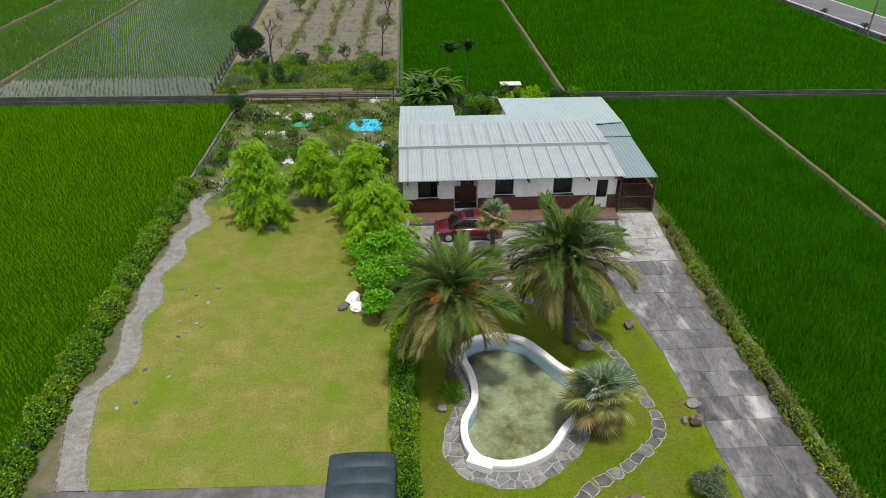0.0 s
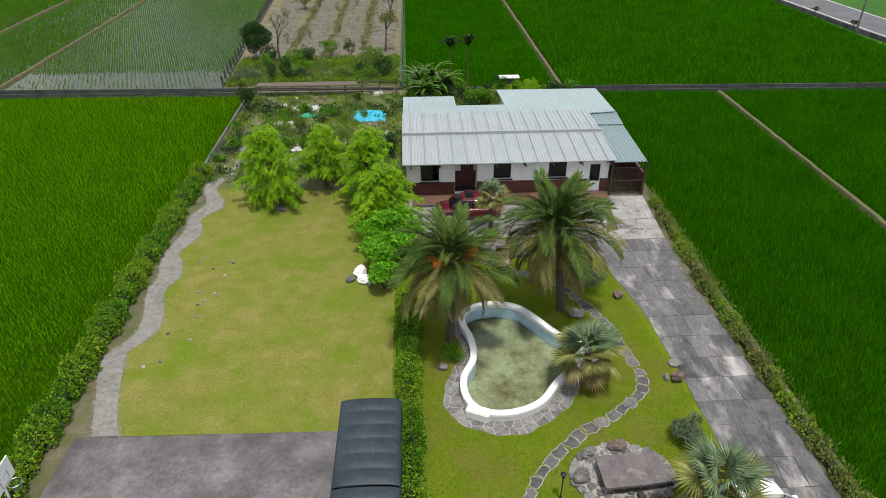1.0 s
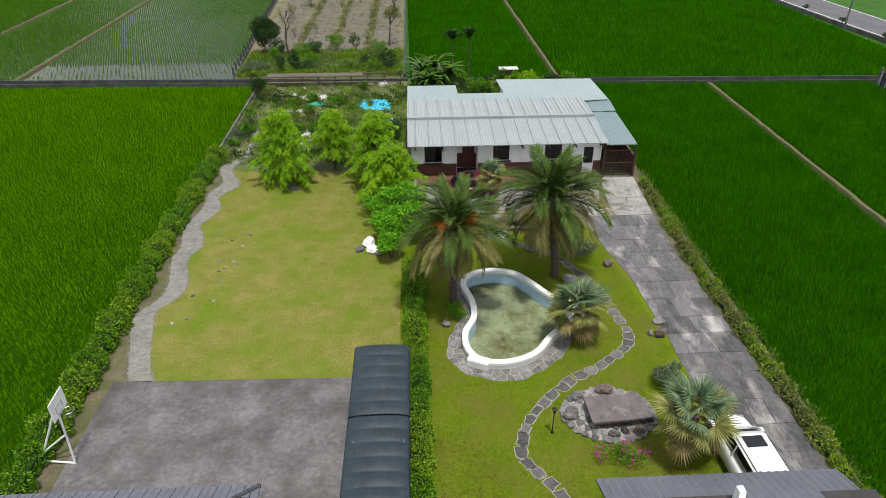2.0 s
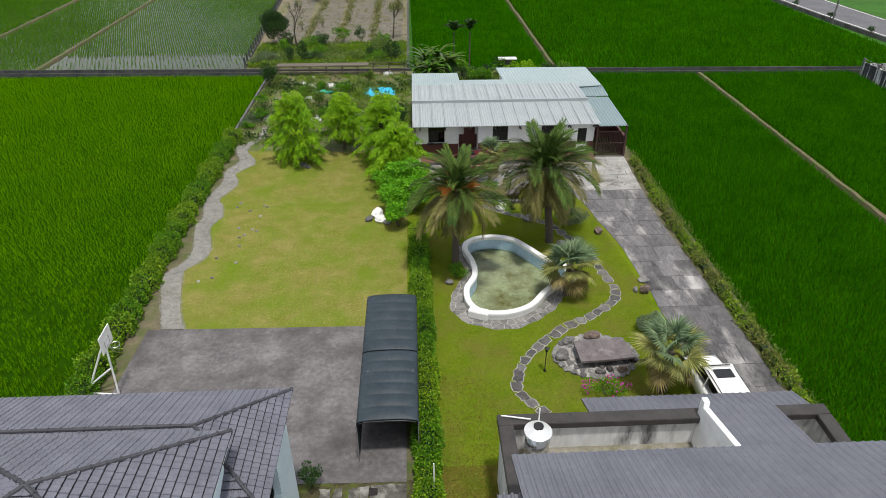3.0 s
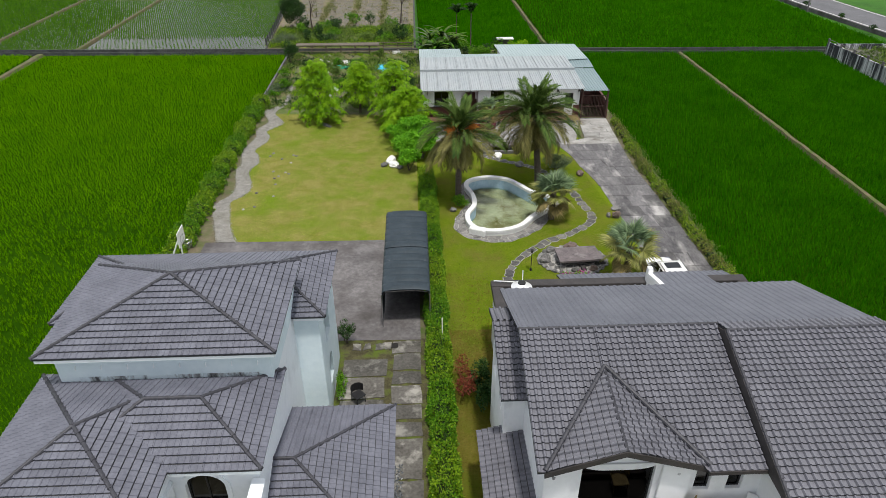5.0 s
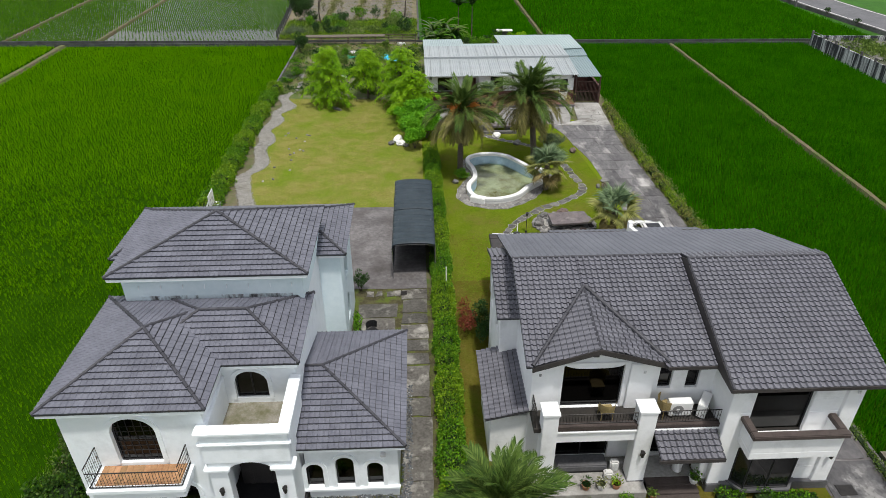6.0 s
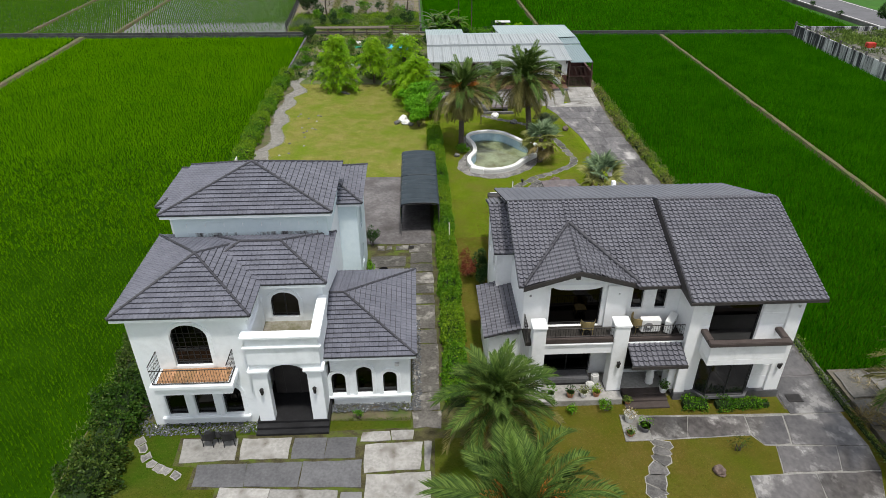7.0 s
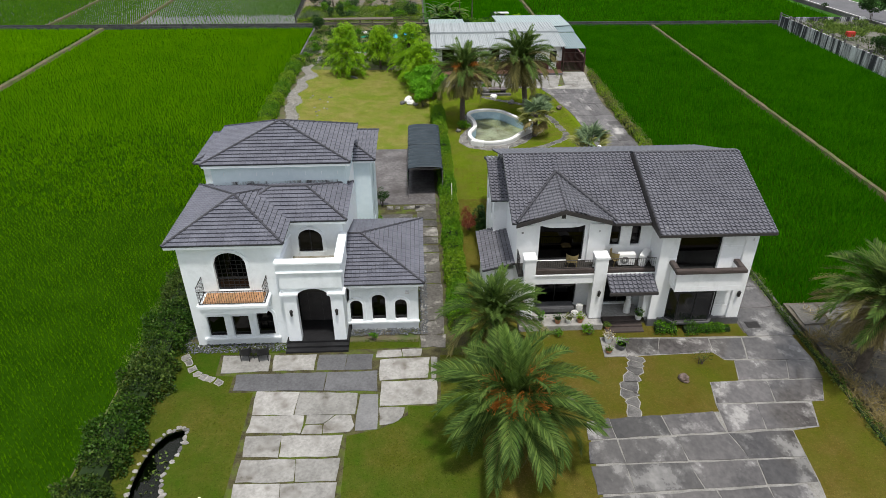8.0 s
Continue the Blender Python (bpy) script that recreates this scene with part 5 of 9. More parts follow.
# ---- old single-storey house with sheet-metal roofs ----
house = thing("farmhouse", "white single-storey farmhouse with pale grey ribbed metal roofs", "house")


def metal_roof(name, corners, mat, rib=0.28, label="ribbed pale metal roof sheet", high=0.03, wide=0.035):
    """Ribbed sheet over a slope; corners: eave left, eave right, top right, top left."""
    a, b, c, d = (Vector(v) for v in corners)
    nrm = (b - a).cross(d - a).normalized()
    n = max(2, round((b - a).length / rib))
    bm = bmesh.new()
    lo = Vector((0, 0, -0.05))
    k = wide / (b - a).length
    stops = [(0.0, 0.0)]
    for i in range(n):
        t = (i + 0.5) / n
        stops += [(t - 1.6 * k, 0.0), (t - 0.6 * k, high), (t + 0.6 * k, high), (t + 1.6 * k, 0.0)]
    stops.append((1.0, 0.0))
    prev = None
    for t, h in stops:
        p, q = a + (b - a) * t + nrm * h, d + (c - d) * t + nrm * h
        cur = [bm.verts.new(v) for v in (p + lo, p, q, q + lo)]
        if prev:
            for i in range(4):
                bm.faces.new((prev[i], cur[i], cur[(i + 1) % 4], prev[(i + 1) % 4]))
        else:
            bm.faces.new(cur)
        prev = cur
    bm.faces.new(prev[::-1])
    bmesh.ops.recalc_face_normals(bm, faces=bm.faces[:])
    return part(name, bm, mat, house, label)


hy = 40.35
bm = bmesh.new()
hx = -0.95
openings = [(0.05, 1.36, 1.25, 2.6), (2.5, 4.08, 0.3, 2.55), (5.25, 6.5, 1.35, 2.6), (9.2, 10.5, 1.35, 2.6), (12.2, 12.95, 0.95, 2.3)]
wall(bm, (hx, hy), (13.55, hy), -0.05, 2.85, 0.22, [(a - hx, b - hx, c, d, 0) for a, b, c, d in openings])
wall(bm, (13.55, hy), (13.55, 48.5), -0.05, 2.9, 0.22)
wall(bm, (hx, 53.3), (hx, hy), -0.05, 2.9, 0.22)
wall(bm, (13.55, 48.5), (hx, 48.5), -0.05, 2.9, 0.22)
part("wall", bm, "warm_wall", house)
part("tiled_dado", boxes((hx - 0.02, 2.48, hy - 0.03, hy - 0.002, 0.0, 1.18), (4.1, 12.15, hy - 0.03, hy - 0.002, 0.0, 1.18), (13.0, 13.57, hy - 0.03, hy - 0.002, 0, 1.18)), "brown_tile", house, "dark brown tiled lower wall")
for a, b, c, d in openings[:1] + openings[2:4]:
    window(house, a, b, c, d, hy, 0, 1, 0, sill=0.12)
window(house, *openings[4], hy, 0, 1, 0)
part("entrance_recess", boxes((2.4, 4.2, hy + 1.2, hy + 1.3, 0.0, 2.6), (2.4, 2.5, hy + 0.2, hy + 1.2, 0, 2.6), (4.08, 4.2, hy + 0.2, hy + 1.2, 0, 2.6)), "warm_wall", house)
part("entrance_dado", boxes((2.5, 4.08, hy + 1.17, hy + 1.198, 0.3, 1.5), (3.0, 3.9, hy + 1.12, hy + 1.168, 0.3, 2.3)), "brown_tile", house)
part("porch_step", boxes((-0.6, 13.5, 38.9, hy - 0.02, -0.05, 0.22), bevel=0.02), "porch_tile", house, "red-brown tiled porch step")
part("porch_edge", boxes((-0.62, 13.52, 38.78, 38.9, -0.05, 0.2)), "concrete", house)
part("floor", boxes((hx + 0.2, 13.4, hy + 0.2, 48.4, -0.05, 0.25)), "shaded_interior", house)
for i in range(8):
    x = hx + 0.3 + i * 2.0
    part("eave_bracket", boxes((x, x + 0.08, 39.5, hy, 2.62, 2.74), (x, x + 0.08, hy - 0.08, hy, 2.4, 2.62)), "dark_trim", house)
# roofs
metal_roof("lower_roof", ((-1.2, 39.45, 2.98), (13.75, 39.45, 2.98), (13.5, 43.4, 3.62), (-1.2, 43.4, 3.62)), "sheet", 0.20, high=0.035)
metal_roof("upper_roof", ((-1.2, 43.3, 3.78), (13.45, 43.3, 3.78), (13.3, 46.9, 3.95), (-1.2, 46.9, 3.95)), "sheet", 0.32, high=0.05, wide=0.05)
for i in range(15):
    part("roof_batten", rods(((-0.6 + i * 0.98, 39.5, 3.04), (-0.6 + i * 0.965, 43.35, 3.69)), r=0.022, sides=4), "batten", house)
    part("roof_batten", rods(((-0.6 + i * 0.965, 43.4, 3.82), (-0.6 + i * 0.955, 46.85, 3.99)), r=0.022, sides=4), "batten", house)
part("ridge_flashing", boxes((-1.22, 13.5, 43.22, 43.4, 3.6, 3.82)), "sheet", house)
metal_roof("rear_roof", ((-1.2, 46.8, 3.7), (7.4, 46.8, 3.7), (7.4, 50.3, 3.3), (-1.2, 50.3, 3.3)), "green_sheet", 0.2)
metal_roof("rear_roof", ((-1.2, 50.28, 3.3), (3.2, 50.28, 3.3), (3.2, 53.4, 3.05), (-1.2, 53.4, 3.05)), "green_sheet", 0.2)
metal_roof("box_roof", ((7.45, 47.2, 3.3), (16.08, 48.5, 3.2), (15.9, 54.3, 3.2), (7.05, 54.45, 3.2)), "green_sheet", 0.3)
metal_roof("small_roof", ((13.9, 46.3, 2.95), (16.15, 46.3, 2.95), (16.2, 48.7, 3.1), (13.9, 48.7, 3.1)), "teal_sheet", 0.25)
metal_roof("carport_roof", ((13.78, 39.85, 2.66), (16.1, 39.85, 2.66), (16.15, 46.3, 2.85), (13.6, 46.3, 2.85)), "teal_sheet", 0.25)
part("box_wall", boxes((7.4, 15.7, 48.6, 54.0, -0.05, 3.12), (hx, 3.0, 48.8, 53.2, -0.05, 3.0), (3.0, 7.4, 48.6, 50.0, -0.05, 3.1)), "stained_wall", house)
# iron gate and posts of the carport
gate = thing("iron_gate", "rusty brown iron bar gate closing the carport", "gate", at=(0, 0, 0))
bm = bmesh.new()
for z in (0.1, 1.1, 2.1):
    box(bm, 13.75, 16.0, 39.98, 40.02, z, z + 0.06)
part("gate_frame", bm, "rust", gate)
for i in range(17):
    part("gate_bar", rods(((13.8 + i * 0.135, 40.0, 0.1), (13.8 + i * 0.135, 40.0, 2.2)), r=0.018), "rust", gate)
part("carport_wall", boxes((16.0, 16.2, 40.0, 48.5, -0.05, 1.6), (13.62, 15.9, 44.0, 44.2, -0.05, 2.6)), "brown_tile", house)
for a, b in ((16.0, 16.12), (13.66, 13.74)):
    part("carport_post", boxes((a, b, 39.9, 40.05, -0.05, 2.7)), "rust", house)

# ---- plants ----
def frond_mesh(name, mat, length, rise, bend, leaf=0.33, pairs=44, vee=0.45, wide=0.0115):
    """A pinnate palm frond along +x: a curved midrib with rows of narrow drooping leaflets."""
    rnd = random.Random(name)
    pts, ang, p = [], rise, Vector((0, 0, 0))
    steps = 14
    for i in range(steps + 1):
        pts.append((p.copy(), ang))
        p = p + Vector((math.cos(ang), 0, math.sin(ang))) * (length / steps)
        ang -= bend / steps * (0.5 + 1.0 * i / steps)
    verts, faces = [], []

    def strip(a, b, w0, w1, side):
        k = len(verts)
        verts.extend([tuple(a - side * w0), tuple(a + side * w0), tuple(b + side * w1), tuple(b - side * w1)])
        faces.append((k, k + 1, k + 2, k + 3))
    for (a, _), (b, _) in zip(pts, pts[1:]):
        strip(a, b, 0.022, 0.015, Vector((0, 1, 0)))
        strip(a, b, 0.018, 0.012, Vector((0, 0, 1)))
    for i in range(pairs):
        t = 0.13 + 0.87 * i / (pairs - 1)
        f = t * steps
        j = min(steps - 1, int(f))
        base = pts[j][0].lerp(pts[j + 1][0], f - j)
        a = pts[j][1]
        along, up = Vector((math.cos(a), 0, math.sin(a))), Vector((-math.sin(a), 0, math.cos(a)))
        ln = leaf * (0.45 + 1.1 * math.sin(math.pi * (0.12 + 0.80 * t)) ** 0.8) * rnd.uniform(0.85, 1.15)
        for s in (-1, 1):
            d = (Vector((0, s, 0)) * 0.85 + along * (0.85 + 0.5 * t) + up * (vee + rnd.uniform(-0.25, 0.25))).normalized()
            tip = base + d * ln + Vector((0, 0, -0.22 * ln))
            mid = base + d * ln * 0.5
            w = d.cross(up).normalized() * (wide * (1 + 0.25 * rnd.random()))
            k = len(verts)
            verts.extend([tuple(base), tuple(mid + w), tuple(tip), tuple(mid - w)])
            faces.append((k, k + 1, k + 2, k + 3))
    return bare(name, mat, verts, faces)


def trunk_mesh(name, height, r0, r1, rings=22, rough=0.035, seed=1):
    bm = bmesh.new()
    sides = 14
    prev = None
    for i in range(rings * 2 + 1):
        t = i / (rings * 2)
        r = r0 + (r1 - r0) * t + (rough if i % 2 else 0)
        ring = [bm.verts.new(((r + 0.4 * rough * math.sin(j * 3 + i * 2)) * math.cos(2 * math.pi * (j + 0.5 * (i // 2 % 2)) / sides),
                              (r + 0.4 * rough * math.sin(j * 5 + i)) * math.sin(2 * math.pi * (j + 0.5 * (i // 2 % 2)) / sides), t * height)) for j in range(sides)]
        if prev:
            for j in range(sides):
                bm.faces.new((prev[j], prev[(j + 1) % sides], ring[(j + 1) % sides], ring[j]))
        prev = ring
    bm.faces.new(prev)
    return bm


FROND = {
    "up": frond_mesh("frond_upright", "date_frond", 2.2, 0.22, 1.35, leaf=0.34, pairs=72, wide=0.014),
    "mid": frond_mesh("frond_middle", "date_frond", 2.5, 0.28, 1.75, leaf=0.35, pairs=74, wide=0.014),
    "spear": frond_mesh("frond_young", "date_young", 2.2, 0.05, 0.35, leaf=0.30, pairs=64, vee=0.75, wide=0.014),
    "hang": frond_mesh("frond_hanging", "date_frond", 2.6, 0.20, 1.75, leaf=0.34, pairs=80),
    "low": frond_mesh("frond_lower", "date_lower", 2.5, 0.20, 1.45, leaf=0.34, pairs=70),
    "dark": frond_mesh("frond_dark", "dark_leaf", 1.6, 0.5, 1.4, leaf=0.42, pairs=22, vee=0.1, wide=0.06),
    "dry": frond_mesh("frond_dry", "dry_frond", 1.9, 0.0, 0.7, leaf=0.36, vee=0.1),
}


def date_palm(x, y, h, size, label, fruit=0, seed=1, count=72, r=0.22, dry=8, low=14, sink=122, lean=(0, 0), upright=0.30, stalk=0.85, tall=0.8, spears=4, top=86):
    rnd = random.Random(seed)
    palm = thing("date_palm", label, "palm tree", "date palms", at=(x, y, 0))
    bm = trunk_mesh("trunk", h, r * 1.25, r, rough=0.03)
    for v in bm.verts:
        f = (v.co.z / h) ** 1.3
        v.co.x, v.co.y = v.co.x + lean[0] * f, v.co.y + lean[1] * f
    smooth(part("trunk", bm, "bark", palm))
    for i in range(count):
        t = i / (count - 1)
        kind = "up" if t < upright else "mid" if t < 0.55 else "hang"
        if i >= count - dry - low and (i % 3 or i >= count - dry - low // 2):
            kind = "low"
        if i >= count - dry:
            kind = "dry"
        if i < spears:
            kind = "spear"
        elev = top - (sink + top - 86) * t ** 0.9 + rnd.uniform(-8, 8)
        yaw = i * 137.508 + rnd.uniform(-12, 12)
        s = size * (0.80 + 0.26 * math.sin(math.pi * min(1, t + 0.15))) * rnd.uniform(0.86, 1.1)
        m = Matrix.Translation((*lean, h - 0.05 - 0.45 * t)) @ pose(0, 0, 0, 0, -elev, yaw) @ pose(0, 0, 0, rnd.uniform(-35, 35)) @ Matrix.Diagonal((s, s, s, 1))
        share("frond", FROND[kind], palm, m)
    for i in range(fruit):
        a, up_ = i * 2 * math.pi / fruit + rnd.uniform(-0.25, 0.25), tall * rnd.uniform(0.7, 1.35)
        bm = bmesh.new()
        base = Vector((lean[0] + 0.1 * math.cos(a), lean[1] + 0.1 * math.sin(a), h))
        out = Vector((math.cos(a), math.sin(a), up_)).normalized()
        mid = base + out * stalk * rnd.uniform(0.9, 1.12)
        tube(bm, base, mid, 0.03, 0.025, 5)
        for _ in range(70):
            tip = mid + (out * 0.8 + Vector((rnd.uniform(-.6, .6), rnd.uniform(-.6, .6), rnd.uniform(-.8, .25)))).normalized() * rnd.uniform(0.35, 0.75)
            tube(bm, mid, tip, 0.018, 0.010, 4)
            bmesh.ops.create_icosphere(bm, subdivisions=1, radius=0.034, matrix=Matrix.Translation(tip))
        part("fruit_stalk", bm, "fruit", palm, "brush of orange date fruit on a stalk")
    return palm


def fan_mesh(name, mat, r=0.95, segs=26, sweep=250, stalk=0.85):
    rnd = random.Random(name)
    verts, faces = [], []
    k = 0
    verts += [(0, -0.018, 0), (0, 0.018, 0), (stalk, 0.012, 0), (stalk, -0.012, 0)]
    faces.append((0, 1, 2, 3))
    verts += [(0, 0, -0.018), (0, 0, 0.018), (stalk, 0, 0.012), (stalk, 0, -0.012)]
    faces.append((4, 5, 6, 7))
    for i in range(segs):
        a = radians(-sweep / 2 + sweep * (i + 0.5) / segs)
        da = radians(sweep / segs * 0.52)
        ln = r * (0.72 + 0.28 * math.cos(a * 0.6)) * rnd.uniform(0.9, 1.05)
        c = Vector((stalk, 0, 0))

        def at(rad, ang, z):
            return tuple(c + Vector((math.cos(ang) * rad, math.sin(ang) * rad, z - 0.10 * (rad / r) ** 2 * r)))
        k = len(verts)
        verts += [at(0, a, 0), at(ln * 0.55, a - da, -0.012), at(ln * 0.55, a, 0.03), at(ln * 0.55, a + da, -0.012), at(ln, a, -0.10 - 0.1 * rnd.random())]
        faces += [(k, k + 1, k + 2), (k, k + 2, k + 3), (k + 1, k + 4, k + 2), (k + 2, k + 4, k + 3)]
    return bare(name, mat, verts, faces)


FAN = {"top": fan_mesh("fan_leaf_silver", "silver_fan"), "low": fan_mesh("fan_leaf_yellow", "yellow_fan"), "dry": fan_mesh("fan_leaf_dry", "dry_frond", 0.85)}


def fan_palm(x, y, h, size, label, seed=1, count=23, dry=5, r=0.16, low=7):
    rnd = random.Random(seed)
    palm = thing("fan_palm", label, "palm tree", "fan palms", at=(x, y, 0))
    smooth(part("trunk", trunk_mesh("trunk", h, r * 1.3, r, rings=12), "bark", palm))
    for i in range(count):
        t = i / (count - 1)
        kind = "dry" if i >= count - dry else "low" if i >= count - dry - low else "top"
        elev = 82 - 128 * t ** 0.9 + rnd.uniform(-8, 8)
        s = size * rnd.uniform(0.85, 1.1)
        m = Matrix.Translation((0, 0, h - 0.25 * t)) @ pose(0, 0, 0, 0, -elev, i * 137.5 + rnd.uniform(-12, 12)) @ pose(0, 0, 0, rnd.uniform(-35, 35)) @ Matrix.Diagonal((s, s, s, 1))
        share("leaf", FAN[kind], palm, m)
    return palm


def ball_points(n, centre, radii, shell=0.35):
    d = unit(rng.normal(0, 1, (n, 3)))
    return np.array(centre) + d * np.array(radii) * (1 - shell * rng.random((n, 1)) ** 1.5), d


def lobes(centre, radii, count, seed):
    """Smaller balls round a big one, for uneven outlines."""
    r = np.random.default_rng(seed)
    out = [(np.array(centre), np.array(radii) * 0.62)]
    for _ in range(count):
        d = unit(r.normal(0, 1, 3))
        d[2] = abs(d[2]) if r.random() < 0.75 else d[2] * 0.5
        out.append((np.array(centre) + d * np.array(radii) * r.uniform(0.55, 0.92), np.array(radii) * r.uniform(0.22, 0.46)))
    return out


def bush(name, label, x, y, w, d, h, mat, leaf=0.11, density=150, seed=3, group="", lobe=10, category="shrub", z=0.0, tilt=0.7, ragged_crown=False):
    """A shrub: woody stems and a lobed crown of leaves."""
    ob = thing(name, label, category, group, at=(x, y, z))
    bm = bmesh.new()
    rnd = random.Random(seed)
    for _ in range(5):
        tube(bm, (rnd.uniform(-0.1, 0.1), rnd.uniform(-0.1, 0.1), -0.02), (rnd.uniform(-0.3, 0.3) * w, rnd.uniform(-0.3, 0.3) * d, h * 0.6), 0.03, 0.01, 5)
    part("stem", bm, "bark", ob)
    pts, out = [], []
    for c, r in lobes((0, 0, h * 0.55), (w / 2, d / 2, h * 0.45), lobe, seed):
        if ragged_crown:
            r = r * np.array((1.15, 1.15, 0.5))
        area = 4 * math.pi * (np.prod(r) ** (2 / 3))
        p, o = ball_points(max(12, int(area * density)), c, r, 0.45)
        keep = p[:, 2] > 0.02
        pts.append(p[keep]), out.append(o[keep])
    me = quads_mesh("crown", mat, leaves(np.concatenate(pts), np.concatenate(out), leaf, leaf * 0.6, 0.1, tilt), 4)
    crown = new("crown", me)
    crown.parent = ob
    return ob


def hedge(name, label, path, width, height, mat, leaf=0.12, density=400, seed=5, wob=0.25, second=None, group=""):
    """A clipped or rough hedge along a plan path: a box in the colour of inner shade and a skin of leaves."""
    ob = thing(name, label, "hedge", group)
    r = np.random.default_rng(seed)
    path = np.array(path, float)
    seg = np.linalg.norm(np.diff(path, axis=0), axis=1)
    total = seg.sum()
    n = int(total * (width + 2 * height) * density)
    s = r.random(n) * total
    idx = np.minimum(np.searchsorted(np.cumsum(seg), s), len(seg) - 1)
    f = (s - np.concatenate([[0], np.cumsum(seg)])[idx]) / seg[idx]
    base = path[idx] + (path[idx + 1] - path[idx]) * f[:, None]
    d = unit(path[idx + 1] - path[idx])
    side = np.stack([-d[:, 1], d[:, 0]], 1)
    swell = 1 + wob * (0.6 * np.sin(s * 1.7 + seed) + 0.5 * np.sin(s * 4.3 + 1) + 0.35 * np.sin(s * 9.1 + 2 * seed))
    a = r.random(n) * (width + 2 * height)
    u, z, o = np.zeros(n), np.zeros(n), np.zeros((n, 3))
    m0, m1 = a < height, (a >= height) & (a < height + width)
    m2 = ~(m0 | m1)
    u[m0], z[m0] = -width / 2, a[m0]
    u[m1], z[m1] = a[m1] - height - width / 2, height
    u[m2], z[m2] = width / 2, a[m2] - height - width
    o[m0, :2], o[m2, :2] = -side[m0], side[m2]
    o[m1, 2] = 1
    inset = 1 - 0.30 * r.random(n) ** 2
    edge = 1 - 0.22 * np.clip(np.abs(u) / (width / 2) + z / height - 1.25, 0, 1)
    pos = np.zeros((n, 3))
    pos[:, :2] = base + side * (u * swell * inset * edge)[:, None]
    pos[:, 2] = 0.03 + z * np.maximum(swell, 0.08) ** 0.8 * inset * edge
    pos += r.normal(0, 0.03, (n, 3))
    pick = r.random(n) < (0.5 + 0.4 * np.sin(s * 0.9 + 3)) if second else np.zeros(n, bool)
    for mm, mt in ((~pick, mat), (pick, second)):
        if mt and mm.any():
            c = new("foliage", quads_mesh("foliage", mt, leaves(pos[mm], o[mm], leaf, leaf * 0.62, 0.0, 0.75), 4))
            c.parent = ob
    # near-black filler box: shade between the leaves put into its colour
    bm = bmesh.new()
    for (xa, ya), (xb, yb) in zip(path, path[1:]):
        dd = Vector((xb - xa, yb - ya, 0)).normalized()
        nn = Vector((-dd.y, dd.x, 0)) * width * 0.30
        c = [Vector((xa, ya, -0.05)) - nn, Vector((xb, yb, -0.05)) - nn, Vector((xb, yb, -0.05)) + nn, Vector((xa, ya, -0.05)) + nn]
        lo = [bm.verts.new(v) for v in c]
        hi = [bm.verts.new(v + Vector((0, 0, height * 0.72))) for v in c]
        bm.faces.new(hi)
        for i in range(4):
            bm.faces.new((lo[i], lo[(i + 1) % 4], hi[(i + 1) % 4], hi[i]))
    part("core", bm, "core", ob, "dark box inside the hedge, coloured as inner shade")
    return ob


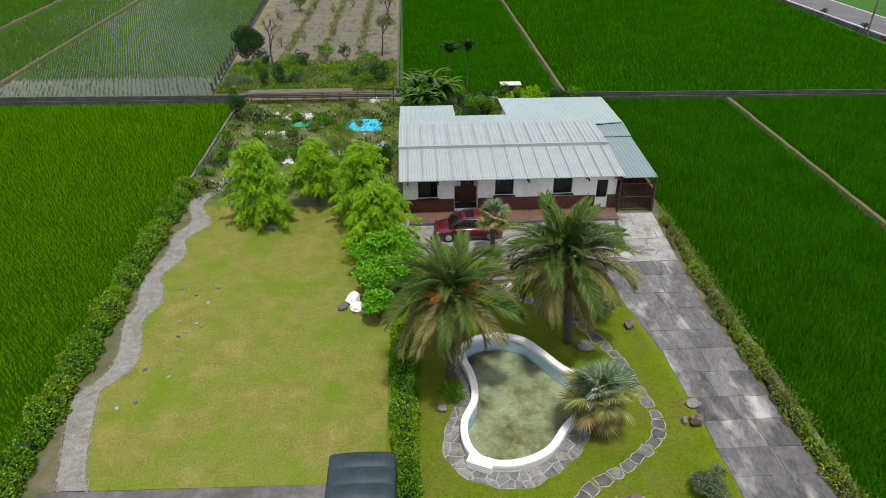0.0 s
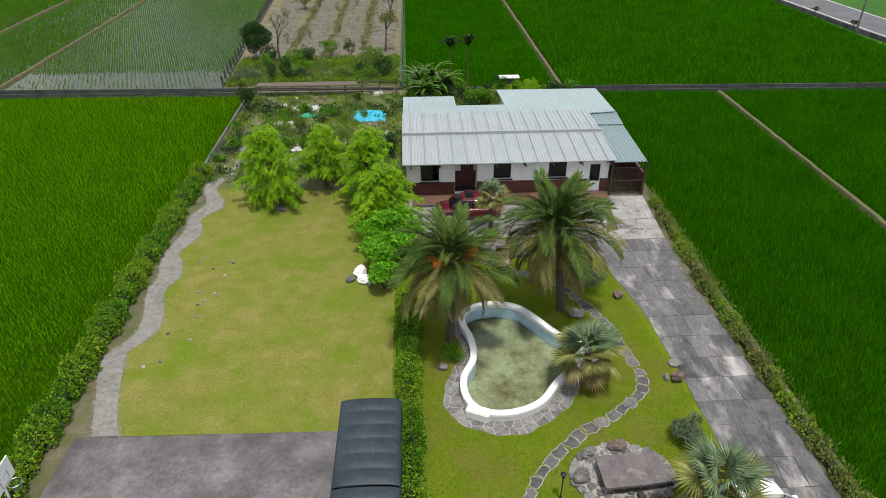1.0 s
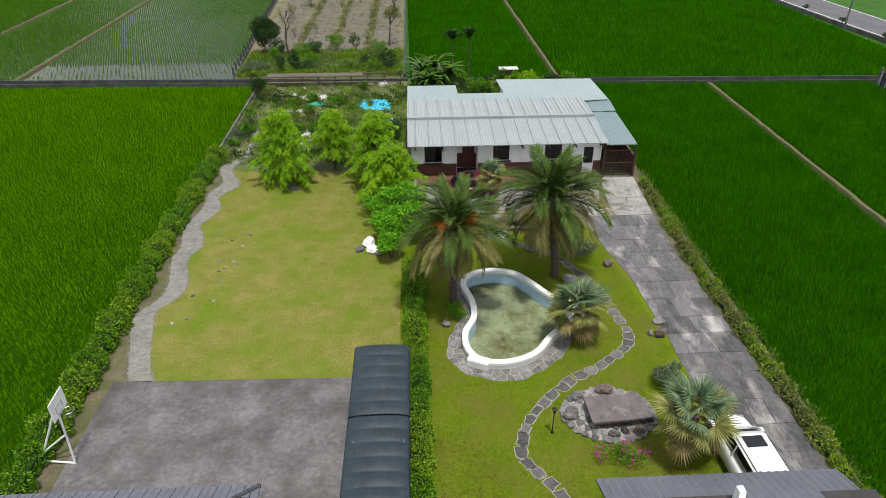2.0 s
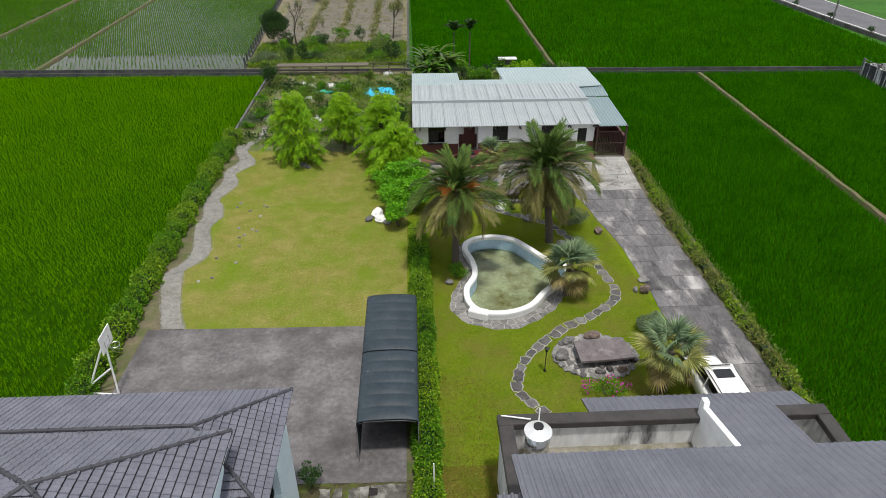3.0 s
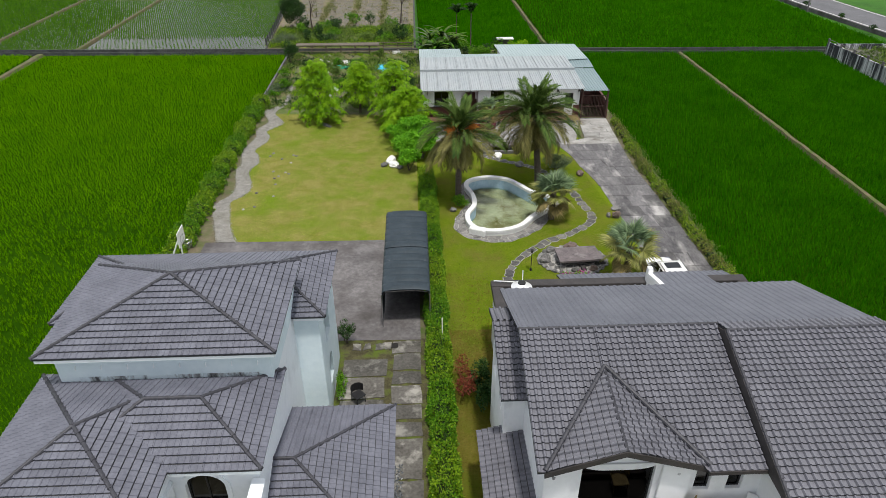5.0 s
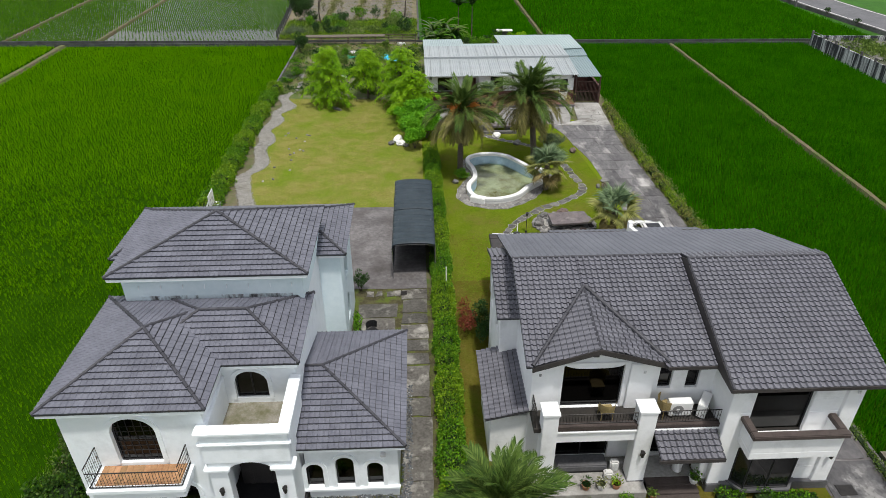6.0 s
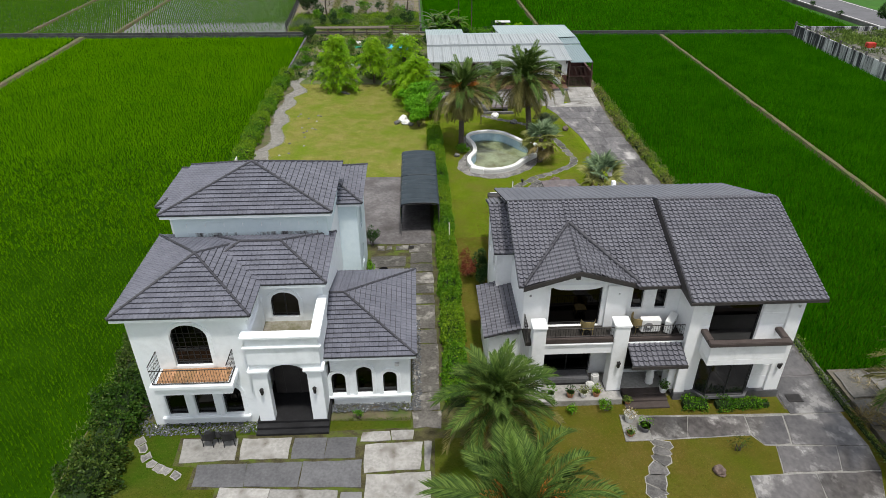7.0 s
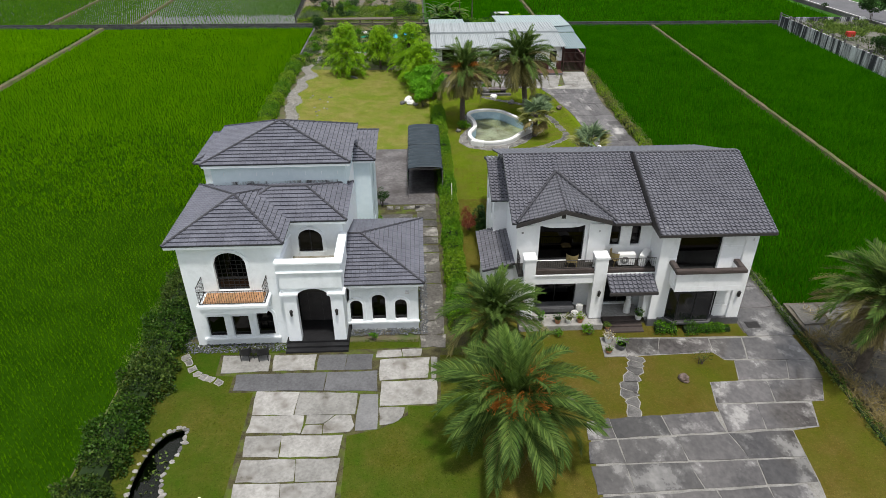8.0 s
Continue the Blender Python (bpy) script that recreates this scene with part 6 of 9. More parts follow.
def feather_tree(x, y, h, w, label, mat="lime_leaf", seed=1, branches=165, start=0.07):
    """A soft conifer: straight trunk, arching branches hung with flat feathery sprays."""
    r = np.random.default_rng(seed)
    ob = thing("conifer", label, "tree", "feathery trees", at=(x, y, 0))
    bm = bmesh.new()
    tube(bm, (0, 0, -0.05), (0.05, 0, h * 0.93), 0.14, 0.02, 8)
    quads = []
    for i in range(branches):
        t = ((i + r.random()) / branches) ** 0.85
        a = i * 2.399 + r.normal(0, 0.25)
        length = w / 2 * ((1 - t) ** 0.62 * 0.92 + 0.14) * (0.82 if t < 0.12 else 1.0) * r.uniform(0.68, 1.15) * (1 + 0.14 * math.sin(3 * a + seed))
        e0 = radians(14 + 48 * t + r.uniform(-8, 8))
        n = 11
        f = np.linspace(0, 1, n)
        elev = e0 - radians(82) * f ** 1.5
        step = length / (n - 1)
        rad = np.concatenate([[0], np.cumsum(np.cos(elev[:-1]) * step)])
        zz = h * (start + (0.91 - start) * t) + np.concatenate([[0], np.cumsum(np.sin(elev[:-1]) * step)])
        line = np.stack([rad * math.cos(a), rad * math.sin(a), zz], 1)
        tube(bm, tuple(line[0]), tuple(line[4]), 0.035, 0.018, 4), tube(bm, tuple(line[4]), tuple(line[9]), 0.018, 0.006, 4)
        # side sprays hanging from the branch
        k = max(10, int(length * 13))
        u = 0.18 + 0.82 * r.random(k) ** 0.8
        j = np.minimum((u * (n - 1)).astype(int), n - 2)
        base = line[j] + (line[j + 1] - line[j]) * (u * (n - 1) - j)[:, None]
        along = unit(line[j + 1] - line[j])
        sgn = np.where(r.random(k) < 0.5, -1.0, 1.0)[:, None]
        side = np.array((-math.sin(a), math.cos(a), 0.0)) * sgn
        twig = unit(side * 0.8 + along * r.uniform(0.3, 0.9, (k, 1)) + np.array((0, 0, -0.45)) + r.normal(0, 0.22, (k, 3)))
        tl = (0.30 + 0.38 * (1 - u)) * r.uniform(0.6, 1.25, k)
        # leaflets in two rows along each spray
        m = 14
        g = np.tile(np.linspace(0.08, 1.0, m), k)
        bb, tw, ll = np.repeat(base, m, 0), np.repeat(twig, m, 0), np.repeat(tl, m)
        c = bb + tw * (g * ll)[:, None]
        c[:, 2] -= 0.35 * ll * g ** 2
        flip = np.where(np.arange(k * m) % 2, 1.0, -1.0)[:, None]
        across = unit(np.cross(tw, (0, 0, 1.0))) * flip
        d = unit(across * 0.8 + tw * 0.7 + np.array((0, 0, -0.25)) + r.normal(0, 0.2, (k * m, 3)))
        ln = (0.135 * (1.15 - 0.6 * g) * r.uniform(0.7, 1.2, k * m))[:, None]
        wd = unit(np.cross(d, r.normal(0, 0.45, (k * m, 3)) + np.array((0, 0, 1.0)))) * 0.024
        quads.append(np.stack([c, c + d * ln * 0.5 + wd, c + d * ln, c + d * ln * 0.5 - wd], 1))
    part("trunk", bm, "bark", ob)
    c = new("crown", quads_mesh("crown", mat, np.concatenate(quads), 4))
    c.parent = ob
    return ob


# date palms
date_palm(1.25, 24.2, 5.1, 1.28, "tall date palm with orange fruit beside the pool", fruit=3, seed=2, count=84, low=44, dry=14, sink=150, r=0.17, stalk=0.6, tall=0.5, spears=2, top=74)
date_palm(7.45, 26.6, 5.25, 1.42, "tall date palm with yellowing lower fronds beside the pool", seed=5, count=94, low=46, dry=18, sink=154, lean=(-0.65, 0.1), r=0.19, spears=2, top=74)
date_palm(0.75, -14.4, 3.2, 1.38, "large date palm with orange fruit stalks on the front lawn", fruit=16, seed=8, count=70, dry=4, low=6, sink=132, upright=0.22, stalk=0.80, tall=0.75, spears=9)
date_palm(0.45, -9.2, 3.35, 1.05, "date palm in front of the gabled villa", seed=11, count=80, low=26)
date_palm(18.3, -10.0, 4.0, 1.3, "date palm with brown hanging fronds at the plot edge", seed=14, dry=26, low=30, count=96)
# fan palms
fan_palm(7.4, 20.8, 2.05, 1.02, "silver fan palm with dry lower leaves at the pool", seed=3, low=10, dry=7, count=27)
fan_palm(10.25, 12.9, 2.45, 1.08, "silver-green fan palm beside the parked white car", seed=6, low=10)
fan_palm(4.5, 35.0, 2.85, 0.68, "small fan palm with yellow leaves before the farmhouse", seed=9, low=11, r=0.11)
# feathery lime-green trees and broadleaf shrubs
feather_tree(-10.5, 40.4, 5.9, 5.7, "bright lime-green feathery conifer on the lawn edge", seed=4)
feather_tree(-7.0, 42.4, 5.1, 4.3, "bright lime-green feathery conifer with a bare lower trunk", seed=9, start=0.3)
feather_tree(-3.5, 39.4, 6.1, 5.6, "tall lime-green feathery conifer beside the farmhouse", seed=13)
feather_tree(-2.4, 36.0, 4.8, 5.6, "dense lime-green feathery tree beside the farmhouse", seed=21)
for x, y, w, d, h, sd in ((-1.9, 33.0, 3.3, 2.4, 2.9, 6), (-2.5, 31.2, 2.3, 2.2, 2.2, 7), (-1.3, 31.3, 2.2, 2.2, 2.5, 26), (-2.25, 29.1, 1.7, 1.7, 1.9, 8)):
    bush("shrub", "bright green broadleaf shrub with layered branches at the hedge end", x, y, w, d, h, "bright_leaf", 0.19, 120, seed=sd, lobe=30, tilt=0.9, group="hedge-end shrubs", ragged_crown=True)
bush("shrub", "grey-green round shrub beside the drive", 10.9, 17.2, 1.9, 1.8, 1.2, "grey_leaf", 0.10, 260, seed=10)
bush("shrub", "dark green round shrub beside the date palm", 9.3, 28.6, 2.2, 1.9, 1.2, "grey_leaf", 0.10, 220, seed=12)
bush("shrub", "leafy green shrub at the foot of the date palm", 1.2, 22.9, 1.2, 1.6, 0.7, "hedge_leaf", 0.10, 200, seed=16)
bush("shrub", "low green shrub under the small fan palm", 4.6, 34.6, 1.2, 1.0, 0.5, "hedge_leaf", 0.09, 200, seed=17)
# hedges
hedge("hedge", "clipped green hedge between the two gardens", [(-0.9, -6.2), (-0.82, 4), (-0.82, 10), (-0.85, 18), (-1.0, 27.6)], 1.05, 1.05, "hedge_leaf", second="yellow_hedge", wob=0.22, leaf=0.11, density=520)
hedge("hedge", "rough leafy hedge along the gravel path and field", [(-16.7, 8), (-16.8, 13.5), (-16.75, 17), (-16.8, 22), (-16.85, 27), (-16.9, 33), (-16.9, 40), (-16.8, 45.5)], 1.15, 0.85, "yellow_hedge", second="hedge_leaf", wob=0.42, seed=8, leaf=0.13)
hedge("hedge", "rough leafy hedge beside the villa and front lawn", [(-16.2, -22), (-15.95, -14), (-15.75, -9), (-15.9, -5), (-16.4, 2), (-16.6, 8)], 1.65, 1.15, "deep_hedge", second="dark_weed", wob=0.5, seed=12, leaf=0.14)
hedge("hedge", "low flowering border hedge along the drive", [(16.5, 3), (16.45, 12), (16.3, 20), (16.2, 28), (16.4, 34), (16.6, 39)], 0.62, 0.38, "yellow_hedge", second="border_leaf", wob=0.7, seed=15, leaf=0.11)

# ---- garden things ----
def octa(centres, radii):
    """Loose lumps (octahedra with jitter) as triangles."""
    k = len(centres)
    c = np.asarray(centres)[:, None, :]
    dirs = np.array([(1, 0, 0), (-1, 0, 0), (0, 1, 0), (0, -1, 0), (0, 0, 1), (0, 0, -1)], float)
    p = c + dirs[None] * (np.asarray(radii)[:, None, None] * rng.uniform(0.7, 1.25, (k, 6, 1))) * np.array((1, 1, 0.7))
    tri = np.array([(0, 2, 4), (2, 1, 4), (1, 3, 4), (3, 0, 4), (2, 0, 5), (1, 2, 5), (3, 1, 5), (0, 3, 5)])
    return p[:, tri].reshape(-1, 3)


def pebble_bed(label, x0, x1, y0, y1, n, z=0.02, r=0.05, mat="pebbles"):
    c = np.stack([rng.uniform(x0, x1, n), rng.uniform(y0, y1, n), rng.uniform(z, z + 0.04, n)], 1)
    return tagged(new("pebbles", quads_mesh("pebbles", mat, octa(c, rng.uniform(0.5 * r, 1.3 * r, n)), 3)), label, "pebbles", kind="stuff")


def rock(x, y, w, d, h, mat="stone", label="grey garden boulder", seed=0, z=0.0, name="rock", parent=None):
    bm = bmesh.new()
    bmesh.ops.create_icosphere(bm, subdivisions=3, radius=1.0)
    for v in bm.verts:
        q = v.co * 1.1 + Vector((seed * 3.7, seed * 1.3, 0))
        f = 1 + 0.38 * noise.noise(q) + 0.16 * noise.noise(q * 2.7)
        v.co = Vector((v.co.x * w / 2 * f, v.co.y * d / 2 * f, (v.co.z * 0.62 + 0.4) * h * f))
    ob = part(name, bm, mat, parent)
    ob.location = (x, y, z - 0.02)
    ob.rotation_euler = (0, 0, seed * 1.7)
    return ob if parent else tagged(ob, label, "rock")


PAVED = []


def flagstone(parent, pts, mat="stone", z0=-0.02, z1=0.03, name="flagstone"):
    PAVED.append(pts)
    part("mortar_edge", prism(bmesh.new(), inset(pts, 0.05), -0.02, 0.018), "mortar", parent)
    bm = prism(bmesh.new(), pts, z0, z1)
    return part(name, bm, mat, parent)


def rough_quad(cx, cy, w, d, ang, rnd, jit=0.16):
    out = []
    for sx, sy in ((-1, -1), (0.1, -1.12), (1, -1), (1.08, 0.1), (1, 1), (-0.1, 1.1), (-1, 1), (-1.08, 0)):
        u, v = sx * w / 2 * (1 + rnd.uniform(-jit, jit)), sy * d / 2 * (1 + rnd.uniform(-jit, jit))
        out.append((cx + u * math.cos(ang) - v * math.sin(ang), cy + u * math.sin(ang) + v * math.cos(ang)))
    return out


def crazy_paving(parent, at, length, width, cell, mat, seed, gap=0.04, high=0.035):
    """Interlocking irregular stones in pale mortar over a strip: at(s, f) gives the plan point at s metres along it and the share f across."""
    rnd = random.Random(seed)
    cols, rows = max(2, round(length / cell)), max(1, round(width / cell))
    sites = []
    for i in range(cols):
        for j in range(rows):
            sites.append(((i + 0.5 + rnd.uniform(-0.42, 0.42)) * length / cols, (j + 0.5 + rnd.uniform(-0.42, 0.42)) * width / rows))
    n = max(8, int(length / 0.25))
    rim = [at(length * i / n, 0.0) for i in range(n + 1)], [at(length * i / n, 1.0) for i in range(n + 1)]
    bed = bmesh.new()
    low, top = ([[bed.verts.new((*q, z)) for q in side] for side in rim] for z in (-0.03, high - 0.014))
    for i in range(n):
        for a, b in ((top[0], top[1]), (top[1], low[1]), (low[0], top[0])):
            bed.faces.new((a[i], a[i + 1], b[i + 1], b[i]))
    bmesh.ops.recalc_face_normals(bed, faces=bed.faces[:])
    part("mortar", bed, "mortar", parent, "pale cement mortar between the stones")
    for i in range(0, n, 4):
        j = min(n, i + 4)
        PAVED.append(rim[0][i:j + 1] + rim[1][i:j + 1][::-1])
    for k, (u, v) in enumerate(sites):
        cell_ = [(max(0.02, u - 2 * cell), 0.02), (min(length - 0.02, u + 2 * cell), 0.02), (min(length - 0.02, u + 2 * cell), width - 0.02), (max(0.02, u - 2 * cell), width - 0.02)]
        for q, (a, b) in enumerate(sites):
            if q == k or abs(a - u) > 3 * cell or not cell_:
                continue
            dx, dy = a - u, b - v
            d = math.hypot(dx, dy)
            mx, my = (u + a) / 2 - dx / d * gap / 2, (v + b) / 2 - dy / d * gap / 2
            kept = []
            for (xa, ya), (xb, yb) in zip(cell_, cell_[1:] + cell_[:1]):
                fa, fb = (mx - xa) * dx + (my - ya) * dy, (mx - xb) * dx + (my - yb) * dy
                if fa >= 0:
                    kept.append((xa, ya))
                if (fa >= 0) != (fb >= 0):
                    t = fa / (fa - fb)
                    kept.append((xa + (xb - xa) * t, ya + (yb - ya) * t))
            cell_ = kept
        if len(cell_) < 3:
            continue
        outline = [at(x, min(1.0, max(0.0, y / width))) for x, y in cell_]
        area = sum(p[0] * q[1] - q[0] * p[1] for p, q in zip(outline, outline[1:] + outline[:1])) / 2
        if abs(area) < 0.012:
            continue
        outline = outline if area > 0 else outline[::-1]
        part("flagstone", prism(bmesh.new(), outline, -0.02, high + rnd.uniform(-0.006, 0.008)), mat, parent)


def strip_along(pts, width):
    """A mapping for crazy_paving along a curved line, and its length; width may vary: a number or a function of the share of length."""
    line = [Vector(q) for q in spline(pts, 10)]
    run = [0.0]
    for p, q in zip(line, line[1:]):
        run.append(run[-1] + (q - p).length)

    def at(s_, f):
        i = min(len(line) - 2, max(0, int(np.searchsorted(run, s_)) - 1))
        p, q = line[i], line[i + 1]
        t = (s_ - run[i]) / max(1e-6, run[i + 1] - run[i])
        d = (q - p).normalized()
        w = width * (1 + 0.14 * math.sin(s_ * 3.1) + 0.10 * math.sin(s_ * 7.3 + 1))
        c = p.lerp(q, t) + Vector((-d.y, d.x)) * (f - 0.5) * w
        return (c.x, c.y)
    return at, run[-1]


# --- pool: raised white rim, blue tiled wall, shallow murky water ---
pool = thing("pool", "curved garden pool with white rim, blue walls and shallow murky water", "pool")


def ring_part(name, outer, inner, z0, z1, mat, parent, label="", bevel=0.0):
    bm = bmesh.new()
    k = len(outer)
    a, b = [bm.verts.new((*p, z0)) for p in outer], [bm.verts.new((*p, z1)) for p in outer]
    c, d = [bm.verts.new((*p, z1)) for p in inner], [bm.verts.new((*p, z0)) for p in inner]
    for i in range(k):
        j = (i + 1) % k
        for p, q in ((a, b), (b, c), (c, d), (d, a)):
            bm.faces.new((p[i], p[j], q[j], q[i]))
    bmesh.ops.recalc_face_normals(bm, faces=bm.faces[:])
    ob = part(name, bm, mat, parent, label)
    if bevel:
        mod = ob.modifiers.new("bevel", "BEVEL")
        mod.width, mod.segments, mod.limit_method = bevel, 2, "ANGLE"
    return ob


ring_part("rim", POOL, inset(POOL, -0.34), 0.18, 0.42, "coping", pool, "thick white painted rim", 0.05)
ring_part("outer_wall", inset(POOL, -0.03), inset(POOL, -0.2), -0.58, 0.18, "coping", pool)
ring_part("inner_wall", inset(POOL, -0.22), inset(POOL, -0.30), -0.58, 0.19, "pool_tile", pool, "pale blue tiled inner wall")
part("basin", sheet(bmesh.new(), inset(POOL, -0.24), -0.57), "pool_floor", pool, "algae-stained pale pool floor")
part("water", sheet(bmesh.new(), inset(POOL, -0.29), -0.48), "water", pool)
block = part("rim_block", boxes((-0.55, 0.55, -0.26, 0.26, 0.0, 0.46), bevel=0.04), "coping", pool)
block.location, block.rotation_euler = (2.2, 18.95, 0), (0, 0, radians(-24))
# crazy-paved apron round the pool
apron = tagged(thing("apron", "", ""), "irregular grey flagstones round the pool", "paving", kind="structure")
ring0, ring1 = inset(POOL, 0.0), inset(POOL, 1.0)
pool_run = [0.0]
for p_, q_ in zip(POOL, POOL[1:] + POOL[:1]):
    pool_run.append(pool_run[-1] + math.hypot(q_[0] - p_[0], q_[1] - p_[1]))


def apron_at(s_, f):
    i = min(len(POOL) - 1, max(0, int(np.searchsorted(pool_run, s_)) - 1))
    j = (i + 1) % len(POOL)
    t = (s_ - pool_run[i]) / max(1e-6, pool_run[i + 1] - pool_run[i])
    a, b = Vector(ring0[i]).lerp(Vector(ring0[j]), t), Vector(ring1[i]).lerp(Vector(ring1[j]), t)
    south = min(1.0, max(0.0, (23.5 - a.y) / 3.0))
    w = (0.36 + 0.42 * south) * (1 + 0.10 * math.sin(s_ * 2.3) + 0.07 * math.sin(s_ * 5.9))
    c = a.lerp(b, w * f)
    return (c.x, c.y)


crazy_paving(apron, apron_at, pool_run[-1], 0.66, 0.40, "stone", 4, 0.05)
# --- stepping-stone path curling through the garden ---
def stone_path(label, pts, size, gap, seed, jit=0.16, mat="stone"):
    rnd = random.Random(seed)
    path = tagged(thing("path", "", ""), label, "path", kind="structure")
    line = [Vector(p) for p in spline(pts, 10)]
    s, last = 0.0, line[0]
    want = 0.0
    for p, q in zip(line, line[1:]):
        s += (q - p).length
        if s >= want:
            a = math.atan2(q.y - p.y, q.x - p.x)
            ln = size * rnd.uniform(0.8, 1.25)
            pts_ = rough_quad(p.x, p.y, ln, size * rnd.uniform(0.8, 1.1), a, rnd, jit)
            flagstone(path, pts_, mat)
            want = s + ln + gap
    return path


stone_path("irregular dark stepping stones with pale mortar edges curling through the lawn", [(3.9, 31.6), (5.2, 30.6), (6.6, 29.8), (8.0, 28.7), (8.9, 26.8), (9.5, 25.6), (9.85, 24.1), (10.05, 22.6), (10.3, 21.3), (10.0, 20.2), (9.1, 19.35),
            (7.9, 18.45), (6.85, 17.95), (6.2, 17.4), (5.2, 16.5), (4.3, 15.5), (3.75, 14.4), (3.5, 13.4), (3.8, 12.7), (4.4, 11.9), (4.8, 11.2), (4.9, 10.2)], 0.47, 0.07, 3, 0.30, "path_slate")
stone_path("curved row of edging stones beside the front lawn", [(-14.7, -7.6), (-14.3, -8.2), (-13.95, -8.7), (-13.6, -9.0), (-13.1, -9.25), (-12.4, -9.6)], 0.30, 0.13, 6, 0.34, "stone")
island_path = tagged(thing("path", "", ""), "dark flagstone path with pale mortar edges across the front lawn", "path", kind="structure")
at_, run_ = strip_along([(7.75, -8.55), (7.45, -9.4), (7.1, -10.05), (6.75, -10.9), (6.68, -11.7), (6.5, -12.6)], 0.86)
rnd = random.Random(9)
cuts = [0.0, 0.42, 0.86, 1.34, 1.95, 2.62, 3.05, 3.62, run_]
slant = [0.0, 0.10, -0.12, 0.14, -0.22, 0.24, -0.16, 0.20, 0.0]
for k in range(8):
    a, b = cuts[k] + 0.03, cuts[k + 1] - 0.03
    f0, f1 = rnd.uniform(0.02, 0.16), rnd.uniform(0.84, 0.98)
    mid_ = (a + b) / 2
    rim_ = [(a - slant[k] * 0.55, f0 + 0.08), (a - rnd.uniform(-0.03, 0.03), 0.5), (a + slant[k] * 0.55, f1 - 0.06), (mid_ + rnd.uniform(-0.06, 0.06), f1 + 0.05),
            (b + slant[k + 1] * 0.55, f1 - 0.08), (b + rnd.uniform(-0.03, 0.03), 0.52), (b - slant[k + 1] * 0.55, f0 + 0.06), (mid_ + rnd.uniform(-0.06, 0.06), f0 - 0.05)]
    stone_ = [at_(min(run_, max(0.0, s_)), f) for s_, f in rim_]
    turn_ = sum(p[0] * q[1] - q[0] * p[1] for p, q in zip(stone_, stone_[1:] + stone_[:1]))
    flagstone(island_path, stone_ if turn_ > 0 else stone_[::-1], "path_slate")
# --- sunken rockery with a stone slab table ---
ring = thing("rockery", "oval rockery of mortared rubble stones and boulders", "rockery", at=(7.75, 15.45, 0))
rnd = random.Random(12)
part("rubble_bed", prism(bmesh.new(), [(2.1 * math.cos(a) * (1 + 0.05 * math.sin(3 * a)), 1.62 * math.sin(a)) for a in (2 * math.pi * i / 28 for i in range(28))], -0.02, 0.07), "mortar", ring, "pale mortar between the stones")
for row, (count, rr, size) in enumerate(((28, 0.95, 0.40), (22, 0.74, 0.38), (16, 0.50, 0.40))):
    for i in range(count):
        a = 2 * math.pi * (i + 0.5 * (row % 2)) / count + rnd.uniform(-0.05, 0.05)
        rock(2.1 * rr * math.cos(a), 1.62 * rr * math.sin(a), size * rnd.uniform(0.85, 1.2), size * rnd.uniform(0.75, 1.05), rnd.uniform(0.09, 0.17), "stone", seed=i + 40 * row, z=0.03, parent=ring, name="rubble_stone")
for x, y, w, h, m in ((-1.25, 1.05, 0.65, 0.42, "stone"), (0.15, 1.4, 0.8, 0.5, "brown_rock"), (-1.75, -0.1, 0.75, 0.55, "stone"), (1.0, -1.2, 0.5, 0.42, "brown_rock"), (0.45, -1.1, 0.45, 0.3, "dark_rock"), (1.7, -0.5, 0.4, 0.4, "dark_rock"), (-0.1, -1.25, 0.5, 0.35, "stone")):
    rock(x, y, w, w * 0.7, h, m, seed=int(x * 10) + 60, parent=ring, name="boulder")
table = thing("stone_table", "reddish-grey stone slab table on boulders", "table", at=(8.0, 15.3, 0))
part("tabletop", prism(bmesh.new(), [(-1.28, -0.88), (0.2, -0.8), (1.42, -0.66), (1.2, 0.85), (0.1, 0.78), (-1.34, 0.66)], 0.5, 0.62), "table_stone", table)
for x in (-0.8, 0.8):
    rock(x, 0, 0.6, 0.8, 0.42, "stone", seed=int(x * 7) + 5, z=0.05, parent=table, name="support_stone")
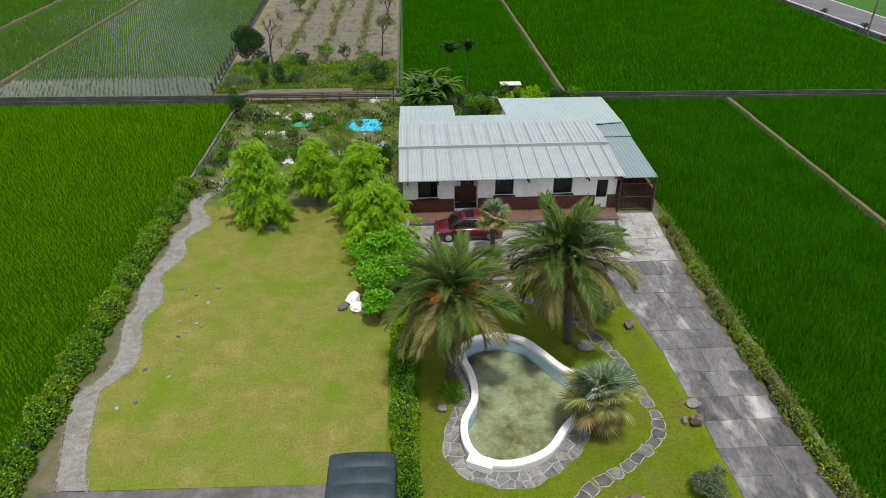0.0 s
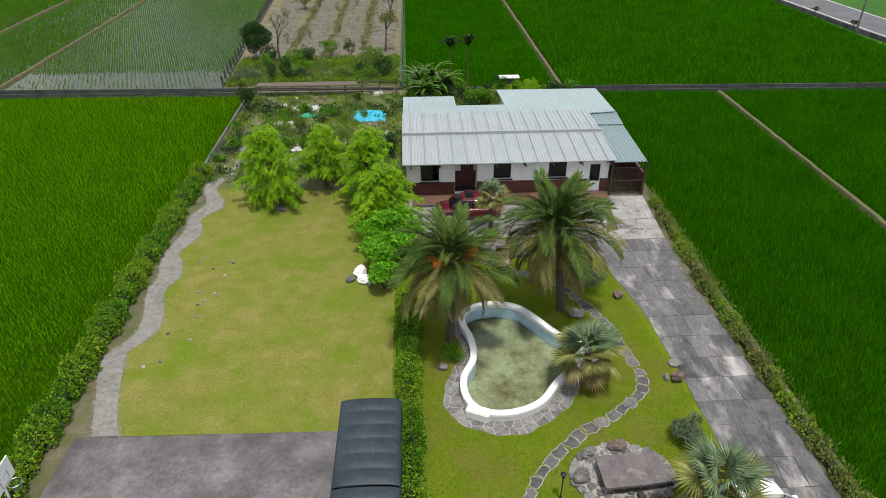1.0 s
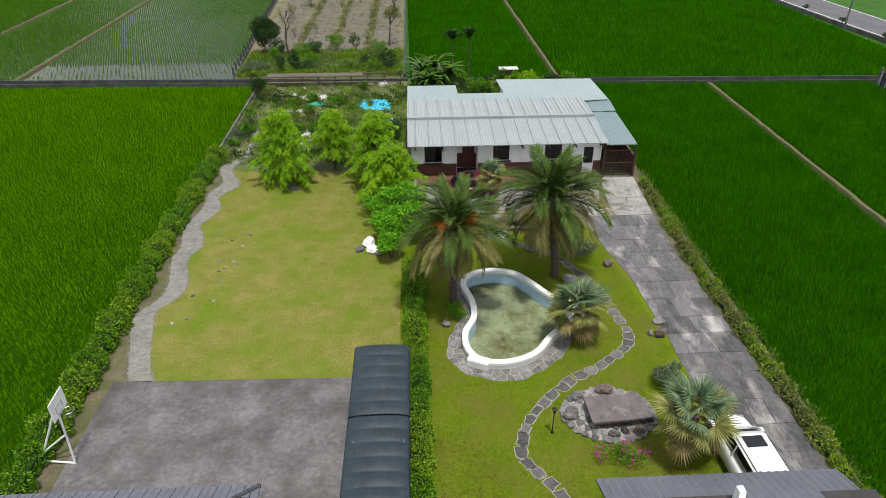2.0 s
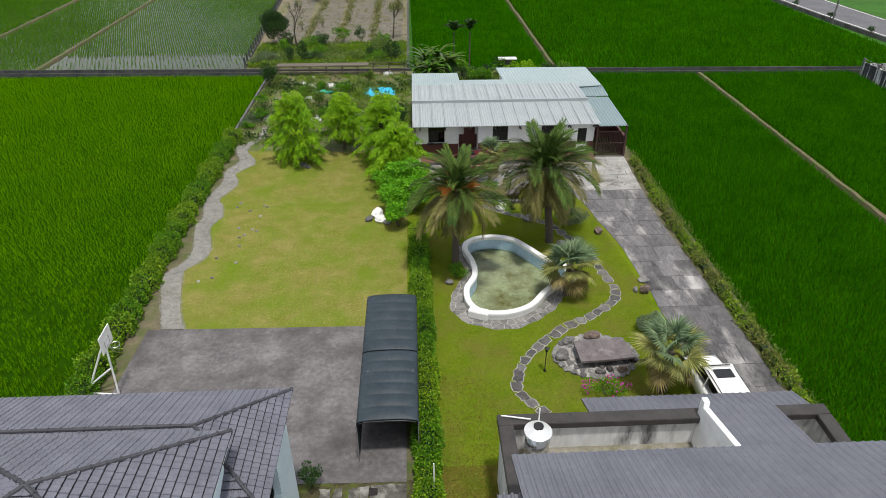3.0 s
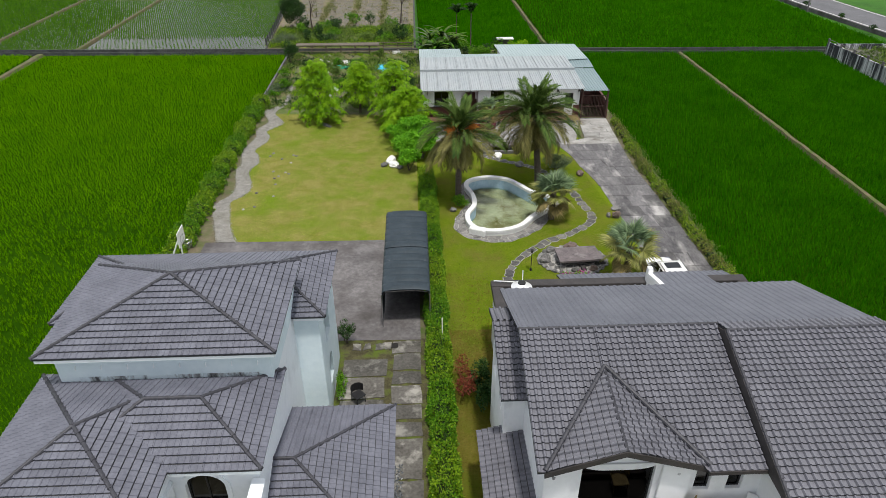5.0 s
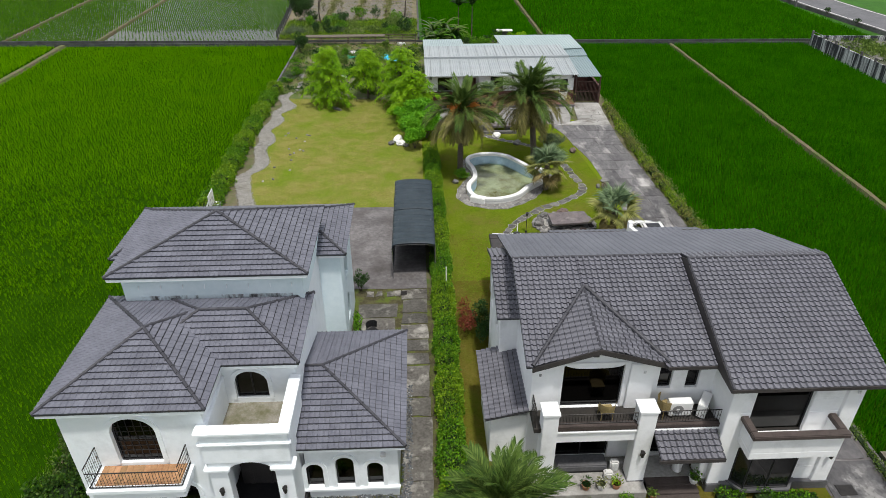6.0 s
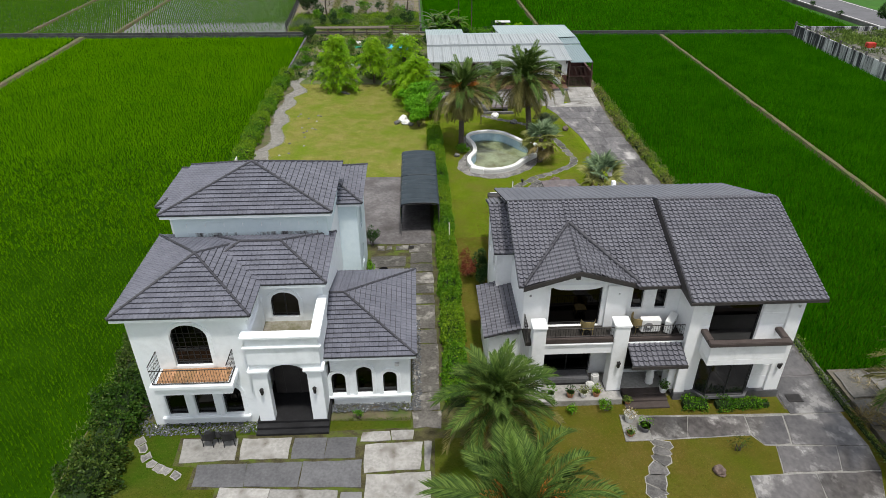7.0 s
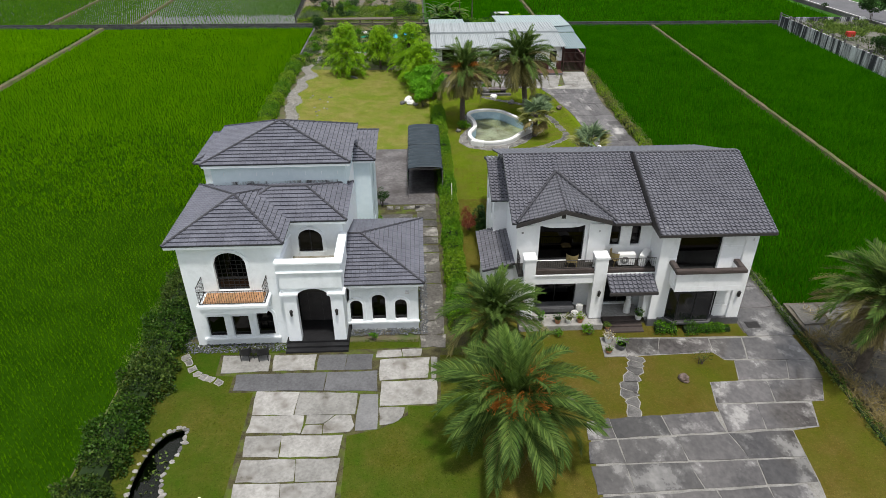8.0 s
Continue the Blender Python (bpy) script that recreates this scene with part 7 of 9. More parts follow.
# --- boulders about the garden ---
for i, (x, y, w, d, h, m, lab) in enumerate((
        (-3.75, 30.6, 0.9, 0.8, 0.5, "white_rock", "white boulder beside the shrub"), (-3.5, 29.9, 0.7, 0.9, 0.4, "white_rock", "white boulder beside the shrub"), (-3.05, 29.5, 0.5, 0.5, 0.3, "stone", "small grey boulder beside the shrub"), (-4.3, 30.0, 0.6, 0.5, 0.3, "stone", "small grey boulder beside the shrub"),
        (0.75, 22.2, 0.5, 0.4, 0.3, "stone", "pale boulder on the lawn by the pool"), (4.9, 31.3, 0.8, 0.6, 0.4, "white_rock", "pale boulder by the stone path"),
        (4.1, 32.6, 1.1, 0.9, 0.7, "stone", "grey boulder of the rock seat"), (6.5, 29.6, 0.8, 0.6, 0.3, "stone", "grey boulder by the stone path"),
        (8.2, 26.0, 0.8, 0.6, 0.35, "stone", "pale boulder under the date palm"), (10.9, 27.6, 0.6, 0.5, 0.4, "brown_rock", "brown boulder by the drive"),
        (11.9, 20.8, 0.6, 0.55, 0.5, "brown_rock", "brown boulder by the drive"), (11.4, 20.9, 0.3, 0.3, 0.3, "stone", "small stone by the drive"), (12.2, 21.9, 0.7, 0.5, 0.2, "stone", "flat grey stone by the drive"),
        (9.5, -10.35, 0.52, 0.45, 0.34, "brown_rock", "brown boulder on the front lawn island"), (3.75, -11.7, 0.5, 0.5, 0.4, "stone", "grey boulder under the front date palm"),
        (-9.9, 39.2, 1.6, 0.6, 0.12, "stone", "flat stones under the conifer"), (-11.7, -16.2, 0.25, 0.25, 0.2, "white_rock", "small white stone on the lawn"))):
    rock(x, y, w, d, h, m, lab, seed=i + 3)
for i in range(16):
    rock(rnd.uniform(-14, -11.5), rnd.uniform(20, 38), 0.22, 0.18, 0.1, "mortar" if i % 4 == 0 else "stone", "small stone on the lawn", seed=i + 90)
# rock seat before the farmhouse
seat = thing("stone_bench", "dark stone slab bench between boulders", "bench", at=(5.2, 33.0, 0))
part("seat", prism(bmesh.new(), [(-1.2, -0.35), (1.3, -0.4), (1.2, 0.4), (-1.1, 0.45)], 0.34, 0.48), "table_stone", seat)
rock(-0.8, 0, 0.5, 0.6, 0.3, "stone", seed=3, parent=seat, name="support_stone")
rock(0.9, 0, 0.5, 0.6, 0.3, "stone", seed=4, parent=seat, name="support_stone")
part("ledge", prism(bmesh.new(), [(-1.4, -1.0), (1.6, -1.05), (1.5, -0.75), (-1.3, -0.7)], 0.0, 0.22), "stone", seat)

# --- drive slabs ---
def ragged(pts, rnd, j=0.03):
    """An outline with its edges broken into short uneven runs."""
    out = []
    for i, (xa, ya) in enumerate(pts):
        xb, yb = pts[(i + 1) % len(pts)]
        n = max(2, int(math.hypot(xb - xa, yb - ya) / 0.45))
        for q in range(n):
            f = q / n
            out.append((xa + (xb - xa) * f + rnd.uniform(-j, j), ya + (yb - ya) * f + rnd.uniform(-j, j)))
    return out


def slab_piece(parent, pts, mat, rnd, z=0.03, name="slab"):
    PAVED.append(pts)
    pts = ragged(pts, rnd)
    bm = prism(bmesh.new(), pts, -0.03, z + rnd.uniform(-0.006, 0.006))
    ob = part(name, bm, mat, parent)
    return ob


def lerp_table(tab, y):
    for (ya, xa), (yb, xb) in zip(tab, tab[1:]):
        if ya <= y <= yb:
            return xa + (xb - xa) * (y - ya) / (yb - ya)
    return tab[0][1] if y < tab[0][0] else tab[-1][1]


drive = tagged(thing("drive", "", ""), "long drive of weathered grey concrete slabs", "pavement", kind="structure")
rnd = random.Random(21)
LEFT = [(8, 12.3), (18.3, 12.3), (20.9, 12.25), (22.9, 12.1), (26.1, 11.95), (29.2, 11.3), (31.7, 10.95), (33.5, 10.3), (34.2, 10.3), (35.0, 13.0), (40, 13.5)]
RIGHT = [(8, 16.1), (18.4, 15.9), (23.8, 15.75), (29.2, 15.5), (35, 15.8), (40, 16.1)]
y = 8.6
while y < 39.7:
    d = rnd.uniform(1.3, 1.9)
    y1 = min(y + d, 39.85)
    g = 0.016
    cut = rnd.choice((0.38, 0.5, 0.62))
    sk = rnd.uniform(-0.12, 0.12)
    l0, l1, r0, r1 = lerp_table(LEFT, y), lerp_table(LEFT, y1), lerp_table(RIGHT, y), lerp_table(RIGHT, y1)
    m0, m1 = l0 + (r0 - l0) * cut, l1 + (r1 - l1) * (cut + sk * 0.3)
    if rnd.random() < 0.45:
        k0, k1 = m0 + (r0 - m0) * 0.5, m1 + (r1 - m1) * 0.52
        cols = ((l0, l1, m0 - g, m1 - g), (m0 + g, m1 + g, k0 - g, k1 - g), (k0 + g, k1 + g, r0, r1))
    else:
        cols = ((l0, l1, m0 - g, m1 - g), (m0 + g, m1 + g, r0, r1))
    for a0, a1, b0, b1 in cols:
        slab_piece(drive, [(a0 + rnd.uniform(-.06, .06), y + g), (b0, y + g + sk * 0.3), (b1, y1 - g + sk * 0.3), (a1 + rnd.uniform(-.06, .06), y1 - g)], "drive_slab" if y < 32.5 else "front_slab", rnd)
    y = y1
flat("drive_bed", [(LEFT[0][1], 8)] + [(x, yy) for yy, x in RIGHT] + [(x, yy) for yy, x in LEFT[::-1]], 0.006, "concrete", "grey joints under the drive slabs", "ground")

# --- paving before the hipped villa ---
pave = tagged(thing("paving", "", ""), "large irregular stone slabs with mossy joints before the villa", "pavement", kind="structure")
def course(parent, back, front, tops, lows, mats, z=0.03):
    """One row of slabs: y at the back and front edge (left and right end), joints along the back and the front edge."""
    n = len(tops) - 1
    for i in range(n):
        (x0, x1), (u0, u1) = tops[i:i + 2], lows[i:i + 2]
        y = [e[0] + (e[1] - e[0]) * (q / n) for e in (back, front) for q in (i, i + 1)]
        g = 0.016
        slab_piece(parent, [(u0 + g, y[2] + g), (u1 - g, y[3] + g), (x1 - g, y[1] - g), (x0 + g, y[0] - g)], mats[i % len(mats)], rnd, z)


pale, slate = ("front_slab",), ("slate_slab",)
course(pave, (-7.58, -7.62), (-8.9, -8.8), (-12.85, -10.48), (-12.72, -10.38), pale)
course(pave, (-7.65, -7.66), (-8.8, -8.82), (-10.33, -8.2), (-10.24, -8.2), pale)
course(pave, (-7.72, -7.78), (-8.86, -8.92), (-8.06, -6.66, -5.35), (-8.1, -6.72, -5.38), slate)
course(pave, (-9.0, -9.02), (-10.1, -10.4), (-11.9, -9.85, -7.55, -5.1), (-11.84, -9.76, -7.55, -5.03), slate)
course(pave, (-8.2, -8.14), (-9.72, -9.62), (-5.03, -2.55), (-5.0, -2.64), pale)
course(pave, (-8.14, -8.14), (-9.7, -9.7), (-2.48, -2.15), (-2.52, -2.22), pale)
course(pave, (-7.5, -7.45), (-8.08, -8.02), (-5.2, -3.95, -2.9), (-5.25, -3.9, -2.95), pale)
course(pave, (-9.8, -9.76), (-11.4, -11.36), (-4.86, -2.2), (-4.9, -2.28), pale)
course(pave, (-10.15, -10.5), (-11.7, -11.85), (-10.72, -8.65, -5.92), (-10.6, -8.73, -5.97), pale)
course(pave, (-10.58, -10.6), (-12.85, -12.8), (-5.86, -4.95), (-5.93, -4.95), ("pale_slate",))
course(pave, (-11.74, -11.8), (-12.78, -12.86), (-10.58, -8.22), (-10.66, -8.25), pale)
course(pave, (-12.9, -13.03), (-14.1, -14.2), (-10.65, -9.05, -6.38), (-10.53, -9.02, -6.5), pale)
course(pave, (-14.22, -14.3), (-15.38, -15.48), (-10.55, -8.25, -6.4), (-10.53, -8.14, -6.45), pale)
course(pave, (-15.45, -15.5), (-16.6, -16.7), (-10.6, -8.68, -6.4), (-10.48, -8.6, -6.45), pale)
course(pave, (-16.7, -16.75), (-18.1, -18.2), (-10.6, -8.2, -6.4), (-10.6, -8.2, -6.4), pale)
course(pave, (-18.2, -18.25), (-19.7, -19.8), (-10.6, -9.1, -6.4), (-10.6, -9.1, -6.4), pale)
# one slab broken into three, and two with rounded corners
slab_piece(pave, [(-8.12, -12.36), (-7.36, -12.36), (-6.92, -11.87), (-8.14, -11.84)], "front_slab", rnd)
slab_piece(pave, [(-8.2, -12.88), (-7.33, -12.92), (-7.4, -12.41), (-8.13, -12.41)], "front_slab", rnd)
slab_piece(pave, [(-7.27, -12.93), (-6.15, -12.9), (-5.95, -12.49), (-6.15, -11.9), (-6.83, -11.9), (-7.33, -12.38)], "front_slab", rnd)
slab_piece(pave, [(-4.87, -12.53), (-4.25, -12.48), (-3.85, -12.1), (-3.76, -11.5), (-4.9, -11.48)], "front_slab", rnd)
# stepping slabs along the villa's side
def uneven(x0, x1, y0, y1, j=0.05):
    q = lambda: rnd.uniform(-j, j)
    return [(x0 + q(), y0 + q()), ((x0 + x1) / 2, y0 + q()), (x1 + q(), y0 + q()), (x1 + q(), y1 + q()), ((x0 + x1) / 2, y1 + q()), (x0 + q(), y1 + q())]


y = -7.4
while y < 7.4:
    d = rnd.uniform(0.95, 1.3)
    gap = 0.06 if y < 0.5 else 0.13
    slab_piece(pave, uneven(-2.95 if y < 0.8 else -3.1, -1.72, y, y + d - gap), "worn_slab", rnd)
    y += d
y = 1.2
while y < 6.4:
    d = rnd.uniform(1.35, 1.75)
    slab_piece(pave, uneven(-5.5, -3.42, y, y + d - 0.13, 0.06), "worn_slab", rnd)
    y += d
for x in (-5.1, -4.6, -4.0, -3.6):
    slab_piece(pave, uneven(x, x + rnd.uniform(0.25, 0.42), 7.6, 8.1, 0.06), "worn_slab", rnd)
# --- wet paving before the gabled villa ---
wet = tagged(thing("paving", "", ""), "wet grey concrete slabs before the gabled villa, pale patches painted for dry spots and sky reflections", "pavement", kind="structure")
w_ = ("wet_slab",)
course(wet, (-7.15, -7.35), (-8.5, -8.42), (7.45, 9.36, 11.84), (7.33, 8.86, 11.7), w_)
slab_piece(wet, [(11.74, -8.46), (12.04, -8.98), (13.18, -8.98), (13.56, -7.4), (11.9, -7.4)], "wet_slab", rnd)
course(wet, (-7.38, -7.34), (-9.06, -9.26), (13.62, 16.3), (13.22, 16.4), w_)
course(wet, (-9.1, -9.28), (-10.46, -10.5), (12.5, 15.03, 16.4), (12.15, 14.55, 16.17), w_)
course(wet, (-10.56, -10.56), (-11.94, -11.95), (10.72, 13.43, 16.12), (10.45, 13.2, 15.42), w_)
course(wet, (-12.0, -12.06), (-13.62, -13.5), (10.42, 12.24, 14.8), (10.3, 12.02, 14.35), w_)
course(wet, (-12.72, -12.41), (-13.85, -13.62), (4.3, 5.33, 7.7, 10.13), (4.1, 5.36, 7.78, 10.2), w_)
course(wet, (-13.9, -13.66), (-15.1, -15.1), (4.08, 5.37, 8.0, 10.3, 13.12), (3.9, 5.4, 8.0, 10.55, 12.96), w_)
course(wet, (-15.18, -15.18), (-16.62, -16.36), (3.9, 5.36, 7.98, 10.84, 12.97), (3.87, 5.37, 8.17, 10.7, 12.79), w_)
course(wet, (-16.7, -16.45), (-18.2, -18.0), (3.87, 6.1, 8.6, 10.7, 12.3), (3.87, 6.1, 8.7, 10.6, 12.2), w_)
course(wet, (-18.25, -18.05), (-20.4, -20.2), (3.87, 7.0, 9.9, 12.2), (3.87, 7.0, 9.8, 12.1), w_)
for y0, y1, x0, x1 in ((-7.3, -4.9, 14.0, 16.55), (-4.85, -2.9, 14.05, 16.4), (-2.85, -0.9, 14.05, 16.4), (-0.85, 1.2, 14.4, 16.45), (1.25, 3.4, 14.4, 16.45), (3.45, 5.8, 14.4, 16.6), (5.85, 8.4, 14.4, 16.5)):
    course(wet, (y1, y1), (y0, y0), (x0, x1), (x0, x1), w_)
MOSSY = [(-13.0, -7.5), (-12.9, -9.0), (-12.0, -9.1), (-12.0, -10.2), (-10.85, -10.25), (-10.75, -19.9), (-6.2, -19.9), (-6.25, -13.1), (-4.8, -12.75), (-3.6, -12.0), (-3.6, -11.45), (-2.1, -11.45), (-2.0, -7.3)]
flat("moss_bed", MOSSY, 0.008, "moss", "mossy earth in the joints of the front slabs", "ground")
flat("paving_bed", [(3.8, -20.4), (12.1, -20.2), (12.85, -16.4), (13.15, -13.66), (14.4, -13.5), (14.85, -12.0), (15.45, -11.97), (16.15, -10.5), (16.42, -9.26), (16.3, -7.3), (7.4, -7.1), (7.3, -8.55), (11.68, -8.45), (12.04, -9.03), (12.48, -9.08), (12.1, -10.5), (10.7, -10.54), (10.4, -12.0), (10.38, -12.42), (4.3, -12.72)], 0.012, "joint", "pale cement joints of the front paving", "pavement")
tagged(part("pot_base", prism(bmesh.new(), [(6.17, -8.55), (7.3, -8.55), (7.42, -7.08), (6.3, -7.02)], 0.0, 0.04), "front_slab"), "pale concrete pad for flower pots", "pavement", kind="structure")
tagged(part("drain_cover", boxes((14.3, 15.0, -6.6, -6.1, 0.02, 0.045), bevel=0.01), "iron"), "square iron drain cover in the paving", "drain cover")
tagged(part("drain_cover", boxes((-3.2, -2.85, 7.7, 8.05, 0.02, 0.05), bevel=0.01), "iron"), "square iron drain cover beside the walkway", "drain cover")

# --- pebbles and planting beds beside the villas ---
pebble_bed("grey and white pebbles along the villa's front wall", -15.1, -9.8, -7.35, -6.68, 700)
pebble_bed("grey and white pebbles beside the villa's wall", -15.2, -14.35, -6.7, 1.0, 800)
pebble_bed("grey and white pebbles along the wing's front wall", -6.7, -2.6, -6.3, -5.78, 560)
pebble_bed("grey and white pebbles along the wing's side wall", -3.0, -2.55, -5.8, 0.3, 520)
hedge("hedge", "low green planting under the bay window", [(9.3, -6.6), (10.4, -6.7)], 0.55, 0.42, "hedge_leaf", seed=31, leaf=0.10, wob=0.5, second="deep_hedge")
hedge("hedge", "low green planting under the bay window", [(10.8, -6.7), (13.2, -6.7)], 0.55, 0.4, "hedge_leaf", seed=33, leaf=0.10, wob=0.5, second="deep_hedge")

# --- front pond ---
tagged(part("water_pond", sheet(bmesh.new(), inset(POND, 0.02), -0.22), "pond_water"), "dark still water of the small front pond", "water", kind="structure")
tagged(part("pond_bed", sheet(bmesh.new(), inset(POND, 0.05), -0.5), "core"), "dark mud bed of the front pond", "pond", kind="structure")
edge = thing("pond_edging", "pale rough stones edging the dark pond", "edging")
rnd = random.Random(33)
for i in range(0, len(POND)):
    x, y = POND[i]
    rock(x + rnd.uniform(-0.04, 0.04), y + rnd.uniform(-0.04, 0.04), rnd.uniform(0.14, 0.34), rnd.uniform(0.12, 0.24), rnd.uniform(0.05, 0.13), "mortar" if i % 3 else "stone", seed=i, parent=edge, name="stone")
c = np.stack([rng.uniform(-14.4, -13.7, 60), rng.uniform(-15.6, -13.4, 60), np.full(60, -0.2)], 1)
tagged(new("water_plants", quads_mesh("water_plants", "weed", leaves(c, np.tile((0, 0, 0.2), (60, 1)), 0.12, 0.1), 4)), "small floating plants in the pond", "plants", kind="stuff")

# --- tarpaulin car shelter ---
shelter = thing("car_shelter", "long car shelter with black tarpaulin roof on steel hoops", "shelter")


def arch_cover(name, y0, y1):
    """A puffed sheet over hoops, with a thickness and closed edges."""
    bm = bmesh.new()
    n, m = 14, 84
    hoops = round((y1 - y0) / 0.72)
    shells = []
    for lift in (0.0, -0.03):
        rows = []
        for i in range(m + 1):
            t = i / m
            puff = 0.09 * abs(math.sin(math.pi * hoops * t))
            row = []
            for j in range(n + 1):
                a = math.pi * j / n
                x = -2.4 - (1.26 + lift) * math.cos(a)
                z = 2.14 + lift + (0.30 + puff) * math.sin(a) ** 0.5 + 0.012 * noise.noise((x * 2, t * 14, 1))
                row.append(bm.verts.new((x, y0 + (y1 - y0) * t, z)))
            rows.append(row)
        shells.append(rows)
        for p, q in zip(rows, rows[1:]):
            for j in range(n):
                bm.faces.new((p[j], p[j + 1], q[j + 1], q[j]) if lift else (q[j], q[j + 1], p[j + 1], p[j]))
    top, low = shells
    for i in (0, m):
        for j in range(n):
            bm.faces.new((top[i][j], top[i][j + 1], low[i][j + 1], low[i][j]))
    for j in (0, n):
        for i in range(m):
            bm.faces.new((top[i][j], top[i + 1][j], low[i + 1][j], low[i][j]))
    bmesh.ops.recalc_face_normals(bm, faces=bm.faces[:])
    return smooth(part(name, bm, "tarp_black", shelter, "puffed black tarpaulin roof section"))


arch_cover("roof_cover", 9.4, 13.55)
arch_cover("roof_cover", 13.62, 17.9)
part("side_cover", boxes((-3.66, -3.62, 9.45, 17.85, 0.35, 2.14)), "tarp_black", shelter)
part("side_cover", boxes((-1.2, -1.16, 9.45, 17.85, 0.35, 2.14)), "tarp_black", shelter)
part("back_cover", boxes((-3.62, -1.2, 17.82, 17.86, 0.1, 2.2)), "tarp_black", shelter)
for y in (9.42, 11.5, 13.58, 15.7, 17.88):
    for x in (-3.66, -1.16):
        part("leg", rods(((x, y, 0.0), (x, y, 2.14)), r=0.03), "steel", shelter)
    bm = bmesh.new()
    arc = [(-2.4 - 1.20 * math.cos(math.pi * j / 10), y, 2.06 + 0.26 * math.sin(math.pi * j / 10) ** 0.5) for j in range(11)]
    for p, q in zip(arc, arc[1:]):
        tube(bm, p, q, 0.022, sides=6)
    part("hoop", bm, "black", shelter)

# --- basketball stand ---
stand = thing("basketball_stand", "white basketball board on a pole frame at the court edge", "basketball stand", at=(-15.2, 13.9, 0))
board_m = pose(0.25, 0.1, 2.75, 0, 0, 2)
part("board", boxes((-0.02, 0.02, -0.58, 0.58, 0.0, 0.9), bevel=0.008), "white_paint", stand, "white backboard").matrix_local = board_m
part("target_square", rods(((0.024, -0.25, 0.15), (0.024, 0.25, 0.15)), ((0.024, -0.25, 0.5), (0.024, 0.25, 0.5)), ((0.024, -0.25, 0.15), (0.024, -0.25, 0.5)), ((0.024, 0.25, 0.15), (0.024, 0.25, 0.5)), r=0.012), "steel", stand).matrix_local = board_m
bm = bmesh.new()
hoop = [(0.30 + 0.225 * math.cos(2 * math.pi * i / 18), 0.225 * math.sin(2 * math.pi * i / 18), 0.12) for i in range(18)]
for i in range(18):
    tube(bm, hoop[i], hoop[(i + 1) % 18], 0.012, sides=5)
    p, q = Vector(hoop[i]), Vector((0.30 + (hoop[(i + 1) % 18][0] - 0.30) * 0.6, hoop[(i + 1) % 18][1] * 0.6, -0.25))
    tube(bm, p, q, 0.005, sides=4)
part("hoop", bm, "steel", stand).matrix_local = board_m
for a, b in (((-1.4, 0.1, 0), (0.05, 0.2, 3.0)), ((0.1, -0.1, 0), (0.15, 0.1, 2.9)), ((-1.4, 0.1, 0.05), (0.1, -0.1, 0.05)), ((-1.3, 0.1, 0.4), (0.1, 0.0, 1.6))):
    part("pole", rods((a, b), r=0.045, sides=8), "white_paint", stand)

# --- garden lamp ---
lamp = thing("garden_lamp", "thin black garden lamp post by the stone path", "garden lamp", at=(5.0, 14.5, 0))
part("post", rods(((0, 0, 0), (0, 0, 1.25)), r=0.025), "iron", lamp)
part("foot", rods(((0, 0, 0), (0, 0, 0.12)), r=0.07), "iron", lamp)
part("head", tube(bmesh.new(), (0, 0, 1.25), (0, 0, 1.45), 0.06, 0.1), "iron", lamp)
part("cap", tube(bmesh.new(), (0, 0, 1.45), (0, 0, 1.52), 0.13, 0.02), "iron", lamp)
# white pole in the hedge
tagged(part("marker_pole", rods(((-0.6, 7.4, 0), (-0.62, 7.5, 2.0)), r=0.03), "white_paint"), "thin white pole standing in the hedge", "pole")

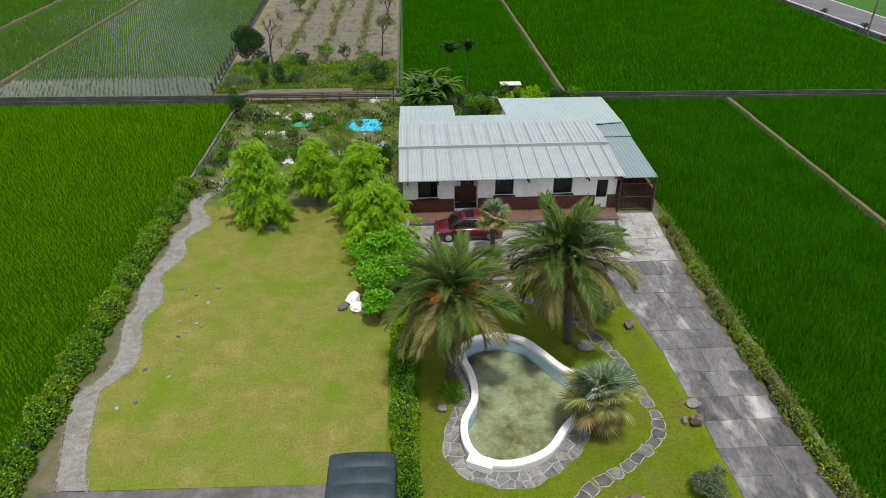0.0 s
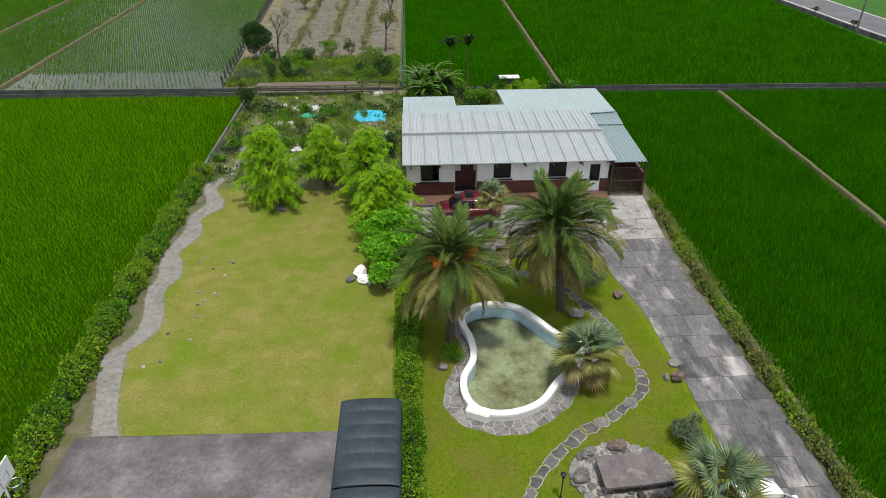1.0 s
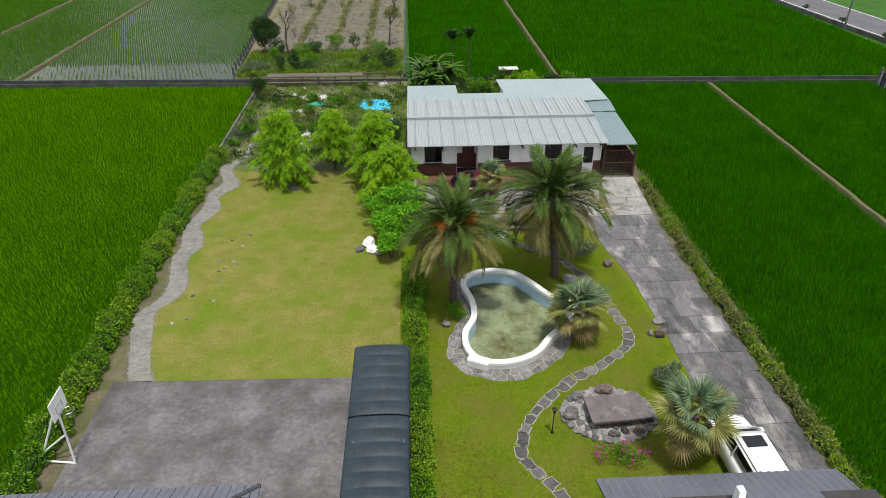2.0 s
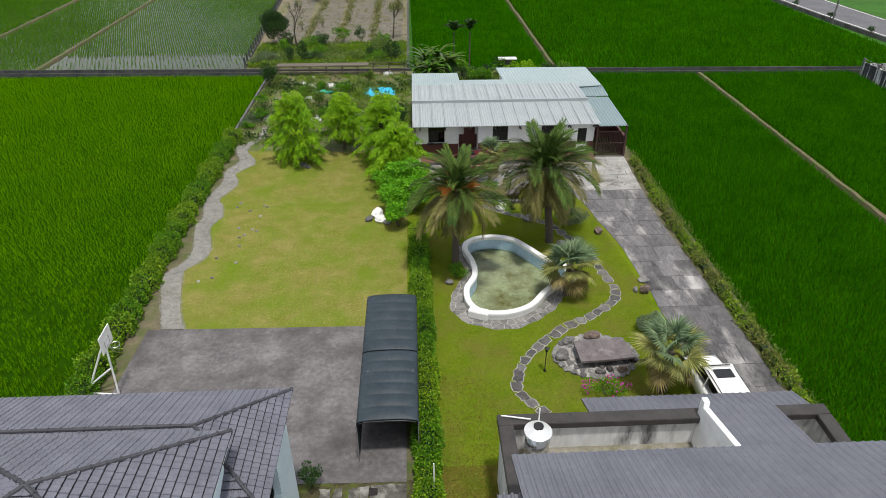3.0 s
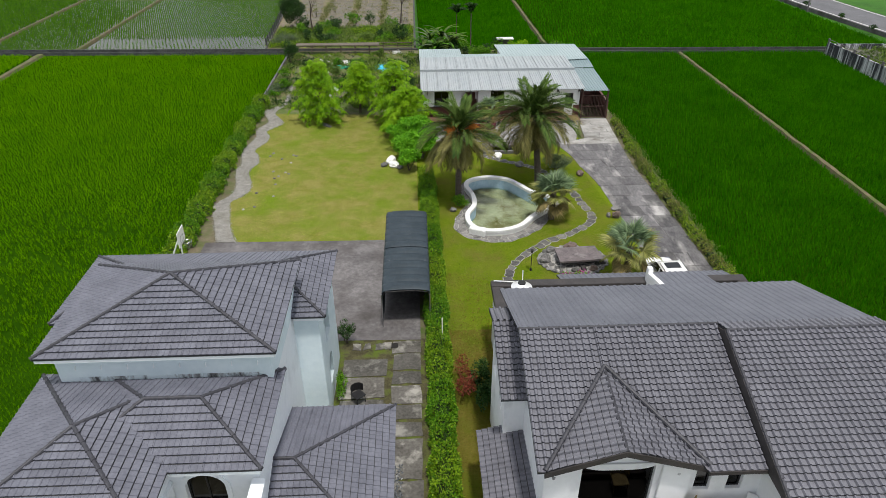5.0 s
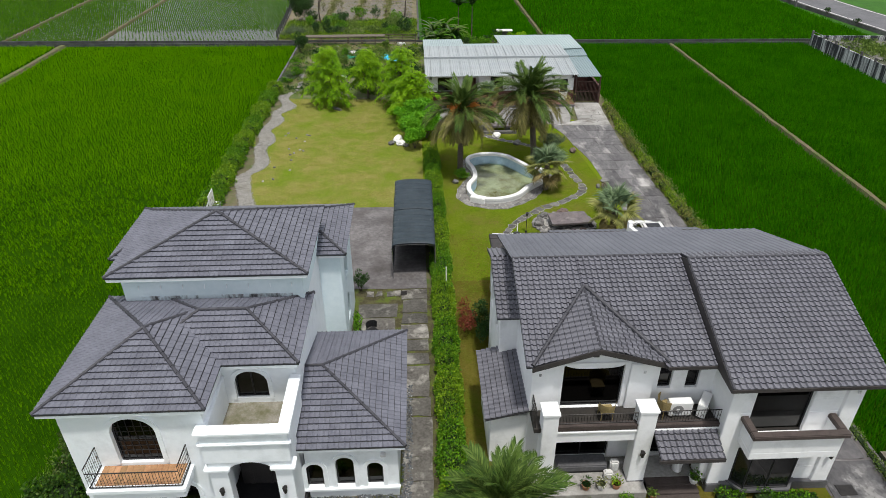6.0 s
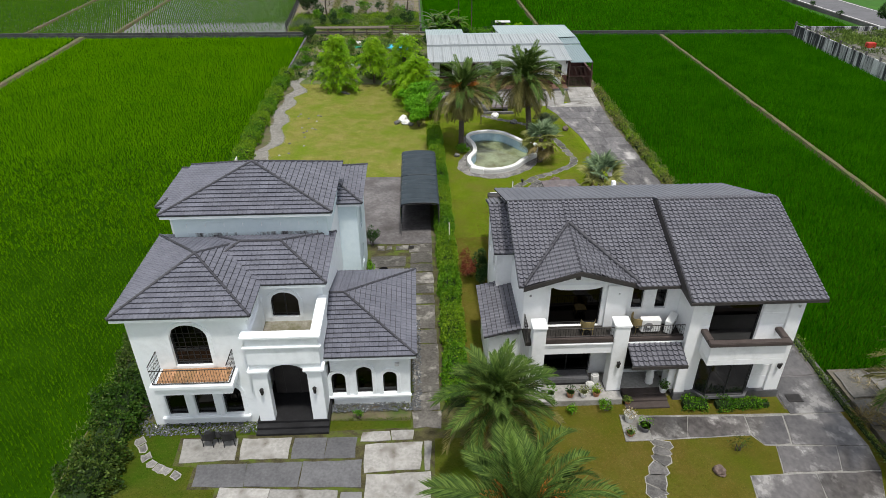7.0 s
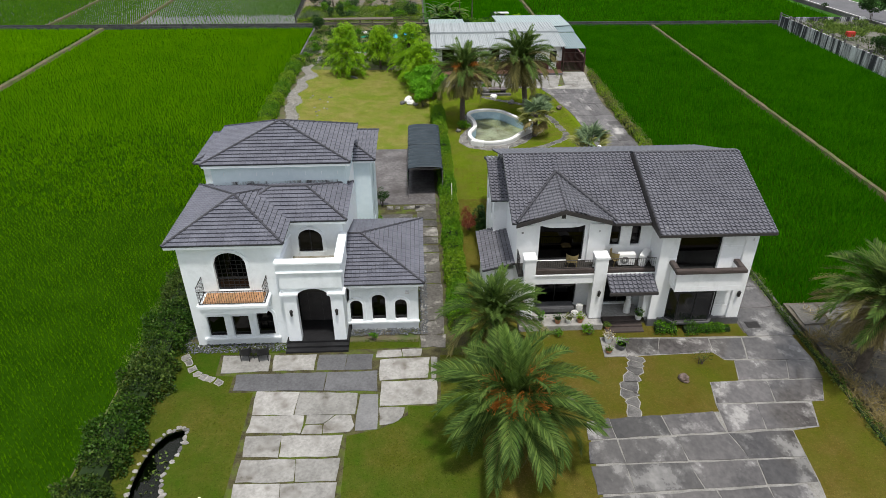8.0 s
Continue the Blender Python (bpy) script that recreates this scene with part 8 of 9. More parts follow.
# ---- cars ----
def car(name, label, paint, at, yaw, length, width, height, roof_dark=False, sunroof=True):
    """A parked car heading +x: body shell, cabin glass, roof, wheels, lamps."""
    ob = thing(name, label, "car", at=at)
    ob.rotation_euler = (0, 0, radians(yaw))
    h = length / 2
    w = width / 2
    belt = height * 0.58

    def loft(sections):
        """sections: (x, half-width, z0, z1, shoulder) -> closed shell"""
        bm = bmesh.new()
        rings = []
        for x, hw, z0, z1, sh in sections:
            pts = [(-hw * 0.94, z0), (-hw, z0 + (z1 - z0) * 0.35), (-hw * 0.985, z1 - sh), (-hw * 0.90, z1 - sh * 0.25), (-hw * 0.6, z1), (0, z1 + 0.015),
                   (hw * 0.6, z1), (hw * 0.90, z1 - sh * 0.25), (hw * 0.985, z1 - sh), (hw, z0 + (z1 - z0) * 0.35), (hw * 0.94, z0)]
            rings.append([bm.verts.new((x, y, z)) for y, z in pts])
        for p, q in zip(rings, rings[1:]):
            for i in range(len(p)):
                j = (i + 1) % len(p)
                bm.faces.new((p[i], p[j], q[j], q[i]))
        bm.faces.new(rings[0]), bm.faces.new(rings[-1][::-1])
        bmesh.ops.recalc_face_normals(bm, faces=bm.faces[:])
        return bm

    g = 0.20
    body = loft([(-h, w * 0.80, g + 0.12, belt * 0.88, 0.12), (-h + 0.10, w * 0.93, g + 0.04, belt * 0.97, 0.12), (-h + 0.5, w * 0.99, g, belt, 0.12), (-0.2, w, g, belt, 0.1),
                 (h * 0.42, w, g, belt * 0.985, 0.1), (h * 0.55, w * 0.99, g, belt * 0.95, 0.14), (h * 0.82, w * 0.95, g, belt * 0.86, 0.16), (h * 0.96, w * 0.84, g + 0.03, belt * 0.76, 0.16), (h, w * 0.70, g + 0.1, belt * 0.66, 0.1)])
    smooth(part("body", body, paint, ob))
    top = height - 0.03
    cabin = loft([(-h + 0.16, w * 0.82, belt - 0.06, belt + 0.02, 0.05), (-h + 0.42, w * 0.80, belt - 0.06, top - 0.10, 0.16), (-h * 0.45, w * 0.80, belt - 0.06, top - 0.02, 0.16), (h * 0.10, w * 0.79, belt - 0.06, top - 0.03, 0.16),
                  (h * 0.30, w * 0.78, belt - 0.06, top - 0.16, 0.16), (h * 0.58, w * 0.80, belt - 0.08, belt - 0.02, 0.04)])
    smooth(part("cabin_glass", cabin, "car_glass", ob, "dark tinted car windows"))
    roof = loft([(-h + 0.34, w * 0.74, top - 0.12, top - 0.06, 0.03), (-h + 0.55, w * 0.79, top - 0.10, top + 0.005, 0.05), (-h * 0.3, w * 0.80, top - 0.07, top + 0.03, 0.05), (h * 0.12, w * 0.78, top - 0.08, top + 0.015, 0.05), (h * 0.24, w * 0.74, top - 0.14, top - 0.07, 0.03)])
    smooth(part("roof", roof, paint, ob))
    if sunroof:
        part("sunroof", boxes((-0.35, 0.22, -w * 0.46, w * 0.46, top + 0.02, top + 0.05), bevel=0.01), "car_glass", ob)
    for s in (-1, 1):
        part("roof_rail", rods(((-h * 0.7, s * w * 0.70, top + 0.04), (h * 0.08, s * w * 0.70, top + 0.05)), r=0.018), "dark_trim", ob)
        bm = bmesh.new()
        tube(bm, (h * 0.30, s * w * 0.79, top - 0.14), (h * 0.56, s * w * 0.86, belt - 0.02), 0.035)
        tube(bm, (-h + 0.45, s * w * 0.79, top - 0.1), (-h + 0.22, s * w * 0.86, belt - 0.02), 0.05)
        tube(bm, (-0.15, s * w * 0.80, top - 0.08), (-0.12, s * w * 0.90, belt - 0.02), 0.03)
        part("pillar", bm, paint, ob)
        part("mirror", boxes((h * 0.40, h * 0.50, s * w + (-0.02 if s > 0 else -0.18), s * w + (0.18 if s > 0 else 0.02), belt - 0.03, belt + 0.12), bevel=0.03), paint, ob)
        part("headlight", boxes((h * 0.86, h * 0.955, s * w * 0.72 - 0.16, s * w * 0.72 + 0.16, belt * 0.66, belt * 0.78), bevel=0.03), "steel", ob)
        part("tail_light", boxes((-h - 0.005, -h + 0.12, s * w * 0.78 - 0.12, s * w * 0.78 + 0.12, belt * 0.72, belt * 0.95), bevel=0.03), "red_paint", ob)
    for x in (-h * 0.60, h * 0.60):
        for s in (-1, 1):
            tyre = part("wheel", tube(bmesh.new(), (x, s * (w - 0.21), 0.33), (x, s * (w + 0.01), 0.33), 0.33, sides=24), "rubber", ob)
            part("rim", tube(bmesh.new(), (x, s * (w - 0.01), 0.33), (x, s * (w + 0.02), 0.33), 0.21, sides=16), "steel", tyre)
    part("plate", boxes((-h - 0.02, -h + 0.01, -0.2, 0.2, belt * 0.55, belt * 0.68)), "white_paint", ob)
    return ob


car("car", "white estate car with sunroof parked on the drive", "white_paint", (12.55, 12.25, 0.03), 92, 4.6, 1.84, 1.62)
car("car", "dark red car parked before the farmhouse", "red_paint", (3.2, 37.5, 0.02), 181, 4.4, 1.78, 1.55)

# ---- small things about the villas ----
def chair(x, y, z, yaw, label, mat, group=""):
    ob = thing("chair", label, "chair", group, at=(x, y, z))
    ob.rotation_euler = (0, 0, radians(yaw))
    part("seat", boxes((-0.26, 0.26, -0.26, 0.26, 0.40, 0.45), bevel=0.015), mat, ob)
    bm = bmesh.new()
    pts = [(0.30 * math.cos(a), 0.02 + 0.28 * math.sin(a)) for a in (math.pi * i / 10 for i in range(11))]
    for (xa, ya), (xb, yb) in zip(pts, pts[1:]):
        f = [bm.verts.new(v) for v in ((xa, ya, 0.45), (xb, yb, 0.45), (xb * 1.08, yb * 1.1, 0.86), (xa * 1.08, ya * 1.1, 0.86))]
        bm.faces.new(f)
    bmesh.ops.solidify(bm, geom=bm.faces[:], thickness=0.03)
    part("backrest", bm, mat, ob)
    for sx in (-1, 1):
        for sy in (-1, 1):
            part("leg", rods(((sx * 0.22, sy * 0.22, 0), (sx * 0.21, sy * 0.21, 0.41)), r=0.02), mat, ob)
    return ob


chair(-11.62, -7.85, 0.03, 172, "black woven garden chair before the villa", "black", "front chairs")
chair(-10.78, -7.88, 0.03, 188, "black woven garden chair before the villa", "black", "front chairs")
side_table = thing("side_table", "small round black garden table between chairs", "table", at=(-11.2, -7.78, 0.03))
part("tabletop", rods(((0, 0, 0.40), (0, 0, 0.43)), r=0.17, sides=20), "black", side_table)
for i in range(3):
    part("leg", rods(((0.13 * math.cos(i * 2.1), 0.13 * math.sin(i * 2.1), 0), (0.10 * math.cos(i * 2.1), 0.12 * math.sin(i * 2.1), 0.43)), r=0.018), "black", side_table)
chair(4.9, -5.05, 3.15, 180, "round rattan chair on the villa balcony", "rattan")
chair(7.2, -4.95, 3.15, 110, "folded rattan chair on the villa balcony", "rattan")
chair(-4.6, 4.0, 0.03, 40, "black garden chair on the side terrace", "black")


def ac_unit(x, y, z, yaw):
    ob = thing("air_conditioner", "white outdoor air-conditioning unit on the balcony", "air conditioner", "balcony units", at=(x, y, z))
    ob.rotation_euler = (0, 0, radians(yaw))
    part("casing", boxes((-0.44, 0.44, -0.17, 0.17, 0.08, 0.72), bevel=0.02), "white_paint", ob)
    part("fan_grille", rods(((-0.12, -0.19, 0.40), (-0.12, -0.165, 0.40)), r=0.21, sides=24), "grille_grey", ob)
    part("fan_hub", rods(((-0.12, -0.2, 0.40), (-0.12, -0.18, 0.40)), r=0.07, sides=12), "white_paint", ob)
    for s in (-1, 1):
        part("foot", boxes((s * 0.32 - 0.04, s * 0.32 + 0.04, -0.19, 0.19, 0.0, 0.08)), "iron", ob)
    return ob


ac_unit(7.75, -5.0, 3.15, 0)
ac_unit(8.72, -4.95, 3.15, 55)


def pot_plant(x, y, z, r, h, pot, leaf, label, lh=0.4):
    ob = thing("potted_plant", label, "plant", "flower pots", at=(x, y, z))
    bm = bmesh.new()
    tube(bm, (0, 0, 0), (0, 0, h), r * 0.72, r, 14)
    tube(bm, (0, 0, h - 0.04), (0, 0, h), r * 1.1, r * 1.1, 14)
    part("pot", bm, pot, ob)
    p, o = ball_points(110, (0, 0, h + lh * 0.5), (r * 1.3, r * 1.3, lh * 0.55), 0.7)
    c = new("foliage", quads_mesh("foliage", leaf, leaves(p, o, 0.10, 0.05, 0.1, 0.7), 4))
    c.parent = ob
    return ob


for i, (x, lf) in enumerate(((3.35, "hedge_leaf"), (4.25, "dark_leaf"), (4.85, "olive_leaf"), (5.45, "yellow_hedge"))):
    pot_plant(x, -6.05, 0.32, 0.17, 0.26, "white_paint" if i % 2 == 0 else "terracotta", lf, "leafy plant in a pot on the porch edge", 0.5 if i == 0 else 0.3)
pot_plant(6.65, -7.35, 0.04, 0.24, 0.4, "white_paint", "straw", "dry plant in a white pot on the paving", 0.12)
pot_plant(7.15, -7.95, 0.04, 0.24, 0.3, "slate_slab", "hedge_leaf", "green plant in a dark pot on the paving", 0.4)
pot_plant(6.45, -8.2, 0.04, 0.16, 0.15, "terracotta", "weed", "small plant in a clay pot on the paving", 0.2)
pot_plant(6.85, -6.35, 0.0, 0.14, 0.25, "terracotta", "weed", "small plant in a clay pot by the porch step", 0.15)
pot_plant(8.6, -5.9, 0.3, 0.2, 0.3, "white_paint", "hedge_leaf", "plant in a white pot on the porch", 0.3)
for k, (x, y, w, d, h) in enumerate(((4.2, -6.75, 0.6, 0.5, 0.45), (5.8, -6.7, 0.9, 0.6, 0.55), (10.75, -9.15, 0.9, 0.7, 0.75), (-5.4, -6.6, 0.5, 0.3, 0.5), (-5.35, 4.6, 0.6, 1.7, 1.1), (-5.5, 8.2, 0.9, 0.9, 1.4))):
    bush("shrub", "small green garden shrub beside the villa", x, y, w, d, h, {2: "dark_weed", 5: "dark_leaf"}.get(k, "hedge_leaf"), 0.08, 240 if k != 2 else 45, seed=50 + k)
bush("shrub", "reddish dry shrub beside the hedge", 0.35, 4.6, 1.2, 2.4, 1.35, "red_leaf", 0.10, 120, seed=61)
bush("shrub", "dark green shrub against the villa's side", 1.15, 4.0, 0.9, 3.4, 1.7, "dark_leaf", 0.11, 170, seed=62)
flowers = bush("shrub", "green flowering shrub with magenta blossom", 7.55, 12.85, 2.2, 1.2, 0.8, "hedge_leaf", 0.09, 170, seed=14)
p, o = ball_points(420, (0, 0, 0.5), (1.15, 0.6, 0.42), 0.25)
keep = (p[:, 2] > 0.25) & (np.sin(p[:, 0] * 5) + np.cos(p[:, 1] * 7) > -0.1)
blossom = new("blossom", quads_mesh("blossom", "magenta", leaves(p[keep], o[keep], 0.10, 0.08), 4))
blossom.parent = flowers
# porch interior of the gabled villa
tagged(part("porch_floor", boxes((2.2, 6.6, -6.35, -4.55, -0.03, 0.32), (6.6, 8.75, -5.6, -4.55, -0.03, 0.30), bevel=0.01), "front_slab"), "pale stone porch floor", "floor", kind="structure")
steps = thing("porch_steps", "three red-brown tiled steps to the porch", "steps")
for i in range(3):
    part("step", boxes((6.72, 8.72, -5.6 - 0.36 * (3 - i), -5.58, -0.03, 0.09 * (i + 1)), bevel=0.01), "brown_beam", steps)
bench = thing("bench", "dark grey padded bench on the porch", "bench", at=(4.3, -5.0, 0.32))
part("seat", boxes((-1.05, 0.95, -0.35, 0.3, 0.12, 0.42), bevel=0.04), "slate_slab", bench)
part("base", boxes((-1.0, 0.9, -0.3, 0.28, 0.0, 0.12)), "black", bench)
for x, y, h in ((5.55, -5.2, 0.55), (5.25, -5.55, 0.35)):
    bag = tagged(part("bag", boxes((x - 0.18, x + 0.18, y - 0.15, y + 0.15, 0.32, 0.32 + h), bevel=0.06), "mulch"), "white sack standing on the porch", "bag")
bm = bmesh.new()
tube(bm, (0, 0, 0), (0, 0, 0.35), 0.2, 0.16, 12), tube(bm, (0, 0, 0.35), (0, 0, 0.85), 0.2, 0.12, 12)
bmesh.ops.create_icosphere(bm, subdivisions=2, radius=0.14, matrix=Matrix.Translation((0, 0, 0.95)))
me = bpy.data.meshes.new("statue")
bm.to_mesh(me)
bm.free()
me.materials.append(M["coping"])
figure = tagged(new("statue", me), "plain white garden statue on the porch", "statue")
figure.location = (8.15, -5.25, 0.3)
# steel water tank on the rear terrace
tank = thing("water_tank", "polished steel water tank with conical lid on the terrace", "water tank", at=(3.1, 7.0, 2.7))
smooth(part("drum", tube(bmesh.new(), (0, 0, 0.25), (0, 0, 1.4), 0.44, sides=32), "steel", tank))
part("lid", tube(bmesh.new(), (0, 0, 1.4), (0, 0, 1.6), 0.5, 0.18, 32), "white_steel", tank)
part("hatch", tube(bmesh.new(), (0, 0, 1.6), (0, 0, 1.66), 0.18, sides=20), "black", tank)
part("pipe", rods(((0.1, 0.43, 0.3), (0.1, 0.48, 2.0)), r=0.025), "white_paint", tank)
for i in range(4):
    a = math.pi / 4 + i * math.pi / 2
    part("leg", rods(((0.4 * math.cos(a), 0.4 * math.sin(a), -0.58), (0.4 * math.cos(a), 0.4 * math.sin(a), 0.27)), r=0.03), "steel", tank)
tagged(part("pipe", rods(((1.95, 8.25, 3.62), (3.0, 7.9, 3.75)), r=0.03), "white_paint"), "white plastic pipe across the parapet", "pipe")

# ---- vegetable yard ----
def crumpled(name, label, pts, mat, category, z=0.05, amp=0.14, seed=1, n=26):
    """A crumpled sheet lying over the ground within a rectangle x0, x1, y0, y1."""
    x0, x1, y0, y1 = pts
    bm = bmesh.new()
    grid = []
    for i in range(n + 1):
        row = []
        for j in range(n + 1):
            u, v = i / n, j / n
            x = x0 + (x1 - x0) * u + 0.25 * noise.noise((u * 3, v * 3, seed))
            y = y0 + (y1 - y0) * v + 0.25 * noise.noise((u * 3 + 7, v * 3, seed))
            e = min(u, v, 1 - u, 1 - v) * 6
            row.append(bm.verts.new((x, y, z + amp * min(1, e) * (0.6 + noise.noise((x * 1.3, y * 1.3, seed)) + 0.5 * noise.noise((x * 4, y * 4, seed))))))
        grid.append(row)
    for p, q in zip(grid, grid[1:]):
        for j in range(n):
            bm.faces.new((p[j], q[j], q[j + 1], p[j + 1]))
    return tagged(part(name, bm, mat), label, category)


crumpled("tarpaulin", "crumpled bright blue tarpaulin on the ground", (-6.3, -3.0, 55.6, 58.6), "tarp_blue", "tarpaulin", amp=0.3)
crumpled("plastic_sheet", "white plastic mulch sheet over a bed", (-13.6, -9.4, 58.8, 60.4), "mulch", "plastic sheet", seed=3)
crumpled("plastic_sheet", "white plastic mulch sheet over a bed", (-14.2, -11.4, 55.3, 56.1), "mulch", "plastic sheet", seed=4)
crumpled("plastic_sheet", "torn white plastic sheet on the soil", (-7.4, -5.9, 50.4, 51.5), "mulch", "plastic sheet", seed=5)
crumpled("plastic_sheet", "torn white plastic sheet on the soil", (-10.6, -9.8, 49.2, 50.0), "mulch", "plastic sheet", seed=6)
crumpled("net", "green garden net over seedlings", (-12.6, -8.2, 57.0, 57.9), "green_net", "net", seed=7, amp=0.2)
crumpled("sack", "white sack lying by the trellis", (-4.4, -3.4, 62.8, 63.8), "mulch", "sack", seed=8, amp=0.4)
crumpled("sack", "grey plastic sack on the soil", (-3.2, -2.4, 51.2, 52.4), "blue_grey", "sack", seed=9, amp=0.4)
trellis = thing("trellis", "long low trellis of weathered poles with dry vines", "trellis")
for i in range(9):
    x = -16.0 + i * 1.75
    part("post", rods(((x, 63.2, 0), (x, 63.2, 1.1)), r=0.05), "bark", trellis)
    part("post", rods(((x, 64.3, 0), (x, 64.3, 1.15)), r=0.05), "bark", trellis)
for y, z in ((63.2, 0.45), (63.2, 1.05), (64.3, 1.1), (63.2, 0.75)):
    part("rail", rods(((-16.2, y, z), (-2.0, y - 0.1, z)), r=0.045), "bark", trellis)
part("mat", boxes((-16.1, -6.0, 63.2, 64.3, 1.1, 1.14)), "dry_mat", trellis, "mat of dry stalks")


def scatter_leaves(name, label, box_, n, mat, leaf, high, category="weeds", seed=1, width=0.35, even=False, upright=0.9):
    """Low plants as stuff: tufts of leaves over a rectangle, gathered by a noise pattern."""
    r = np.random.default_rng(seed)
    x0, x1, y0, y1 = box_
    t = max(1, n // 14)
    cx, cy = r.uniform(x0, x1, t * 3), r.uniform(y0, y1, t * 3)
    val = np.sin(cx * 1.1 + seed) + np.cos(cy * 0.9 + seed * 2) + 0.6 * np.sin(cx * 2.7 + cy * 1.9) + r.normal(0, 0.4, t * 3)
    order = np.arange(t) if even else np.argsort(-val)[:t]
    cx, cy = cx[order], cy[order]
    hh = high * r.uniform(0.35, 1.1, t)
    c = np.repeat(np.stack([cx, cy], 1), 14, 0)
    h = np.repeat(hh, 14)
    base = np.zeros((len(c), 3))
    base[:, :2] = c + r.normal(0, 1, c.shape) * (0.10 + 0.28 * h)[:, None]
    base[:, 2] = h * r.random(len(c)) * 0.75
    out = np.tile((0.0, 0.0, upright), (len(c), 1))
    out[:, :2] += (base[:, :2] - c) * 1.2
    return tagged(new(name, quads_mesh(name, mat, leaves(base, out, leaf, leaf * width, 0.0, 0.45), 4)), label, category, kind="stuff")


scatter_leaves("weeds", "mixed green weeds over the vegetable yard", (-16.6, -1.6, 43.5, 63.0), 26000, "weed", 0.20, 0.45, seed=2)
scatter_leaves("weeds", "bright low weeds over the vegetable yard", (-16.6, -1.6, 43.5, 63.0), 16000, "yellow_hedge", 0.18, 0.3, seed=3)
scatter_leaves("weeds", "dark leafy vegetables in the yard", (-16.6, -1.6, 44.5, 63.5), 4000, "dark_leaf", 0.22, 0.5, seed=5, width=0.6)
scatter_leaves("weeds", "dry stalks over the vegetable yard", (-16.6, -1.6, 44.5, 64.0), 9000, "straw", 0.22, 0.25, seed=7, width=0.12)
scatter_leaves("vegetables", "patch of blue-green leafy vegetables by the path", (-16.7, -15.3, 47.3, 51.0), 1500, "grey_leaf", 0.24, 0.35, "vegetables", 9, 0.6)
r_ = random.Random(5)
for i in range(70):
    x, y = r_.uniform(-16.3, -1.8), r_.uniform(44, 63)
    rock(x, y, r_.uniform(0.15, 0.4), r_.uniform(0.15, 0.3), r_.uniform(0.06, 0.2), r_.choice(("mulch", "stone", "mulch", "tarp_blue" if i % 9 == 0 else "mulch")), "pale litter on the yard soil", seed=i, name="litter")
for i in range(22):
    x, y = r_.uniform(-16.0, -2.0), r_.uniform(46.5, 62.5)
    if -7.6 < x < -2.0 and 53.5 < y < 59.5:
        x -= 6.0
    bush("shrub", "leafy green yard shrub among the beds", x, y, r_.uniform(0.8, 1.6), r_.uniform(0.8, 1.4), r_.uniform(0.6, 1.3), r_.choice(("weed", "weed", "hedge_leaf", "hedge_leaf")), 0.15, 170, seed=100 + i, group="yard shrubs", lobe=6)
bush("shrub", "dark evergreen bush at the field corner", -16.2, 59.2, 2.0, 2.0, 2.4, "dark_leaf", 0.12, 170, seed=70)
bush("shrub", "dark green bush beside the farmhouse", -2.4, 47.5, 1.6, 2.8, 1.9, "dark_leaf", 0.14, 140, seed=71)
tagged(part("garden_wall", boxes((-17.25, -17.05, 43, 64.2, -0.6, 0.12)), "concrete"), "low concrete edge of the vegetable yard", "wall", kind="structure")

# ---- behind the farmhouse ----
def banana(x, y, h, seed):
    ob = thing("banana_plant", "banana plant with broad torn leaves", "plant", "banana plants", at=(x, y, 0))
    rnd = random.Random(seed)
    part("stem", tube(bmesh.new(), (0, 0, -0.03), (0, 0, h * 0.55), 0.13, 0.07), "weed", ob)
    for i in range(19):
        a, e = i * 2.4 + rnd.uniform(-.3, .3), rnd.uniform(0.6, 1.45)
        bm = bmesh.new()
        ln = h * rnd.uniform(0.6, 0.8)
        rows = []
        p, ang = Vector((0, 0, h * 0.5)), e
        for k in range(9):
            w = 0.13 * math.sin(math.pi * (0.12 + 0.86 * k / 8)) + 0.02
            sd = Vector((-math.sin(a), math.cos(a), 0))
            rows.append([bm.verts.new(p + sd * w + Vector((0, 0, -0.06))), bm.verts.new(p), bm.verts.new(p - sd * w + Vector((0, 0, -0.06)))])
            p = p + Vector((math.cos(a) * math.cos(ang), math.sin(a) * math.cos(ang), math.sin(ang))) * (ln / 8)
            ang -= 0.2
        for u, v in zip(rows, rows[1:]):
            bm.faces.new((u[0], u[1], v[1], v[0])), bm.faces.new((u[1], u[2], v[2], v[1]))
        part("leaf", bm, ("hedge_leaf", "weed", "deep_hedge", "weed", "grey_leaf")[i % 5], ob)


for i, (x, y, h) in enumerate(((0.3, 61.5, 3.6), (1.6, 62.3, 3.9), (2.3, 60.8, 3.2), (0.9, 59.6, 2.9), (3.1, 62.8, 3.0), (-0.6, 60.4, 2.7))):
    banana(x, y, h, i)
for x, y, h, s in ((3.44, 62.8, 4.7, 31), (5.2, 63.1, 4.7, 33)):
    rnd = random.Random(s)
    palm = thing("areca_palm", "slender dark palm behind the farmhouse", "palm tree", "slender palms", at=(x, y, 0))
    part("trunk", tube(bmesh.new(), (0, 0, -0.03), (0, 0, h), 0.09, 0.06), "bark", palm)
    for i in range(11):
        m = Matrix.Translation((0, 0, h)) @ pose(0, 0, 0, 0, -rnd.uniform(28, 78), i * 137.5) @ Matrix.Diagonal((0.78, 0.78, 0.78, 1))
        share("frond", FROND["dark"], palm, m)
r_ = random.Random(15)
